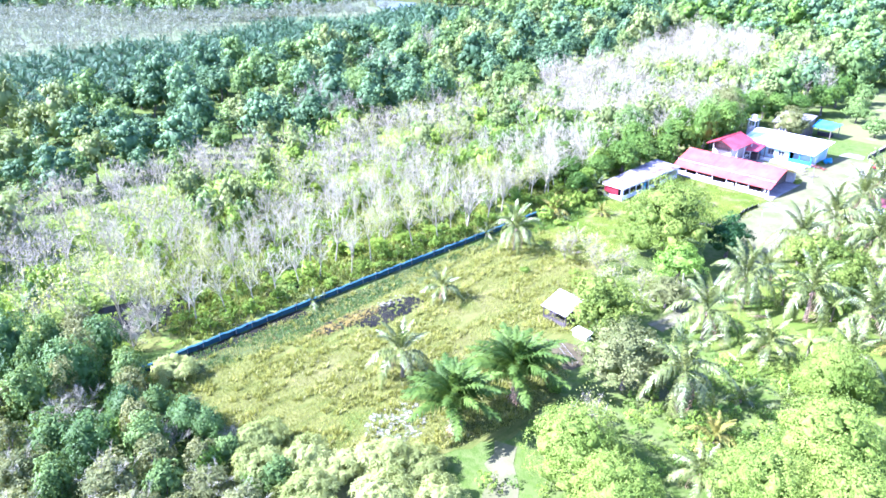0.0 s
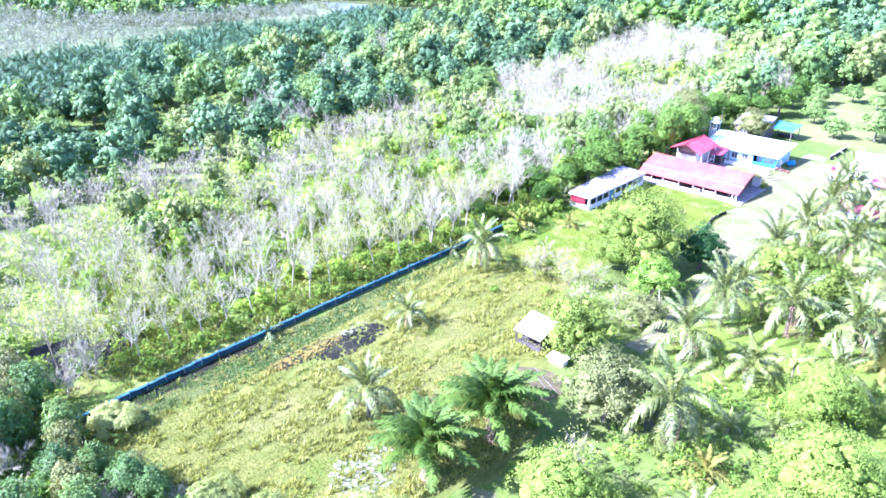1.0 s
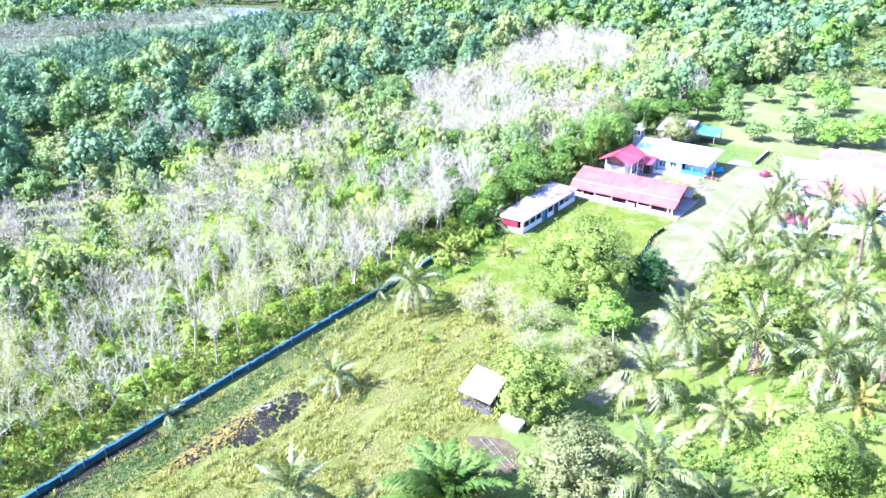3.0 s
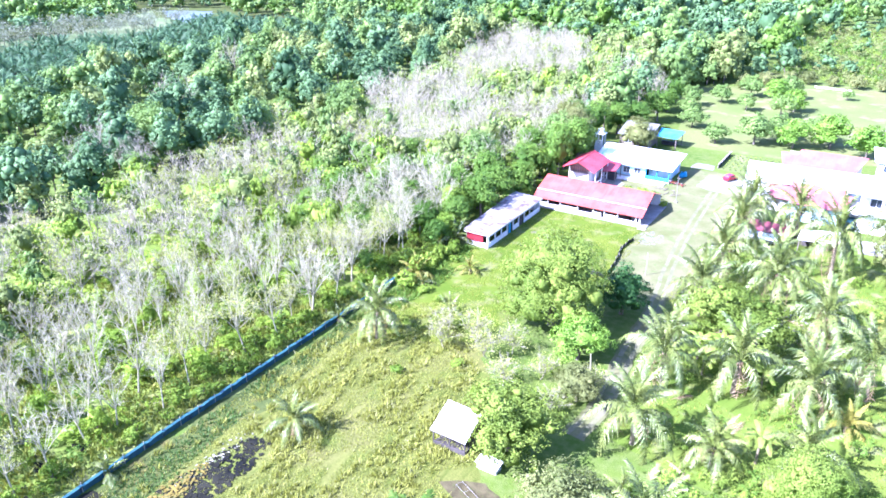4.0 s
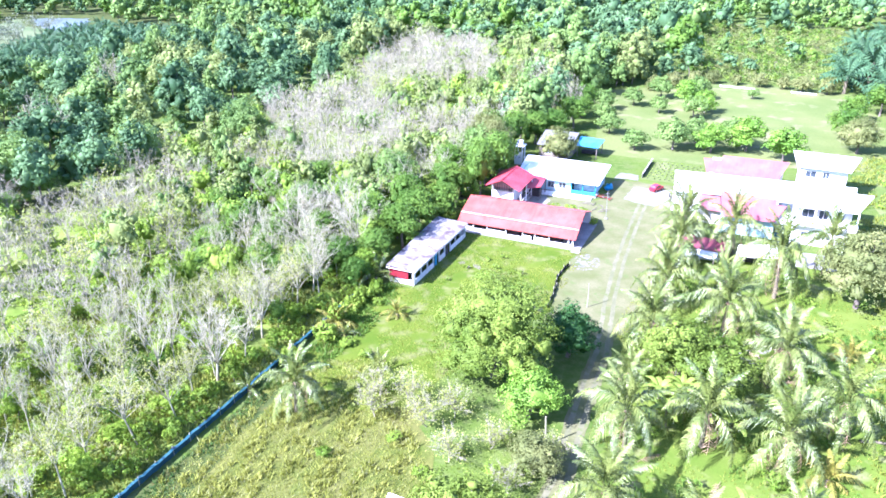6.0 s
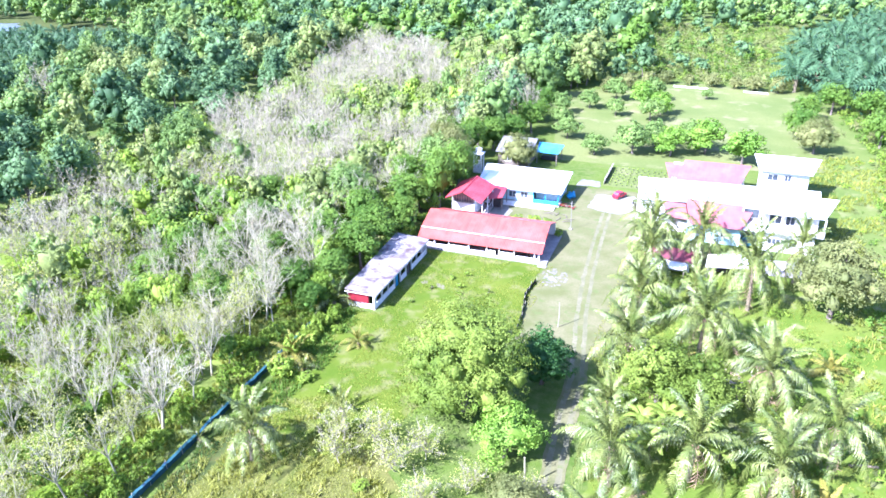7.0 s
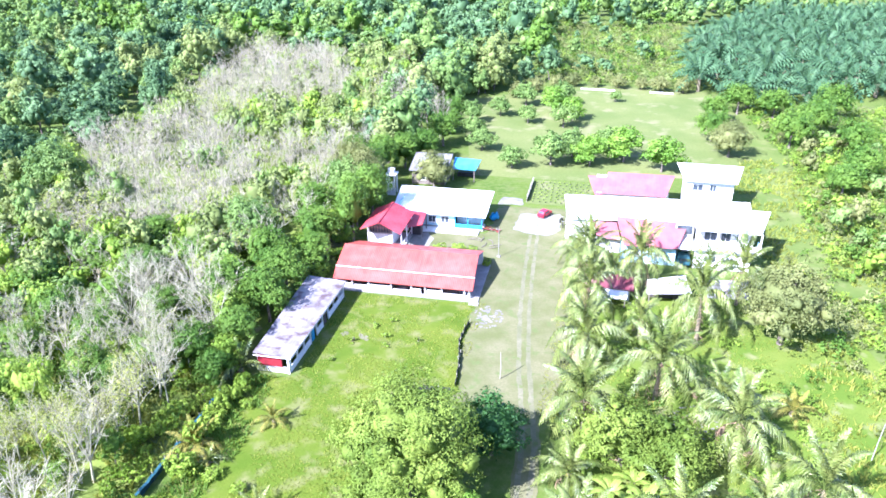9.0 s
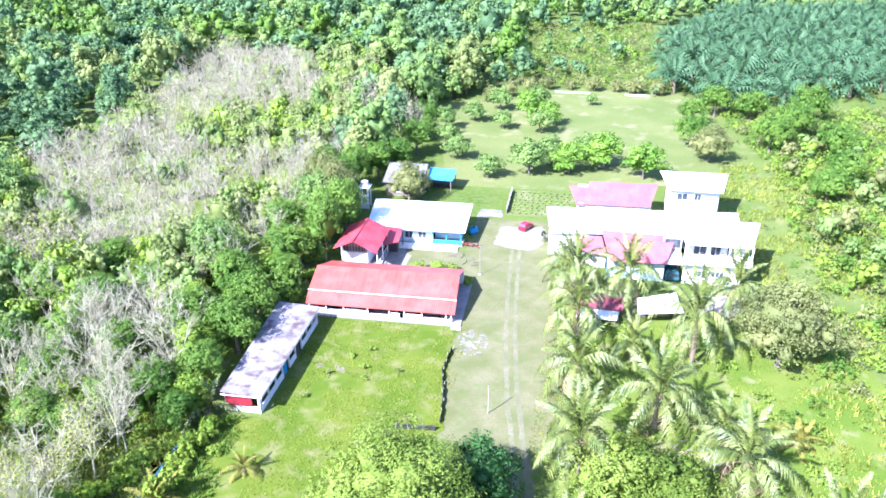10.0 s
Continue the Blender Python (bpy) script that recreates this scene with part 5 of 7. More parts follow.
for i in range(7):
    x, y, a = -56.2 + rng.uniform(-1.5, 2.0), 174.8 + rng.uniform(-2, 2), rng.uniform(0, 6.28)
    part("branch", tube(Soup(), [(x, y, 0.08), (x + 1.2 * math.cos(a), y + 1.2 * math.sin(a), 0.25), (x + 2.4 * math.cos(a + 0.3), y + 2.4 * math.sin(a + 0.3), 0.12)], [0.08, 0.06, 0.03], 5), M_WOODGREY, logs)
trash = thing("trash_heap", "rusty sheet and dark rubbish behind the hall", "scrap")
for i in range(6):
    part("sheet", box(-0.8, -0.5, 0, 0.8, 0.5, 0.03, 0), M_GREYROOF if i % 2 else M_DARK, trash).matrix_basis = pose(-85.0 + rng.uniform(-0.8, 0.8), 176.0 + rng.uniform(-0.8, 0.8), 0.15 + 0.12 * i, rng.uniform(-15, 15), rng.uniform(-15, 15), rng.uniform(0, 180))

# nursery: rows of potted seedlings
seedling = thing("potted_seedling", "small green seedling in a black polybag", "seedling", None, "nursery seedlings")
pot = bmesh.new()
bmesh.ops.create_cone(pot, cap_ends=True, segments=7, radius1=0.1, radius2=0.12, depth=0.2, matrix=Matrix.Translation((0, 0, 0.1)))
part("polybag", pot, M_BLACKNET, seedling)
part("leaves", foliage(np.random.default_rng(5), [(np.array([0, 0, 0.34]), np.array([0.2, 0.2, 0.2]))], 14, 0.13, 0.06, False), L_RUBBER, seedling)
seedling.matrix_basis = pose(-49.5, 199, 0)
for i in range(10):
    for j in range(9):
        if (i, j) != (0, 0):
            copy_thing(seedling, pose(-49.5 + 1.3 * i + 0.3 * math.sin(j * 3.1 + i), 199 + 1.55 * j + 0.3 * math.cos(i * 2.0 + j * 5), 0, 0, 0, i * 50 + j * 37))

# leaning post, fallen log and dry fronds in the grove
pole = thing("leaning_post", "leaning white post in the grass", "post")
part("shaft", tube(Soup(), [(-3.4, 124.7, -0.1), (-3.1, 125.1, 2.4), (-2.7, 125.6, 4.7)], [0.055, 0.05, 0.045], 8, True), M_CONCRETE, pole)
log = thing("fallen_log", "brown fallen palm log in the grass", "log")
part("trunk", tube(Soup(), [(-10.2, 113.2, 0.16), (-8.8, 113.7, 0.17), (-7.2, 114.0, 0.15)], [0.19, 0.17, 0.15], 9, True), M_PALMBARK, log)
rng = np.random.default_rng(90)
dry_leaf = frond_mesh("fallen_frond", rng, 3.6, 0.12, 0.12, 24, 0.6, 0.07, L_DRYFROND)
for i, (x, y) in enumerate([(-20.2, 130.2), (-20.0, 124.4), (-21.2, 127.0), (-19.0, 127.4), (-22.4, 123.0), (-18.6, 122.2), (-21.8, 131.8), (-29.5, 118.8), (-24.5, 99.5), (-30.5, 87.5), (-33.4, 99.0), (-15.5, 116.5)]):
    ob = part("fallen_frond", dry_leaf, L_DRYFROND)
    ob.matrix_basis = pose(x, y, 0.22, 0, 0, i * 77.0)
    tagged(ob, "dry brown palm frond fallen on the grass", "frond", "fallen fronds")

# white pipe frame lying over the bare soil, and a thin pole beside the oil palms
frame_thing = thing("pipe_frame", "white plastic pipe frame over bare soil", "frame")
a, b = Vector((-48.6, 71.6, 0.35)), Vector((-43.4, 69.2, 0.35))
side = Vector((0.35, 0.75, 0))
for o in (Vector((0, 0, 0)), side):
    part("pipe", tube(Soup(), [a + o, (a + b) / 2 + o, b + o], [0.018, 0.018, 0.018], 6, True), M_CONCRETE, frame_thing)
for i in range(5):
    p = a.lerp(b, i / 4)
    part("crossbar", tube(Soup(), [p, p + side / 2, p + side], [0.012, 0.012, 0.012], 6, True), M_CONCRETE, frame_thing)
for p in (a, b, a + side, b + side):
    part("foot", tube(Soup(), [(p.x, p.y, -0.05), (p.x, p.y, 0.2), tuple(p)], [0.018, 0.018, 0.018], 6), M_CONCRETE, frame_thing)

# ---- single broadleaf trees ----
def plant_trees(proto, places):
    """First place for the thing itself, the rest as copies: rows of x, y, scale and height scale."""
    rng = np.random.default_rng(len(places))
    for i, (x, y, s, t) in enumerate(places):
        m = at(x, y, rng.uniform(0, 6.28), s, t)
        if i:
            copy_thing(proto, m)
        else:
            proto.matrix_basis = m


tree = tree_thing("mango_tree", "large dense mango tree with yellow-green crown", "tree", broadleaf_kind(21, 7.6, 11.2, 1.4, 36, 26000, 0.15, 0.4, simple=True), M_BARK, L_MANGO)
plant_trees(tree, [(-54.2, 108.2, 1.14, 1.3)])
tree = tree_thing("dark_tree", "round dark green tree beside the track", "tree", broadleaf_kind(22, 4.0, 7.6, 0.9, 17, 6000, 0.16, 0.25), M_BARK, L_DARK)
plant_trees(tree, [(-46.4, 117.0, 1.15, 1.12)])
tree = tree_thing("bright_tree", "bright green leafy tree beside the mango tree", "tree", broadleaf_kind(23, 3.6, 6.2, 0.9, 14, 5000, 0.15, 0.2), M_BARK, L_BRIGHT)
plant_trees(tree, [(-47.2, 101.6, 1.3, 1.2)])
tree = tree_thing("fruit_tree", "dense round fruit tree beside the field hut", "tree", broadleaf_kind(24, 4.6, 7.8, 1.0, 20, 8000, 0.15, 0.26), M_BARK, L_MANGO)
plant_trees(tree, [(-46.0, 79.0, 1.32, 1.15), (-31.6, 118.2, 1.0, 0.95), (-26.6, 116.6, 0.85, 0.85)])
tree = tree_thing("grey_green_tree", "tall grey-green tree with fine dull leaves", "tree", broadleaf_kind(25, 5.2, 8.2, 1.2, 22, 8500, 0.15, 0.26), M_BARK, L_GREY)
plant_trees(tree, [(-35.6, 69.6, 1.15, 1.1), (-8.6, 148.6, 1.2, 1.35), (-72.6, 202.8, 0.9, 0.95), (-84.2, 186.0, 1.05, 1.5), (-88.5, 192.5, 1.0, 1.45), (-43.6, 92.6, 0.62, 0.55), (-3, 240, 1.0, 1.0)])
tree = tree_thing("light_green_tree", "broad light green tree with soft foliage", "tree", broadleaf_kind(26, 5.6, 8.6, 1.0, 28, 17000, 0.13, 0.26, simple=True), M_BARK, L_PALELIGHT)
plant_trees(tree, [(-29.8, 52.4, 1.0, 1.0), (-16.5, 86.5, 0.85, 0.95), (-11.5, 72.0, 1.15, 1.1), (-23.0, 49.5, 0.95, 0.95), (-14.0, 61.5, 1.0, 0.95), (-4.0, 84, 1.0, 1.0), (-6, 63, 1.0, 1.05), (-2, 100, 0.8, 0.8)])
shrub = tree_thing("feathery_shrub", "pale feathery shrub at the field edge", "shrub", broadleaf_kind(27, 2.6, 3.6, 0.2, 11, 6500, 0.34, 0.06, 1.3, heart=False, slim=0.11, stand=(0, 0, 0.6), simple=True), M_BARK, L_FEATHER)
plant_trees(shrub, [(-50.4, 31.5, 1.15, 1.05), (-44.6, 37.6, 1.1, 1.0), (-56.5, 29.4, 1.0, 1.0), (-47.0, 33.0, 1.0, 0.9), (-41.5, 40.5, 0.9, 0.8), (-53.0, 27.0, 1.0, 1.0), (-77.5, 28.0, 1.0, 0.8), (-40, 34, 1.2, 1.1), (-45, 28, 1.2, 1.1), (-36, 38, 1.0, 1.0)])
# dark trees at the near corner of the field
tree = tree_thing("forest_edge_tree", "dense dark green tree at the field corner", "tree", broadleaf_kind(28, 4.2, 7.6, 0.6, 15, 5200, 0.2, 0.22, 1.05, simple=True), M_BARK, L_EDGE)
plant_trees(tree, [(-82.5, 17.0, 1.0, 1.05), (-71.5, 19.5, 0.7, 0.7), (-62.0, 25.5, 0.55, 0.6), (-66.5, 14.0, 0.9, 0.85), (-91, 12, 1.1, 1.2), (-64.5, 24.0, 0.7, 0.7), (-87, 22, 0.8, 0.9)])
tree = tree_thing("forest_edge_tree", "pale green tree with bare twigs at the field corner", "tree", broadleaf_kind(29, 3.8, 6.6, 0.5, 14, 4600, 0.19, 0.2, 1.15, simple=True), M_BARK, L_GREY)
part("twig_crown", bare_branches(np.random.default_rng(47), 7.2, 3.6, 1.6, 0.08, 7, 5, 8, 0.02)[0], M_PALE, tree, "bare twigs that stick out of the crown")
plant_trees(tree, [(-59.5, 13.5, 1.0, 0.9), (-53.5, 21.5, 0.75, 0.65), (-67.0, 7.0, 1.0, 1.0), (-79.0, 5.0, 1.0, 1.0), (-95, 22, 0.9, 1.0), (-54.0, 14.0, 0.9, 0.8), (-84, 8, 1.0, 1.0), (-48.5, 22.5, 0.8, 0.7), (-60, 5, 1, 1), (-97, 8, 1, 1.1)])
tree = tree_thing("tangled_tree", "vine-covered small tree in the thicket", "tree", broadleaf_kind(36, 2.6, 5.8, 0.2, 13, 2400, 0.17, 0.14, 1.2), M_BARK, L_FORESTMID)
plant_trees(tree, [(-78.0, 22.5, 1.0, 1.1), (-69.5, 22.5, 0.9, 0.8), (-63.5, 19.0, 1.1, 1.0), (-56.5, 18.0, 0.9, 0.75), (-70.0, 11.5, 1.2, 1.1), (-80.5, 11.5, 1.1, 1.2), (-86.5, 14.0, 1.0, 1.3), (-63.0, 9.5, 1.0, 1.0), (-50.0, 27.5, 0.8, 0.6), (-92, 17, 1, 1.2), (-57, 25.5, 0.7, 0.6)])
tree = tree_thing("light_thicket_tree", "pale green small tree in the thicket", "tree", broadleaf_kind(37, 2.4, 5.0, 0.2, 13, 2400, 0.15, 0.12, 1.2, heart=False), M_BARK, L_GREY)
plant_trees(tree, [(-74.5, 21.5, 1.0, 1.1), (-67.0, 19.5, 1.0, 1.1), (-60.0, 18.5, 1.1, 1.0), (-57.5, 22.5, 0.9, 0.8), (-85.0, 19.0, 1.1, 1.4), (-72.5, 7.5, 1.1, 1.1), (-66.5, 25.5, 0.8, 0.7), (-80.0, 15.5, 0.9, 1.3), (-55.5, 9.0, 1.0, 1.0), (-51.0, 17.5, 0.9, 0.8)])
# tall green trees close behind the sheds and houses
tree = tree_thing("backing_tree", "tall leafy green tree behind the sheds", "tree", broadleaf_kind(30, 4.3, 11.5, 1.6, 20, 4800, 0.22, 0.24, 1.0, simple=True), M_BARK, L_LUSH)
plant_trees(tree, [(-86.5, 208, 1.1, 1.0), (-84.5, 189, 1.0, 1.0), (-84.0, 157, 0.8, 0.7), (-84.6, 140, 0.95, 0.85), (-90.5, 139.5, 0.95, 0.95), (-86.0, 165, 1.0, 0.9), (-83.0, 178, 0.95, 1.08), (-86.5, 198, 1.0, 1.05), (-89.5, 152, 0.95, 0.95), (-85.2, 131, 0.8, 0.7), (-83.0, 216, 0.95, 0.85), (-85.0, 148, 0.9, 0.85), (-89.5, 174, 1.0, 1.0), (-90.0, 186, 1.0, 1.0), (-80.4, 180.2, 0.95, 1.2), (-81.4, 171.0, 0.85, 1.25), (-89, 126, 0.8, 0.7), (-85, 123, 0.6, 0.5), (-92, 205, 1, 1), (-79, 222, 0.9, 0.8), (-109.0, 144.2, 1.0, 0.8), (-106.9, 134.0, 0.95, 0.75), (-94.2, 124.0, 0.75, 0.6), (-95.0, 116.8, 0.75, 0.6), (-113.7, 156.3, 0.95, 0.8), (-103.5, 126.0, 0.9, 0.7), (-100.0, 118.5, 0.85, 0.65), (-98.5, 134.5, 0.9, 0.7), (-118.0, 147.0, 0.95, 0.8), (-114.0, 130.0, 0.95, 0.75), (-101.0, 150.0, 0.95, 0.8), (-106.0, 112.0, 0.9, 0.7), (-122.0, 136.0, 1.0, 0.8), (-112.0, 120.0, 0.95, 0.7)])
tree = tree_thing("backing_tree", "light green leafy tree behind the sheds", "tree", broadleaf_kind(38, 3.6, 9.4, 1.0, 16, 3600, 0.2, 0.2, 1.0, simple=True), M_BARK, L_RUBBER)
plant_trees(tree, [(-88.0, 134.5, 1.0, 0.9), (-86.8, 160.5, 0.9, 0.7), (-88.5, 182.0, 1.0, 1.0), (-87.8, 144.0, 0.9, 0.9), (-85.8, 170.5, 0.8, 0.8), (-91.0, 192.0, 1.0, 1.0), (-84.6, 126.5, 0.8, 0.7), (-93.0, 145.0, 1.0, 1.0)])
bare_wood, bare_tips = bare_branches(np.random.default_rng(45), 11.5, 4.6, 2.8, 0.16, 8, 7, 13, 0.02)
tree = thing("bare_tree", "large pale leafless tree behind the sheds", "tree")
part("trunk", bare_wood, M_PALE, tree)
plant_trees(tree, [(-89.0, 131.0, 1.15, 1.0), (-92.5, 137.0, 1.2, 1.1), (-96.5, 127.0, 1.1, 1.0), (-99.0, 143.0, 1.1, 1.05), (-104.0, 133.0, 1.1, 1.0), (-89.5, 168.0, 1.0, 1.0), (-91.0, 180.0, 0.95, 1.05), (-93.5, 158.0, 1.0, 1.0), (-90.5, 119.0, 0.9, 0.85), (-94.0, 200.0, 1.1, 1.1)])
bare_giant = tree
tree = tree_thing("wood_tree", "large rounded dark green tree among bare ones", "tree", broadleaf_kind(49, 6.6, 12.5, 1.0, 30, 7600, 0.3, 0.3, 0.9, simple=True, core=0.5, ruffle=0.6), M_BARK, L_FORESTMID)
plant_trees(tree, [(-151.5, 177.5, 1.1, 1.1), (-86.5, 183.0, 0.75, 0.9), (-97.0, 160.0, 0.8, 0.85), (-160, 150, 1.0, 1.0), (-172, 128, 1.1, 1.1)])
tree = tree_thing("meadow_edge_tree", "broad green tree at the meadow edge", "tree", broadleaf_kind(46, 4.8, 9.0, 1.0, 18, 4400, 0.2, 0.25, 0.9, simple=True), M_BARK, L_LUSH)
plant_trees(tree, [(-5.5, 254.0, 1.15, 1.1), (-2.0, 276.0, 0.9, 0.9), (-77.5, 236, 1.0, 1.1), (-78.5, 250, 1.0, 1.2), (14, 251, 1.1, 1.2), (23, 264, 1.2, 1.2), (28, 246, 1.1, 1.1), (17, 214, 0.9, 0.9), (32, 281, 1.2, 1.3), (6, 286, 1.0, 1.1), (16, 283, 1.1, 1.0), (24, 226, 1.0, 1.0)])
tree = tree_thing("hedge_tree", "dull grey-green bushy tree behind the meadow wall", "tree", broadleaf_kind(57, 3.4, 5.4, 0.3, 14, 2200, 0.22, 0.16, 0.9, simple=True), M_BARK, L_GREY)
plant_trees(tree, [(-46, 318, 1.0, 1.0), (-38, 319, 0.8, 0.8), (-30, 318, 1.1, 1.0), (-22, 317, 0.9, 0.9), (-16, 315, 1.2, 1.1), (-8, 313, 1.0, 1.1), (-52, 314, 1.0, 1.0), (-59, 305, 1.0, 1.1), (-64, 296, 1.0, 1.1)])
# fruit trees on the meadow
tree = tree_thing("meadow_tree", "young round fruit tree on the meadow", "tree", broadleaf_kind(31, 3.4, 5.6, 0.5, 12, 1900, 0.22, 0.16), M_BARK, L_FORESTMID, "meadow fruit trees")
plant_trees(tree, [(-66.6, 271, 1.15, 1.2), (-60.2, 286, 1.2, 1.2), (-57.3, 264, 0.85, 0.9), (-46.4, 261, 1.15, 1.15), (-48.5, 288, 1.2, 1.3), (-66.5, 234, 1.1, 1.0), (-56.8, 221, 1.0, 0.9), (-47.5, 225, 1.45, 1.35), (-42.5, 233, 1.2, 1.2), (-33.5, 238, 1.1, 1.1), (-31.2, 296, 0.6, 0.6), (-74, 262, 1.0, 1.1), (-71, 246, 1.0, 1.0)])

tree = tree_thing("meadow_tree", "bright green round fruit tree on the meadow", "tree", broadleaf_kind(48, 3.6, 6.4, 0.5, 13, 2200, 0.22, 0.16), M_BARK, L_BRIGHT, "meadow fruit trees")
plant_trees(tree, [(-38.0, 226, 1.35, 1.25), (-29.6, 231, 1.25, 1.15), (-20.6, 224.5, 1.2, 1.1), (-50.5, 276, 1.1, 1.1), (-44.0, 270, 0.9, 0.9)])
# pale, nearly leafless shrubs near the mango tree
wood, tips = bare_branches(np.random.default_rng(41), 4.6, 2.4, 0.7, 0.065, 9, 7, 14, 0.014)
shrub = thing("bare_shrub", "pale leafless shrub with fine twigs", "shrub")
part("trunk", wood, M_TWIG, shrub)
part("leaves", Soup().polys(blades(tips + RNG.normal(size=tips.shape) * 0.35, RNG.normal(size=tips.shape) + (0, 0, 1), 0.1, 0.05, RNG)), L_PALERUBBER, shrub, "thin pale green leaves")
plant_trees(shrub, [(-64.5, 94.0, 1.2, 1.05), (-58.0, 95.2, 1.15, 0.95), (-53.0, 90.5, 1.0, 0.8), (-61.5, 98.5, 1.1, 1.0), (-49.5, 94.5, 0.9, 0.8), (-42.2, 95.0, 0.9, 0.8), (-66.8, 97.5, 0.9, 0.9), (-55.5, 98.0, 1.0, 0.9), (-31.2, 55.6, 1.1, 1.7), (-45.0, 88.5, 0.9, 0.7)])
wood, tips = bare_branches(np.random.default_rng(42), 4.8, 3.4, 0.9, 0.09, 9, 8, 14, 0.02)
shrub = thing("bare_bush", "sprawling bare twiggy bush in the thicket", "shrub")
part("trunk", wood, M_PALE, shrub)
plant_trees(shrub, [(-74.2, 12.6, 1.0, 0.9), (-77.7, 16.5, 0.9, 0.9), (-63.5, 22.0, 0.8, 0.8), (-71.5, 14.6, 0.8, 0.8), (-87.5, 26.0, 0.9, 1.2), (-90.0, 30.0, 1.0, 1.4), (-60.5, 27.5, 0.5, 0.5)])
shrub = tree_thing("lime_bush", "bright lime-green leafy bush in the thicket", "shrub", broadleaf_kind(39, 2.0, 3.6, 0.1, 9, 2200, 0.15, 0.08, 1.1), M_BARK, L_BRIGHT)
plant_trees(shrub, [(-57.0, 23.0, 1.0, 1.0), (-51.5, 25.0, 0.8, 0.7), (-69.5, 17.5, 0.8, 1.0)])
shrub = tree_thing("leafy_shrub", "low bright green shrub on the lawn", "shrub", broadleaf_kind(32, 1.5, 1.9, 0.05, 6, 700, 0.15, 0.06, heart=False), M_BARK, L_RUBBER)
plant_trees(shrub, [(-66.6, 85.5, 0.8, 0.7), (-52.5, 92.0, 1.0, 0.9), (-48.5, 96.5, 1.2, 1.1), (-60.5, 91.5, 1.0, 0.8), (-47.8, 90.5, 1.2, 1.0), (-55.0, 87.5, 1.0, 0.8), (-78.5, 119.5, 1.0, 0.9), (-76.5, 107.0, 1.2, 1.0), (-72.5, 105.5, 1.0, 1.0), (-66.0, 100.0, 1.1, 1.0), (-58.0, 170.5, 1.2, 1.1), (-60.5, 170.2, 1.5, 1.5), (-64.0, 170.0, 1.5, 1.3), (-54.6, 166.0, 1.0, 1.2), (-83.5, 170, 1.6, 1.5), (-82.0, 163.5, 1.8, 1.6), (-82.5, 156.5, 1.8, 1.6), (-81.0, 166, 1.4, 1.3), (-38, 76, 1.2, 1.2), (-41.5, 63, 1.1, 1.0), (-37.5, 55, 1.2, 1.2)])
shrub = tree_thing("garden_seedling", "small leafy seedling planted in the lawn", "shrub", broadleaf_kind(33, 0.7, 0.9, 0.05, 4, 90, 0.16, 0.04, heart=False), M_BARK, L_RUBBER, "lawn seedlings")
plant_trees(shrub, [(-68.0, 141.5, 1.0, 1.0), (-65.6, 139.0, 1.2, 1.0), (-65.0, 136.5, 1.0, 0.9), (-60.6, 138.8, 0.9, 0.9), (-70.2, 137.0, 1.2, 0.8), (-65.8, 143.5, 1.2, 1.0), (-71.5, 131.5, 0.9, 0.8)])

shrub_low = tree_thing("wild_shrub", "wild green shrub at the foot of the plantation", "shrub", broadleaf_kind(35, 1.5, 2.0, 0.05, 6, 420, 0.19, 0.06, heart=False), M_BARK, L_RUBBER, "wild shrubs")

# ---- coconut and oil palms ----
coco = [coconut_palm(51, 3.2, 19, 5.3, L_COCO, "coconut palm with long arching grey-green fronds"), coconut_palm(52, 2.6, 17, 5.1, L_COCO, "short coconut palm with drooping fronds"), coconut_palm(53, 4.0, 20, 5.5, L_COCO, "coconut palm with full crown of fronds")]
young = coconut_palm(54, 0.7, 14, 3.4, L_COCOYELLOW, "young coconut palm with yellowing fronds", 2, "young_coconut_palm", 0.2)
young2 = coconut_palm(55, 0.6, 12, 3.0, L_COCO, "young coconut palm with upright fronds", 1, "young_coconut_palm", 0.2)
oil = coconut_palm(56, 2.6, 36, 6.4, L_OIL, "dark green oil palm with dense feathery crown", 4, "oil_palm", 0.5, 88, 16, 0.5)


def plant_palms(protos, places):
    rng = np.random.default_rng(77 + len(places))
    used = set()
    for i, (x, y, s) in enumerate(places):
        p = protos[i % len(protos)]
        m = at(x, y, rng.uniform(0, 6.28), s, s * rng.uniform(0.95, 1.2) * (1.2 if y > 145 else 1.0))
        if p.name in used:
            copy_thing(p, m)
        else:
            p.matrix_basis = m
            used.add(p.name)


plant_palms(coco, [(-57.0, 50.4, 1.0), (-69.5, 69.1, 0.8), (-74.3, 91.2, 1.0), (-34.8, 88.4, 1.2), (-26.2, 89.2, 1.2), (-27.1, 131.4, 1.25), (-36.0, 122.8, 1.25), (-19.3, 130.5, 1.25), (-19.3, 121.4, 1.2), (-28.0, 162.4, 1.2), (-37.6, 174.6, 1.14), (-36.5, 162.0, 1.2), (-36.1, 151.0, 1.2), (-28.6, 147.0, 1.14), (-20.4, 147.0, 1.2), (-36.0, 137.5, 1.25), (-37.4, 113.4, 1.09), (-35.2, 101.0, 1.14), (-27.1, 104.8, 1.2), (-17.3, 112.8, 1.2), (-28.6, 71.0, 1.2), (-18.9, 104.6, 1.14), (-19.8, 60.5, 1.03), (-13.0, 159.5, 1.03), (-17.3, 92.5, 1.0), (-38.8, 168.0, 1.09), (-12.5, 112.0, 1.09)])
plant_palms([young], [(-22.4, 68.7, 1.15), (-80.7, 110.6, 1.1), (-10.5, 131.7, 0.95), (-73.7, 117.2, 0.75), (-14.0, 104, 1.0), (-30.0, 127.0, 0.9)])
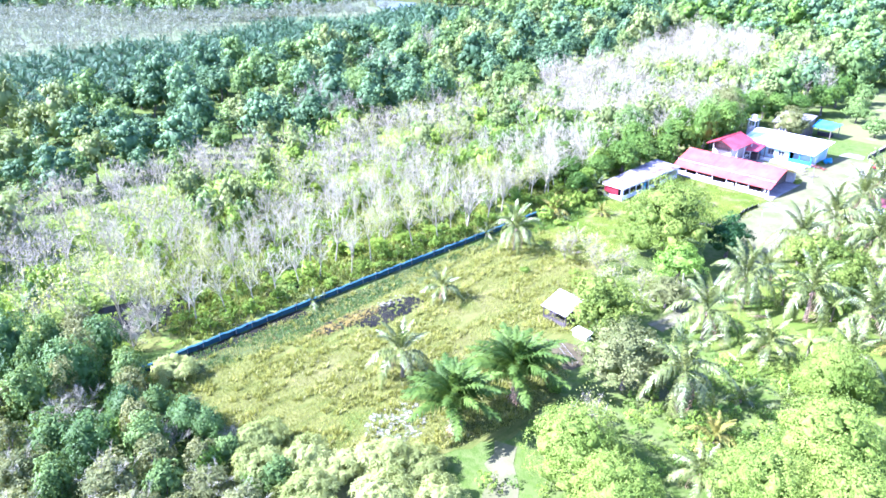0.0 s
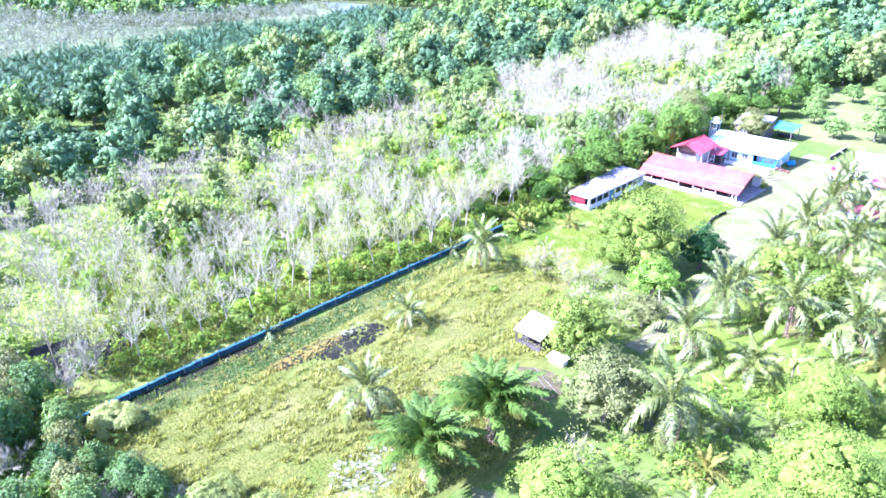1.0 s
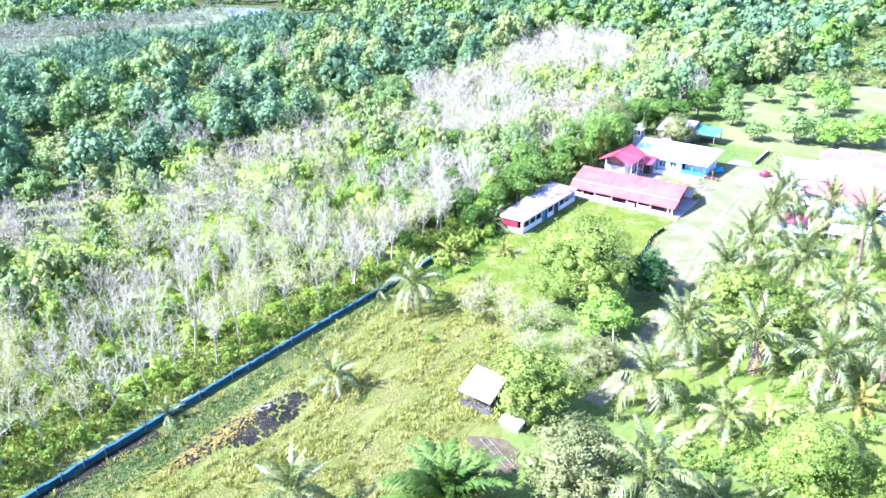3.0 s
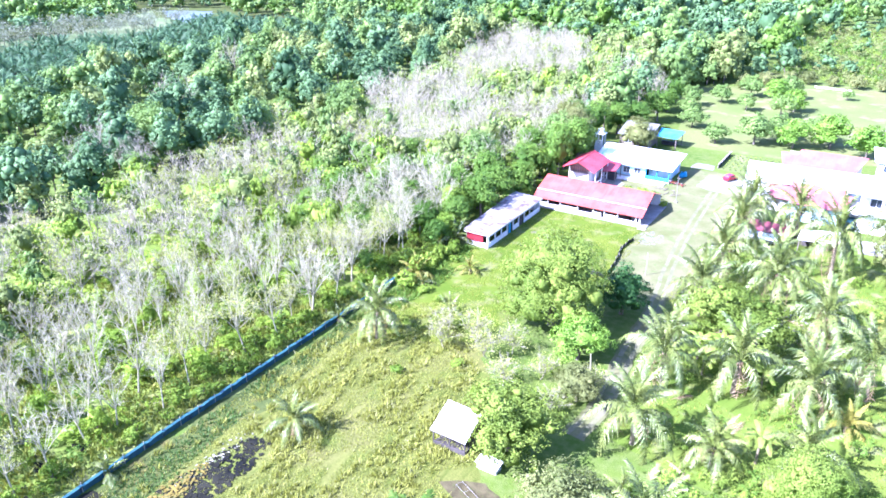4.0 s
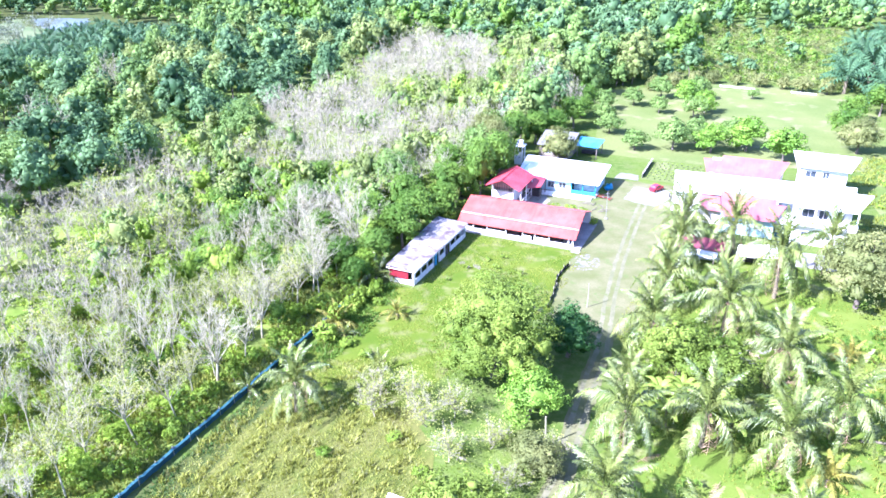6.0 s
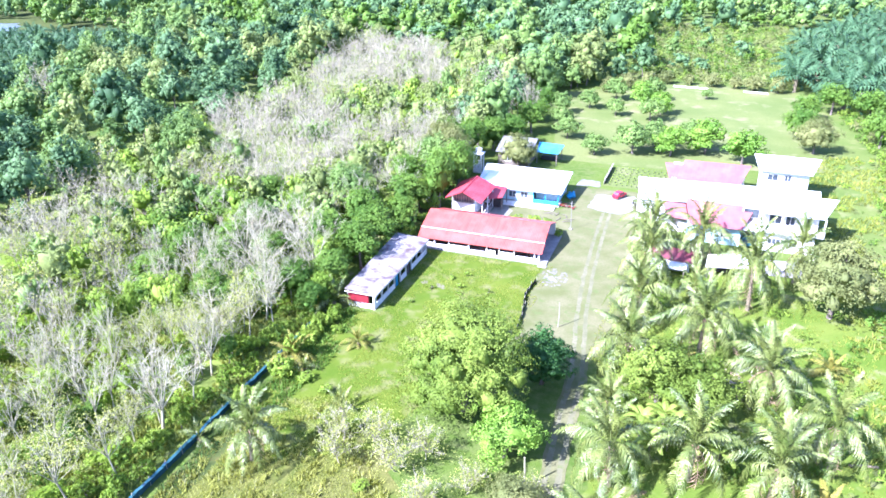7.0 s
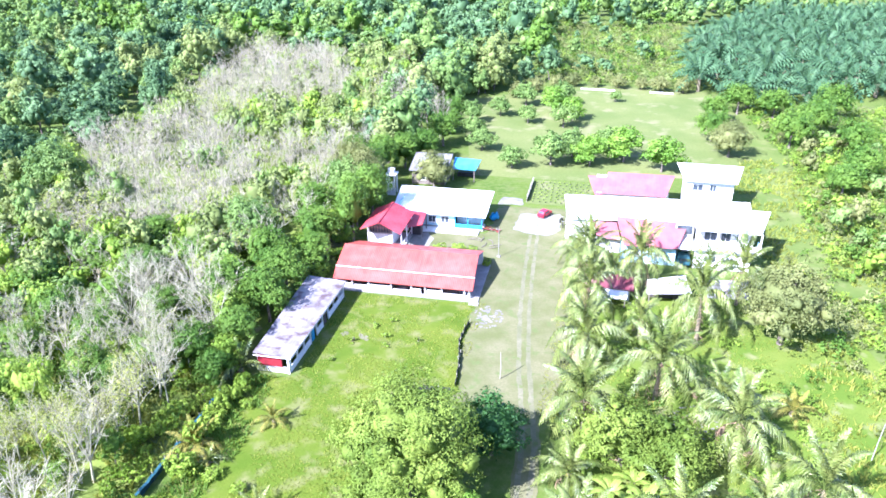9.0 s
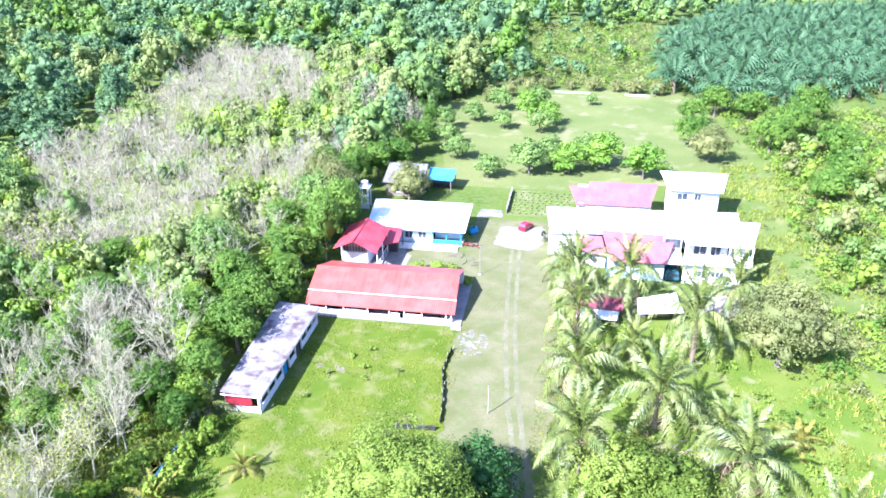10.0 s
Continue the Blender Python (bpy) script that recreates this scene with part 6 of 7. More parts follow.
plant_palms([young2], [(-81.9, 52.4, 0.95), (-82.0, 91.8, 1.0), (-69.0, 102.6, 1.1), (-19.3, 80.9, 1.15), (-82.6, 126.0, 1.75), (-78.0, 109, 0.8), (-24.0, 78.0, 1.0), (-33.0, 80.0, 1.0), (-32.0, 60.0, 1.1)])
plant_palms([oil], [(-44.6, 48.4, 1.1), (-43.6, 58.2, 1.12)])

# ---- banana plants ----
def banana_plant(seed, leaves, label):
    rng = np.random.default_rng(seed)
    ob = thing("banana_plant", label, "plant", None, "banana plants")
    part("stem", tube(Soup(), [(0, 0, -0.1), (0.03, 0, 1.0), (0.06, 0.02, 2.0)], [0.14, 0.12, 0.08], 8), M_PALMBARK, ob)
    t = np.linspace(0, 1, 9)
    for i in range(leaves):
        s = Soup()
        ln = rng.uniform(1.8, 2.5)
        mid = np.stack([ln * (t - 0.1 * t**3), np.zeros(9), ln * (0.75 * t - 0.85 * t**2)], 1)
        w = 0.3 * np.sin(np.pi * np.clip(t * 0.9 + 0.06, 0, 1)) ** 0.6 * (t > 0.08) + 0.02
        for sign in (-1, 1):
            edge = mid + np.stack([0.06 * rng.normal(size=9), sign * w, -0.25 * w], 1)
            s.polys(np.stack([mid[:-1], mid[1:], edge[1:], edge[:-1]], 1))
        part("leaf", s, L_BANANA, ob).matrix_basis = pose(0.06, 0.02, 1.95, 0, 0, i * 137.5 + rng.uniform(-15, 15)) @ pose(0, 0, 0, 0, rng.uniform(-35, 5), 0)
    return ob


plant_palms([banana_plant(81, 8, "banana plant with broad arching leaves"), banana_plant(82, 7, "young banana plant with torn broad leaves")], [(-27.1, 108.6, 1.2), (-31.5, 106.9, 1.25), (-25.9, 111.4, 1.0), (-29.6, 109.0, 1.1), (-33.0, 110.5, 1.0), (-24.2, 107.0, 1.0), (-22.0, 92.5, 1.1), (-30.5, 113.0, 0.9)])

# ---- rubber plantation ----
def in_camera_view(p):
    """Which points fit the camera's view during the flight, with a margin; the rest stays unplanted."""
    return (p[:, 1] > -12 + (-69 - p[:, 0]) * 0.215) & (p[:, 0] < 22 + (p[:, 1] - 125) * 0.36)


rng = np.random.default_rng(61)
PLANTATION = [(-84.5, 30), (-84.5, 126), (-95, 128), (-95, 215), (-108, 318), (-112, 345), (-184, 345), (-170, 280), (-164, 215), (-160, 175), (-152, 130), (-152, 85), (-150, 30), (-152, -20), (-100, -20), (-96, 26)]
BARE_STANDS = [[(-168, 280), (-184, 342), (-150, 342), (-124, 300), (-114, 262), (-130, 249), (-141, 240), (-164, 252)], [(-161, 194), (-162, 214), (-148, 228), (-118, 212), (-104, 180), (-111, 167), (-136, 173), (-150, 184)], [(-114, 198), (-104, 210), (-88, 218), (-86, 192), (-100, 190)]]
p = scatter(PLANTATION, 4.0, rng, 0.42, (5.3, 4.7))
green = np.array([noise.noise(Vector((x * 0.045, y * 0.045, 2.0))) * 1.3 for x, y in p]) + rng.uniform(-0.25, 0.25, len(p)) + 0.3 * np.clip((p[:, 1] - 80) / 70, 0, 1)
near = (p[:, 0] > -112) & (p[:, 1] > 28) & (p[:, 1] < 140)
order = np.where(near)[0]
order = order[np.argsort(-p[order, 0] + 0.15 * rng.random(len(order)))][:290]
near = np.zeros(len(p), bool)
near[order] = True
green = np.where((p[:, 0] > -99) & (p[:, 1] < 128), np.minimum(green, 0.17), green)
stand = inside(BARE_STANDS[0], p) | inside(BARE_STANDS[1], p) | inside(BARE_STANDS[2], p)
green = np.where((p[:, 1] < 160) & (p[:, 0] < -99), green - np.where(p[:, 1] < 105, 0.2, 0.02), green)
green = np.where(stand, -0.4 + 0.7 * (rng.random(len(p)) < 0.1), np.where(p[:, 1] > 165, green + 0.28, green))
bare, half, full = green < -0.02, (green >= -0.02) & (green < 0.18), green >= 0.18
for tag, sel, leafy, label in (("bare", bare, 90, "pale bare rubber tree with a few leaves"), ("half", half, 850, "pale rubber tree with thin new green leaves"), ("full", full, 1300, "rubber tree in light green leaf")):
    if tag == "full":
        kinds = [broadleaf_kind(70 + i, 2.9, 8.6 + i, 1.6, 12, 1500, 0.17, 0.11, 0.95, rows=4, ring=6, simple=True, core=0.45, ruffle=0.6) for i in range(3)]
    else:
        kinds = [rubber_kind(70 + i + 10 * len(tag) + leafy, leafy) for i in range(3)]
    protos = []
    for i, (w, l) in enumerate(kinds):
        ob = thing("rubber_tree", label, "tree", None, "plantation rubber trees")
        part("trunk", w, M_PALE, ob)
        part("crown", l, L_RUBBER if tag == "full" else L_PALERUBBER, ob)
        protos.append(ob)
    q = np.where(sel & near)[0]
    for n, i in enumerate(q):
        m = at(p[i, 0], p[i, 1], rng.uniform(0, 6.28), rng.uniform(0.85, 1.15), rng.uniform(0.8, 1.1))
        if n < 3:
            protos[n].matrix_basis = m
        else:
            copy_thing(protos[n % 3], m)
    if tag == "full":
        far_kinds = [broadleaf_kind(90 + i, 3.2, 8.6 + i, 1.6, 8, 340, 0.32, 0.1, 0.95, rows=3, ring=5, simple=True, core=0.55) for i in range(3)]
    else:
        far_kinds = [rubber_kind(90 + i + leafy, leafy * 0.3, 9.6, True) for i in range(3)]
    q = np.where(sel & ~near)[0]
    pieces = []
    for i, (w, l) in enumerate(far_kinds):
        sp = spots(p[q[i::3]], rng, 0.85, 1.15)
        pieces += [(w.arrays(), sp, M_TWIG), (l.arrays(), sp, (L_FORESTMID, L_RUBBER, L_FORESTLIGHT)[i] if tag == "full" else L_PALERUBBER)]
    wood_stuff("rubber_plantation", label.replace("tree", "trees") + ", far rows", "plantation", pieces)

# green saplings that have grown up between the rubber rows
sapling = tree_thing("sapling", "bright green young tree among the bare rubber trees", "tree", broadleaf_kind(34, 2.3, 6.4, 0.3, 10, 1300, 0.2, 0.1, 1.0, rows=4, ring=6, simple=True, core=0.45, ruffle=0.6), M_BARK, L_LIME, "saplings in the plantation")
q = scatter([(-85, 34), (-85, 126), (-95, 166), (-134, 166), (-128, 40)], 6.2, rng, 0.48)
q = q[rng.random(len(q)) < np.where(q[:, 1] > 95, 0.85, 0.6)]
plant_trees(sapling, [(x, y, rng.uniform(0.7, 1.25), rng.uniform(0.4, 0.8) * (1.35 if x < -96 else 1.0)) for x, y in q])
taller = tree_thing("understorey_tree", "mid-green young tree among the bare rubber trees", "tree", broadleaf_kind(40, 2.9, 8.6, 0.6, 12, 1700, 0.2, 0.12, 1.05, simple=True), M_BARK, L_LUSH, "saplings in the plantation")
q = np.concatenate([scatter([(-85, 84), (-85, 128), (-96, 166), (-126, 166), (-112, 84)], 6.2, rng, 0.48), scatter([(-88, 40), (-88, 84), (-130, 84), (-130, 40)], 15.0, rng, 0.48)])
q = q[rng.random(len(q)) < 0.55]
plant_trees(taller, [(x, y, rng.uniform(0.6, 1.15), rng.uniform(0.55, 1.1)) for x, y in q])
q = np.concatenate([scatter([(-97, 84), (-99, 172), (-142, 172), (-142, 120), (-128, 106), (-100, 106)], 12.0, rng, 0.48), [(-89.2, 103.6), (-87.6, 92.0), (-110.7, 120.2), (-121.4, 152.9), (-102.0, 161.0), (-92.6, 179.2), (-93.8, 111.0), (-98.0, 176.0)]])
for x, y in q[~((q[:, 0] < -99) & (q[:, 1] < 132) & (q[:, 0] > -132))]:
    copy_thing(bare_giant, at(x, y, rng.uniform(0, 6.28), rng.uniform(0.8, 1.2), rng.uniform(0.75, 1.0)))
over = tree_thing("overgrown_shrub", "rank green shrub that hides the old fence", "shrub", broadleaf_kind(58, 1.7, 2.5, 0.05, 8, 900, 0.19, 0.06, 1.0, heart=False), M_BARK, L_RUBBER, "shrubs on the fence")
plant_trees(over, [(x, y, rng.uniform(0.7, 1.15), rng.uniform(0.75, 1.25)) for x, y in scatter([(-82.0, 97), (-82.2, 124.5), (-80.2, 124.5), (-80.4, 104), (-81.2, 97)], 1.9, rng, 0.48) if not 103.5 < y < 105.5])
plant_trees(shrub_low, [(x, y, rng.uniform(0.8, 1.5), rng.uniform(0.7, 1.6)) for x, y in scatter([(-80.6, 95), (-80.6, 125), (-79.0, 125), (-79.0, 102), (-80.0, 95)], 3.0, rng, 0.48)])
fringe = scatter([(-84.2, 36), (-84.2, 124), (-88, 124), (-88, 36)], 2.6, rng, 0.48)
plant_trees(shrub_low, [(x, y, rng.uniform(0.5, 1.25), rng.uniform(0.5, 1.3)) for x, y in fringe])

# undergrowth below the rubber trees and in the scrub
bush = [broadleaf_kind(100 + i, 1.5, 1.7, 0.0, 5, 150, 0.19, 0.05, heart=False, simple=True)[1].arrays() for i in range(3)]
p = scatter(PLANTATION, 3.1, rng, 0.48)
p = p[in_camera_view(p) & (p[:, 0] > -152) & (p[:, 1] < 180)]
wood_stuff("undergrowth", "leafy undergrowth below the rubber trees", "undergrowth", [(bush[i % 3], spots(p[i::5], rng, 0.6, 1.45), m) for i, m in enumerate((L_RUBBER, L_LIME, L_PALELIGHT, L_LIME, L_LUSH))])
SCRUB = [(-1, 116), (-3, 160), (5, 178), (8, 215), (11, 240), (8, 292), (60, 300), (120, 260), (120, 160), (60, 100)]
p = scatter(SCRUB, 2.5, rng)
p = p[in_camera_view(p) & (rng.random(len(p)) < np.where(p[:, 1] < 180, 0.8, 0.97))]
wood_stuff("scrub", "dense scrub of leafy bushes", "scrub", [(bush[i % 3], spots(p[i::4], rng, 0.4, 1.9), m) for i, m in enumerate((L_LUSH, L_GREY, L_RUBBER, L_PALELIGHT))])
p = scatter([(-7, 150), (-4, 172), (-3, 238), (9, 238), (6, 178), (-1, 150)], 2.6, rng, 0.48)
p = p[rng.random(len(p)) < 0.5]
wood_stuff("scrub", "low patchy scrub along the meadow edge", "scrub", [(bush[i], spots(p[i::3], rng, 0.25, 0.75), m) for i, m in enumerate((L_LUSH, L_LIME, L_GREY))])
p = scatter([(-64, 330), (-6, 320), (0, 330), (4, 480), (-64, 480)], 3.9, rng, 0.48)
wood_stuff("scrub", "light green scrub behind the meadow", "scrub", [(bush[i % 3], spots(p[i::4], rng, 0.9, 2.3), m) for i, m in enumerate((L_LUSH, L_GREY, L_FORESTLIGHT, L_PALELIGHT))])
EDGES = [[(-6, 60), (-8, 96), (-3, 118), (20, 110), (20, 60)], [(-100, 0), (-52, 0), (-50, 18), (-66, 26), (-84, 28), (-98, 28)], [(-34, 62), (-22, 60), (-8, 92), (-14, 96), (-33, 84)], [(-36, 44), (-24, 42), (-20, 56), (-28, 62)]]
p = np.concatenate([scatter(e, 2.4, rng) for e in EDGES])
q = scatter([(-36, 90), (-14, 88), (-4, 110), (-6, 150), (-34, 160)], 2.6, rng)
p = np.concatenate([p, q[rng.random(len(q)) < 0.3]])
wood_stuff("undergrowth", "low leafy growth between the trees", "undergrowth", [(bush[i], spots(p[i::3], rng, 0.6, 1.3), m) for i, m in enumerate((L_LUSH, L_RUBBER, L_PALELIGHT))])

# ---- woods ----
tall_kinds = [broadleaf_kind(120 + i, r, h, 1.2, n + 4, 900, 0.38, 0.2, fl, rows=4, ring=6, slim=0.6, simple=True, core=0.54, ruffle=0.42) for i, (r, h, n, fl) in enumerate(((5.2, 11.5, 14, 0.85), (5.8, 13.5, 16, 0.9), (4.4, 9, 11, 0.8), (4.2, 13.0, 13, 1.1)))]
tall_arrays = [(w.arrays(), c.arrays()) for w, c in tall_kinds]
BELT = [(-153, -20), (-153, 30), (-154, 85), (-154, 130), (-163, 175), (-167, 215), (-173, 280), (-187, 346), (-112, 348), (-90, 345), (-90, 362), (-318, 362), (-300, 300), (-286, 238), (-280, 190), (-258, 140), (-238, 90), (-228, 45), (-228, -20)]
BEHIND = [(-86, 214), (-82, 292), (-50, 330), (-100, 330), (-100, 215)]
p = np.concatenate([scatter(BELT, 9.2, rng, 0.47), scatter(BEHIND, 7.0, rng, 0.45), scatter([(-84, -30), (-100, -30), (-148, -30), (-148, 26), (-98, 26), (-98, 2), (-84, 2)], 7.4, rng, 0.45)])
p = p[in_camera_view(p) & ~((p[:, 0] > -130) & (p[:, 0] < -70) & (p[:, 1] > 2) & (p[:, 1] < 60))]
kind = rng.integers(0, 4, len(p))
tone = 0.7 * np.array([noise.noise(Vector((x * 0.03, y * 0.03, 7.0))) for x, y in p]) + rng.uniform(-0.5, 0.5, len(p)) + 0.3 * ((p[:, 1] < 40) & (p[:, 0] > -150))
edge = (p[:, 0] > -188) & (p[:, 1] > 25) & (p[:, 1] < 190)
pieces = []
for k in range(4):
    for m, lo, hi, label in ((L_FOREST, -9, 0.02, "dark green forest tree with lumpy crown"), (L_FORESTMID, 0.02, 0.3, "mid-green forest tree with lumpy crown"), (L_FORESTLIGHT, 0.3, 9, "yellow-green forest tree with lumpy crown")):
        sel = (kind == k) & (tone >= lo) & (tone < hi)
        sp = spots(p[sel & ~edge], rng, 0.6, 1.3, 0.22)
        pieces += [(tall_arrays[k][0], sp, M_BARK), (tall_arrays[k][1], sp, m)]
        close = spots(p[sel & edge], rng, 0.6, 1.25, 0.22)
        if len(close):
            proto = tree_thing("forest_tree", label, "tree", tall_kinds[k], M_BARK, m, "forest edge trees")
            for i, (x, y, z, turn, sc, hh) in enumerate(close):
                if i:
                    copy_thing(proto, at(x, y, turn, sc, hh))
                else:
                    proto.matrix_basis = at(x, y, turn, sc, hh)
wood_stuff("forest", "dense mixed forest with dark and yellow-green crowns", "forest", pieces)
# leafless pale trees within the woods
pale = [rubber_kind(140 + i, 10, 12.0, True)[0].arrays() for i in range(2)]
q = np.concatenate([scatter(BARE_STANDS[0], 9.0, rng), scatter(BARE_STANDS[1], 7.6, rng), scatter(BARE_STANDS[2], 7.6, rng), scatter([(-109, 284), (-82, 254), (-77, 238), (-92, 240)], 5.0, rng), scatter([(-166, 100), (-158, 118), (-176, 122)], 5.0, rng), scatter([(-205, 150), (-205, 162), (-192, 160)], 4.0, rng), scatter([(-238, 205), (-244, 216), (-230, 214)], 5.0, rng)])
wood_stuff("bare_trees", "pale leafless trees among the green", "tree", [(pale[i], spots(q[i::2], rng, 0.9, 1.3), M_TWIG) for i in range(2)])

far = [broadleaf_kind(160 + i, 5.2, h, 0.8, 6, 130, 0.68, 0.25, 0.8, rows=3, ring=5, slim=0.62, simple=True, core=0.6, ruffle=0.4)[1].arrays() for i, h in enumerate((11, 13, 10))]
FAR = [[(-90, 332), (-42, 328), (-6, 322), (-6, 420), (40, 520), (150, 570), (-420, 600), (-500, 470), (-484, 380), (-440, 388), (-398, 358), (-330, 364), (-290, 364), (-200, 364)], [(-560, 100), (-535, 150), (-455, 165), (-415, 240), (-430, 300), (-486, 350), (-500, 470), (-640, 560), (-820, 220), (-760, 60)], [(60, 305), (125, 262), (260, 300), (330, 420), (240, 420)], [(120, 160), (120, 262), (200, 280), (220, 180)]]
p = np.concatenate([scatter(e, 12.0, rng, 0.48) for e in FAR])
p = p[in_camera_view(p) & ~((p[:, 0] > -62) & (p[:, 0] < 8) & (p[:, 1] < 480) & (rng.random(len(p)) < 0.68))]
tone = np.array([noise.noise(Vector((x * 0.012, y * 0.012, 4.0))) for x, y in p]) + rng.uniform(-0.4, 0.4, len(p)) + 0.3 * (p[:, 0] > -70) * (p[:, 1] < 520)
pieces = []
for k in range(3):
    for m, lo, hi in ((L_FOREST, -9, 0.0), (L_FORESTMID, 0.0, 0.42), (L_LUSH, 0.42, 9)):
        sel = (np.arange(len(p)) % 3 == k) & (tone >= lo) & (tone < hi)
        sp = spots(p[sel], rng, 0.85, 1.7, 0.3)
        sp[:, 4:6] *= np.where((sp[:, 0] > -60) & (sp[:, 1] < 440), rng.uniform(0.35, 0.75, len(sp)), 1.0)[:, None]
        pieces.append((far[k], sp, m))
q = scatter([(9, 128), (8, 176), (12, 214), (14, 250), (44, 262), (66, 200), (44, 128)], 6.4, rng, 0.48)
wood_stuff("scrub", "rounded bushy trees in the scrub", "scrub", [(far[i % 3], spots(q[i::4], rng, 0.32, 0.66, 0.2), m) for i, m in enumerate((L_LUSH, L_FORESTMID, L_GREY, L_RUBBER))])
wood_stuff("far_forest", "distant forest to the horizon", "forest", pieces)
# oil palm plantations
okinds = [oil_palm_kind(180 + i, h - 1.5, 20, 7.4) for i, h in enumerate((5.5, 4.2))]
OILS = [[(-231, -20), (-231, 45), (-241, 90), (-261, 140), (-283, 190), (-289, 238), (-304, 300), (-322, 350), (-395, 325), (-352, 265), (-372, 206), (-342, 140), (-340, 60), (-340, -20)], [(-3, 312), (10, 292), (66, 322), (140, 400), (240, 430), (200, 560), (60, 520), (0, 420)]]
p = np.concatenate([scatter(OILS[0], 9.2, rng, 0.16), scatter(OILS[1], 12.0, rng, 0.2)])
p = p[in_camera_view(p)]
pieces = []
for i, (w, c) in enumerate(okinds):
    sp = spots(p[i::2], rng, 0.9, 1.25)
    sp[:, 4:6] *= np.where(sp[:, 0:1] > -100, 1.42, 1.0)
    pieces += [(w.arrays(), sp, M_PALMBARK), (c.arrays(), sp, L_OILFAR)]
wood_stuff("oil_palm_plantation", "distant rows of oil palms, leaves tinted blue like haze", "plantation", pieces)
p = scatter([(-344, -20), (-344, 60), (-346, 140), (-376, 206), (-356, 265), (-398, 325), (-420, 260), (-462, 175), (-540, 165), (-560, 130), (-480, 20), (-470, -20)], 7.6, rng, 0.48)
p = p[in_camera_view(p)]
fk = []
for i in range(2):
    wood, tips = bare_branches(np.random.default_rng(190 + i), 9.0, 4.4, 3.0, 0.1, 4, 2, 10, 0.05, True)
    fk.append((wood, Soup().polys(blades(tips + rng.normal(size=tips.shape) * 0.5, rng.normal(size=tips.shape) + (0, 0, 1), 0.35, 0.2, rng, simple=True))))
pieces = []
for i, (w, l) in enumerate(fk):
    sp = spots(p[i::2], rng, 0.9, 1.35)
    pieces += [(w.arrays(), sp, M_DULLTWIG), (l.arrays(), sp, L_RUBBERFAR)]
wood_stuff("far_rubber_plantation", "distant pale leafless rubber plantation, tinted for haze", "plantation", pieces)


# ---- grass ----
def tufts(p, rng, size, width, count=3):
    n = len(p) * count
    base = np.repeat(np.column_stack([p, np.zeros(len(p))]), count, 0) + np.column_stack([rng.normal(size=(n, 2)) * size * 0.35, np.zeros(n)])
    a = rng.uniform(0, 6.28, n)
    d = np.column_stack([np.cos(a), np.sin(a), np.zeros(n)]) * width
    k = rng.uniform(0.5, 1.3, (n, 1)) * size
    tip = base + np.column_stack([rng.normal(size=(n, 2)) * 0.45, np.ones(n)]) * k
    return Soup().polys(np.stack([base - d, base + d, tip], 1))


FIELD = [(-81, 24), (-81, 100), (-70, 106), (-58, 92), (-52, 86), (-47, 77), (-51.5, 72.5), (-47, 67.5), (-42, 67), (-40, 56), (-44, 36), (-62, 28)]
p = scatter(FIELD, 0.3, rng, 0.5)
keep = np.array([noise.noise(Vector((x * 0.25, y * 0.25, 0.0))) + 0.6 * noise.noise(Vector((x * 0.9, y * 0.3, 5.0))) for x, y in p]) > -0.42
thin = inside([(-76.0, 46.5), (-75.8, 63), (-73.6, 67.2), (-69.0, 65.4), (-68.4, 58), (-71.4, 50)], p) | inside([(-53.2, 40.2), (-52.8, 45), (-49.5, 48), (-46.6, 47), (-46.3, 43.6), (-49.5, 39.6)], p)
wet = inside([(-81.4, 26), (-81.6, 80), (-79.8, 80), (-77, 66), (-74.5, 48), (-76, 28)], p) & (np.array([noise.noise(Vector((x * 0.25, y * 0.25, 1.0))) for x, y in p]) > -0.12)
p = p[keep & (~(thin | wet) | (rng.random(len(p)) < 0.42))]
tagged(part("field_grass", tufts(p, rng, 0.26, 0.05), L_GRASS), "yellow-green pasture grass", "grass", "", "stuff")
p = scatter(FIELD, 0.85, rng, 0.5)
p = p[np.array([noise.noise(Vector((x * 0.75, y * 0.16, 9.0))) + 0.5 * noise.noise(Vector((x * 0.12, y * 0.1, 3.0))) for x, y in p]) > 0.0]
p = p[~(inside([(-76.0, 46.5), (-75.8, 63), (-73.6, 67.2), (-69.0, 65.4), (-68.4, 58), (-71.4, 50)], p) | (inside([(-81.4, 26), (-81.6, 80), (-79.8, 80), (-77, 66), (-74.5, 48), (-76, 28)], p) & (rng.random(len(p)) < 0.75)))]
tagged(part("tussocks", tufts(p, rng, 0.62, 0.08, 20), L_GRASS), "taller tussocks of yellow-green grass", "grass", "", "stuff")
p = scatter([(-38, 88), (-37, 142), (-38, 158), (-6, 160), (-2, 118), (-6, 92), (-16, 84)], 0.6, rng, 0.5)
keep = np.array([noise.noise(Vector((x * 0.3, y * 0.3, 2.0))) for x, y in p]) > -0.1
p = p[keep]
tagged(part("lawn_grass", tufts(p, rng, 0.3, 0.06), L_LAWNGRASS), "uneven green grass under the palms", "grass", "", "stuff")
p = scatter([(-81, 98), (-81.5, 126), (-75, 127), (-75.5, 151.5), (-54.5, 151.5), (-53, 128), (-58, 112), (-62, 98), (-72, 92)], 0.42, rng, 0.5)
p = p[np.array([noise.noise(Vector((x * 0.18, y * 0.18, 6.0))) for x, y in p]) > -0.2]
tagged(part("lawn_grass", tufts(p, rng, 0.24, 0.05), L_LAWNGRASS), "uneven tufts of bright green lawn", "grass", "", "stuff")
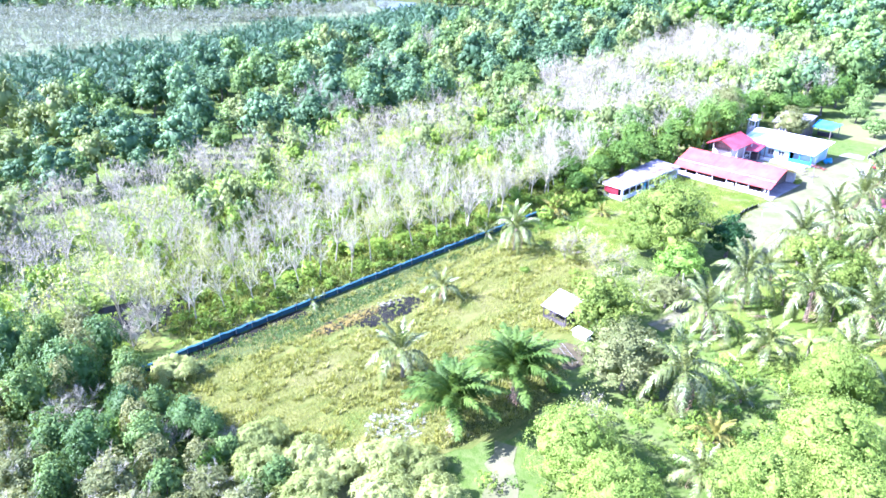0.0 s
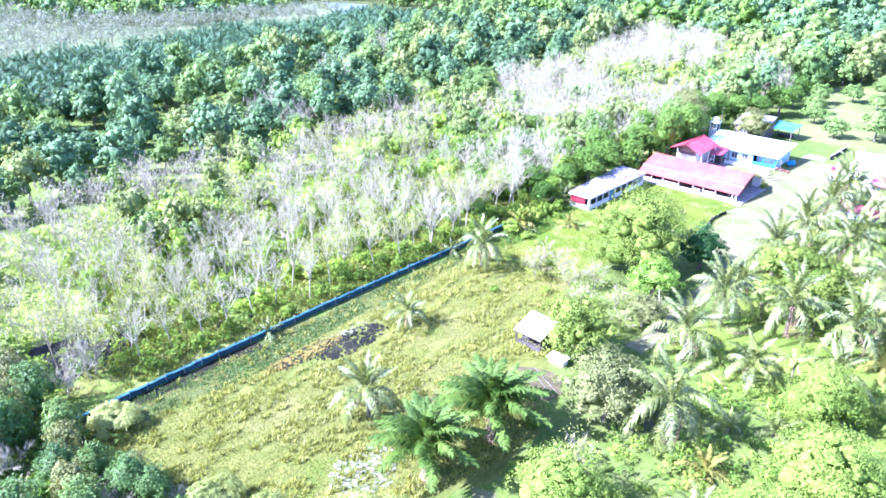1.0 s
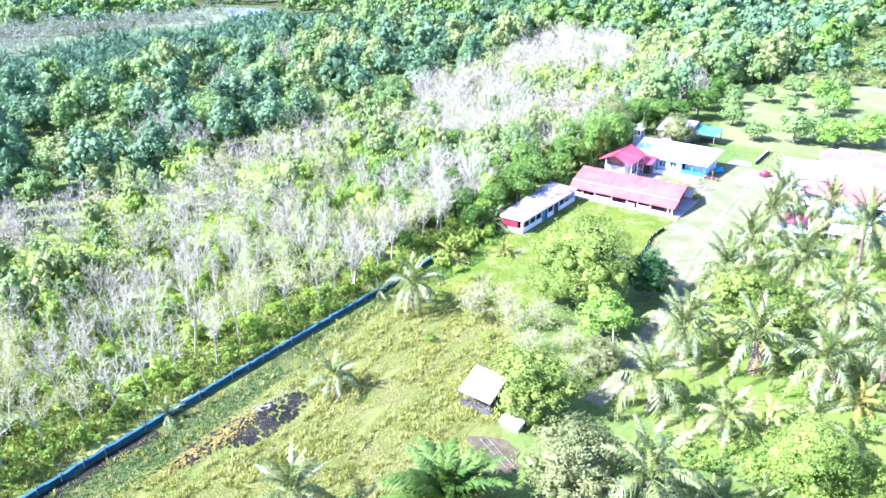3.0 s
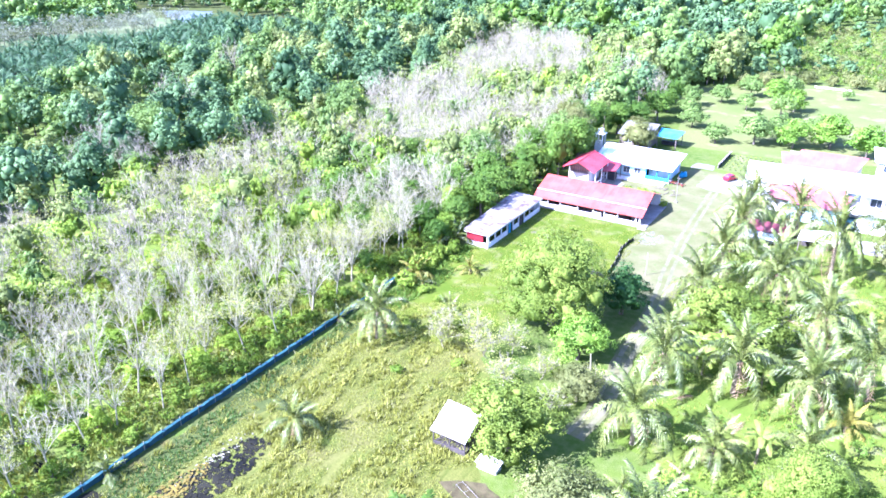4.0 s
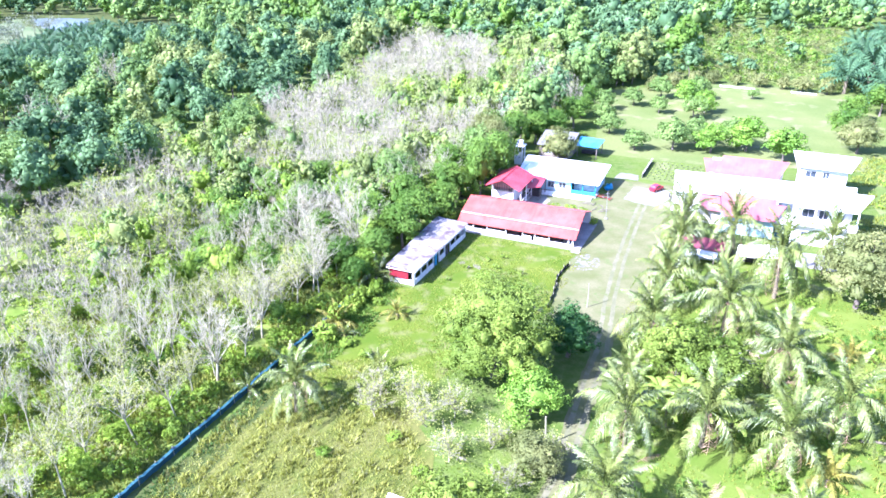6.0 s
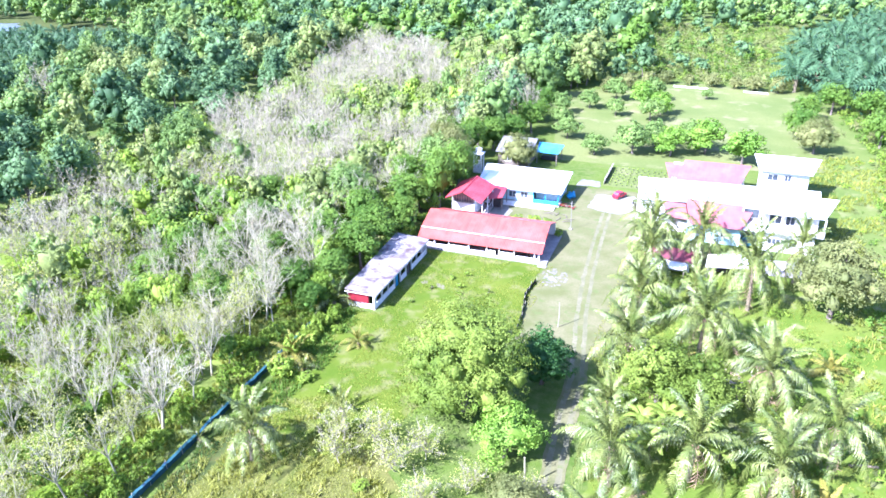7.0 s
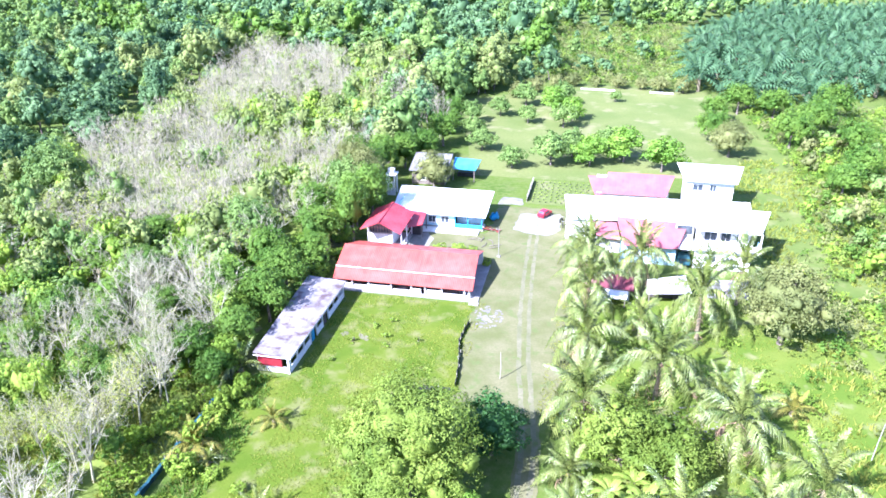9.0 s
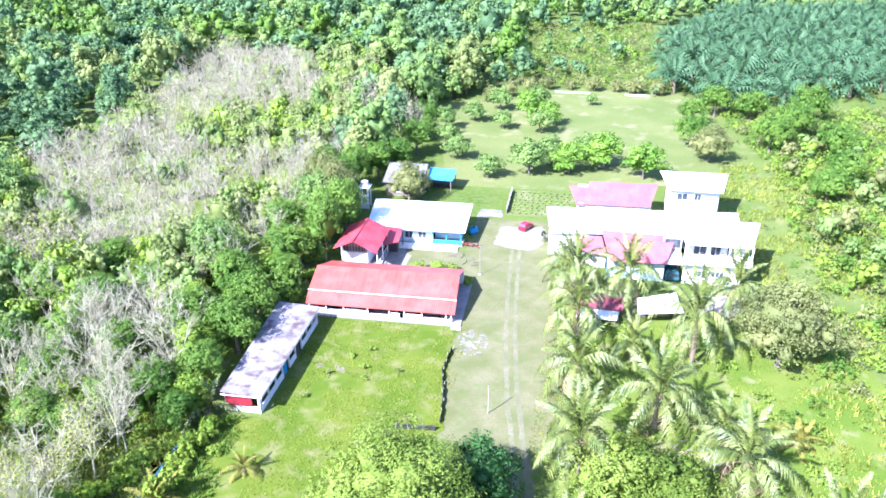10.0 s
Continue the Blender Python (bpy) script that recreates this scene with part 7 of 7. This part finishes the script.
p = scatter([(-83.5, 32), (-83.5, 124), (-96, 140), (-126, 130), (-126, 36)], 0.95, rng, 0.5)
p = p[np.array([noise.noise(Vector((x * 0.12, y * 0.12, 3.0))) for x, y in p]) > -0.25]
tagged(part("plantation_grass", tufts(p, rng, 0.9, 0.13, 7), L_LAWNGRASS), "tall yellow-green grass below the bare trees", "grass", "", "stuff")
p = scatter([(-81.2, 26), (-81.4, 96), (-79.6, 96), (-77.2, 66), (-74.7, 48), (-76, 28)], 0.5, rng, 0.5)
p = p[np.array([noise.noise(Vector((x * 0.25, y * 0.25, 1.0))) for x, y in p]) > -0.12]
tagged(part("wet_grass_tufts", tufts(p, rng, 0.4, 0.08, 5), L_EDGE), "dark green wet grass along the fence", "grass", "", "stuff")
p = np.concatenate([scatter([(-42, 124), (-40.5, 160), (-36, 160), (-36, 124)], 0.42, rng, 0.5), scatter([(-55, 128), (-54.5, 152), (-52.6, 152), (-52.4, 128)], 0.42, rng, 0.5)])
p = p[np.array([noise.noise(Vector((x * 0.4, y * 0.3, 6.0))) for x, y in p]) > -0.05]
tagged(part("verge_grass", tufts(p, rng, 0.24, 0.06, 4), L_LAWNGRASS), "ragged grass along the yard edges", "grass", "", "stuff")
p = scatter([(-81.2, 92), (-81.4, 126.5), (-77.5, 126.5), (-75.5, 112), (-77, 96)], 0.55, rng, 0.5)
p = p[np.array([noise.noise(Vector((x * 0.3, y * 0.3, 8.0))) for x, y in p]) > -0.1]
tagged(part("rank_grass", tufts(p, rng, 0.6, 0.1, 7), L_LUSH), "rank dark grass along the old fence", "grass", "", "stuff")
p = scatter([(-10, 98), (-6, 150), (-5, 236), (10, 240), (34, 240), (44, 170), (26, 106), (8, 92)], 1.15, rng, 0.5)
p = p[np.array([noise.noise(Vector((x * 0.14, y * 0.14, 12.0))) for x, y in p]) > -0.12]
tagged(part("rough_grass", tufts(p, rng, 0.7, 0.12, 7), L_LAWNGRASS), "rough yellow-green grass between the bushes", "grass", "", "stuff")
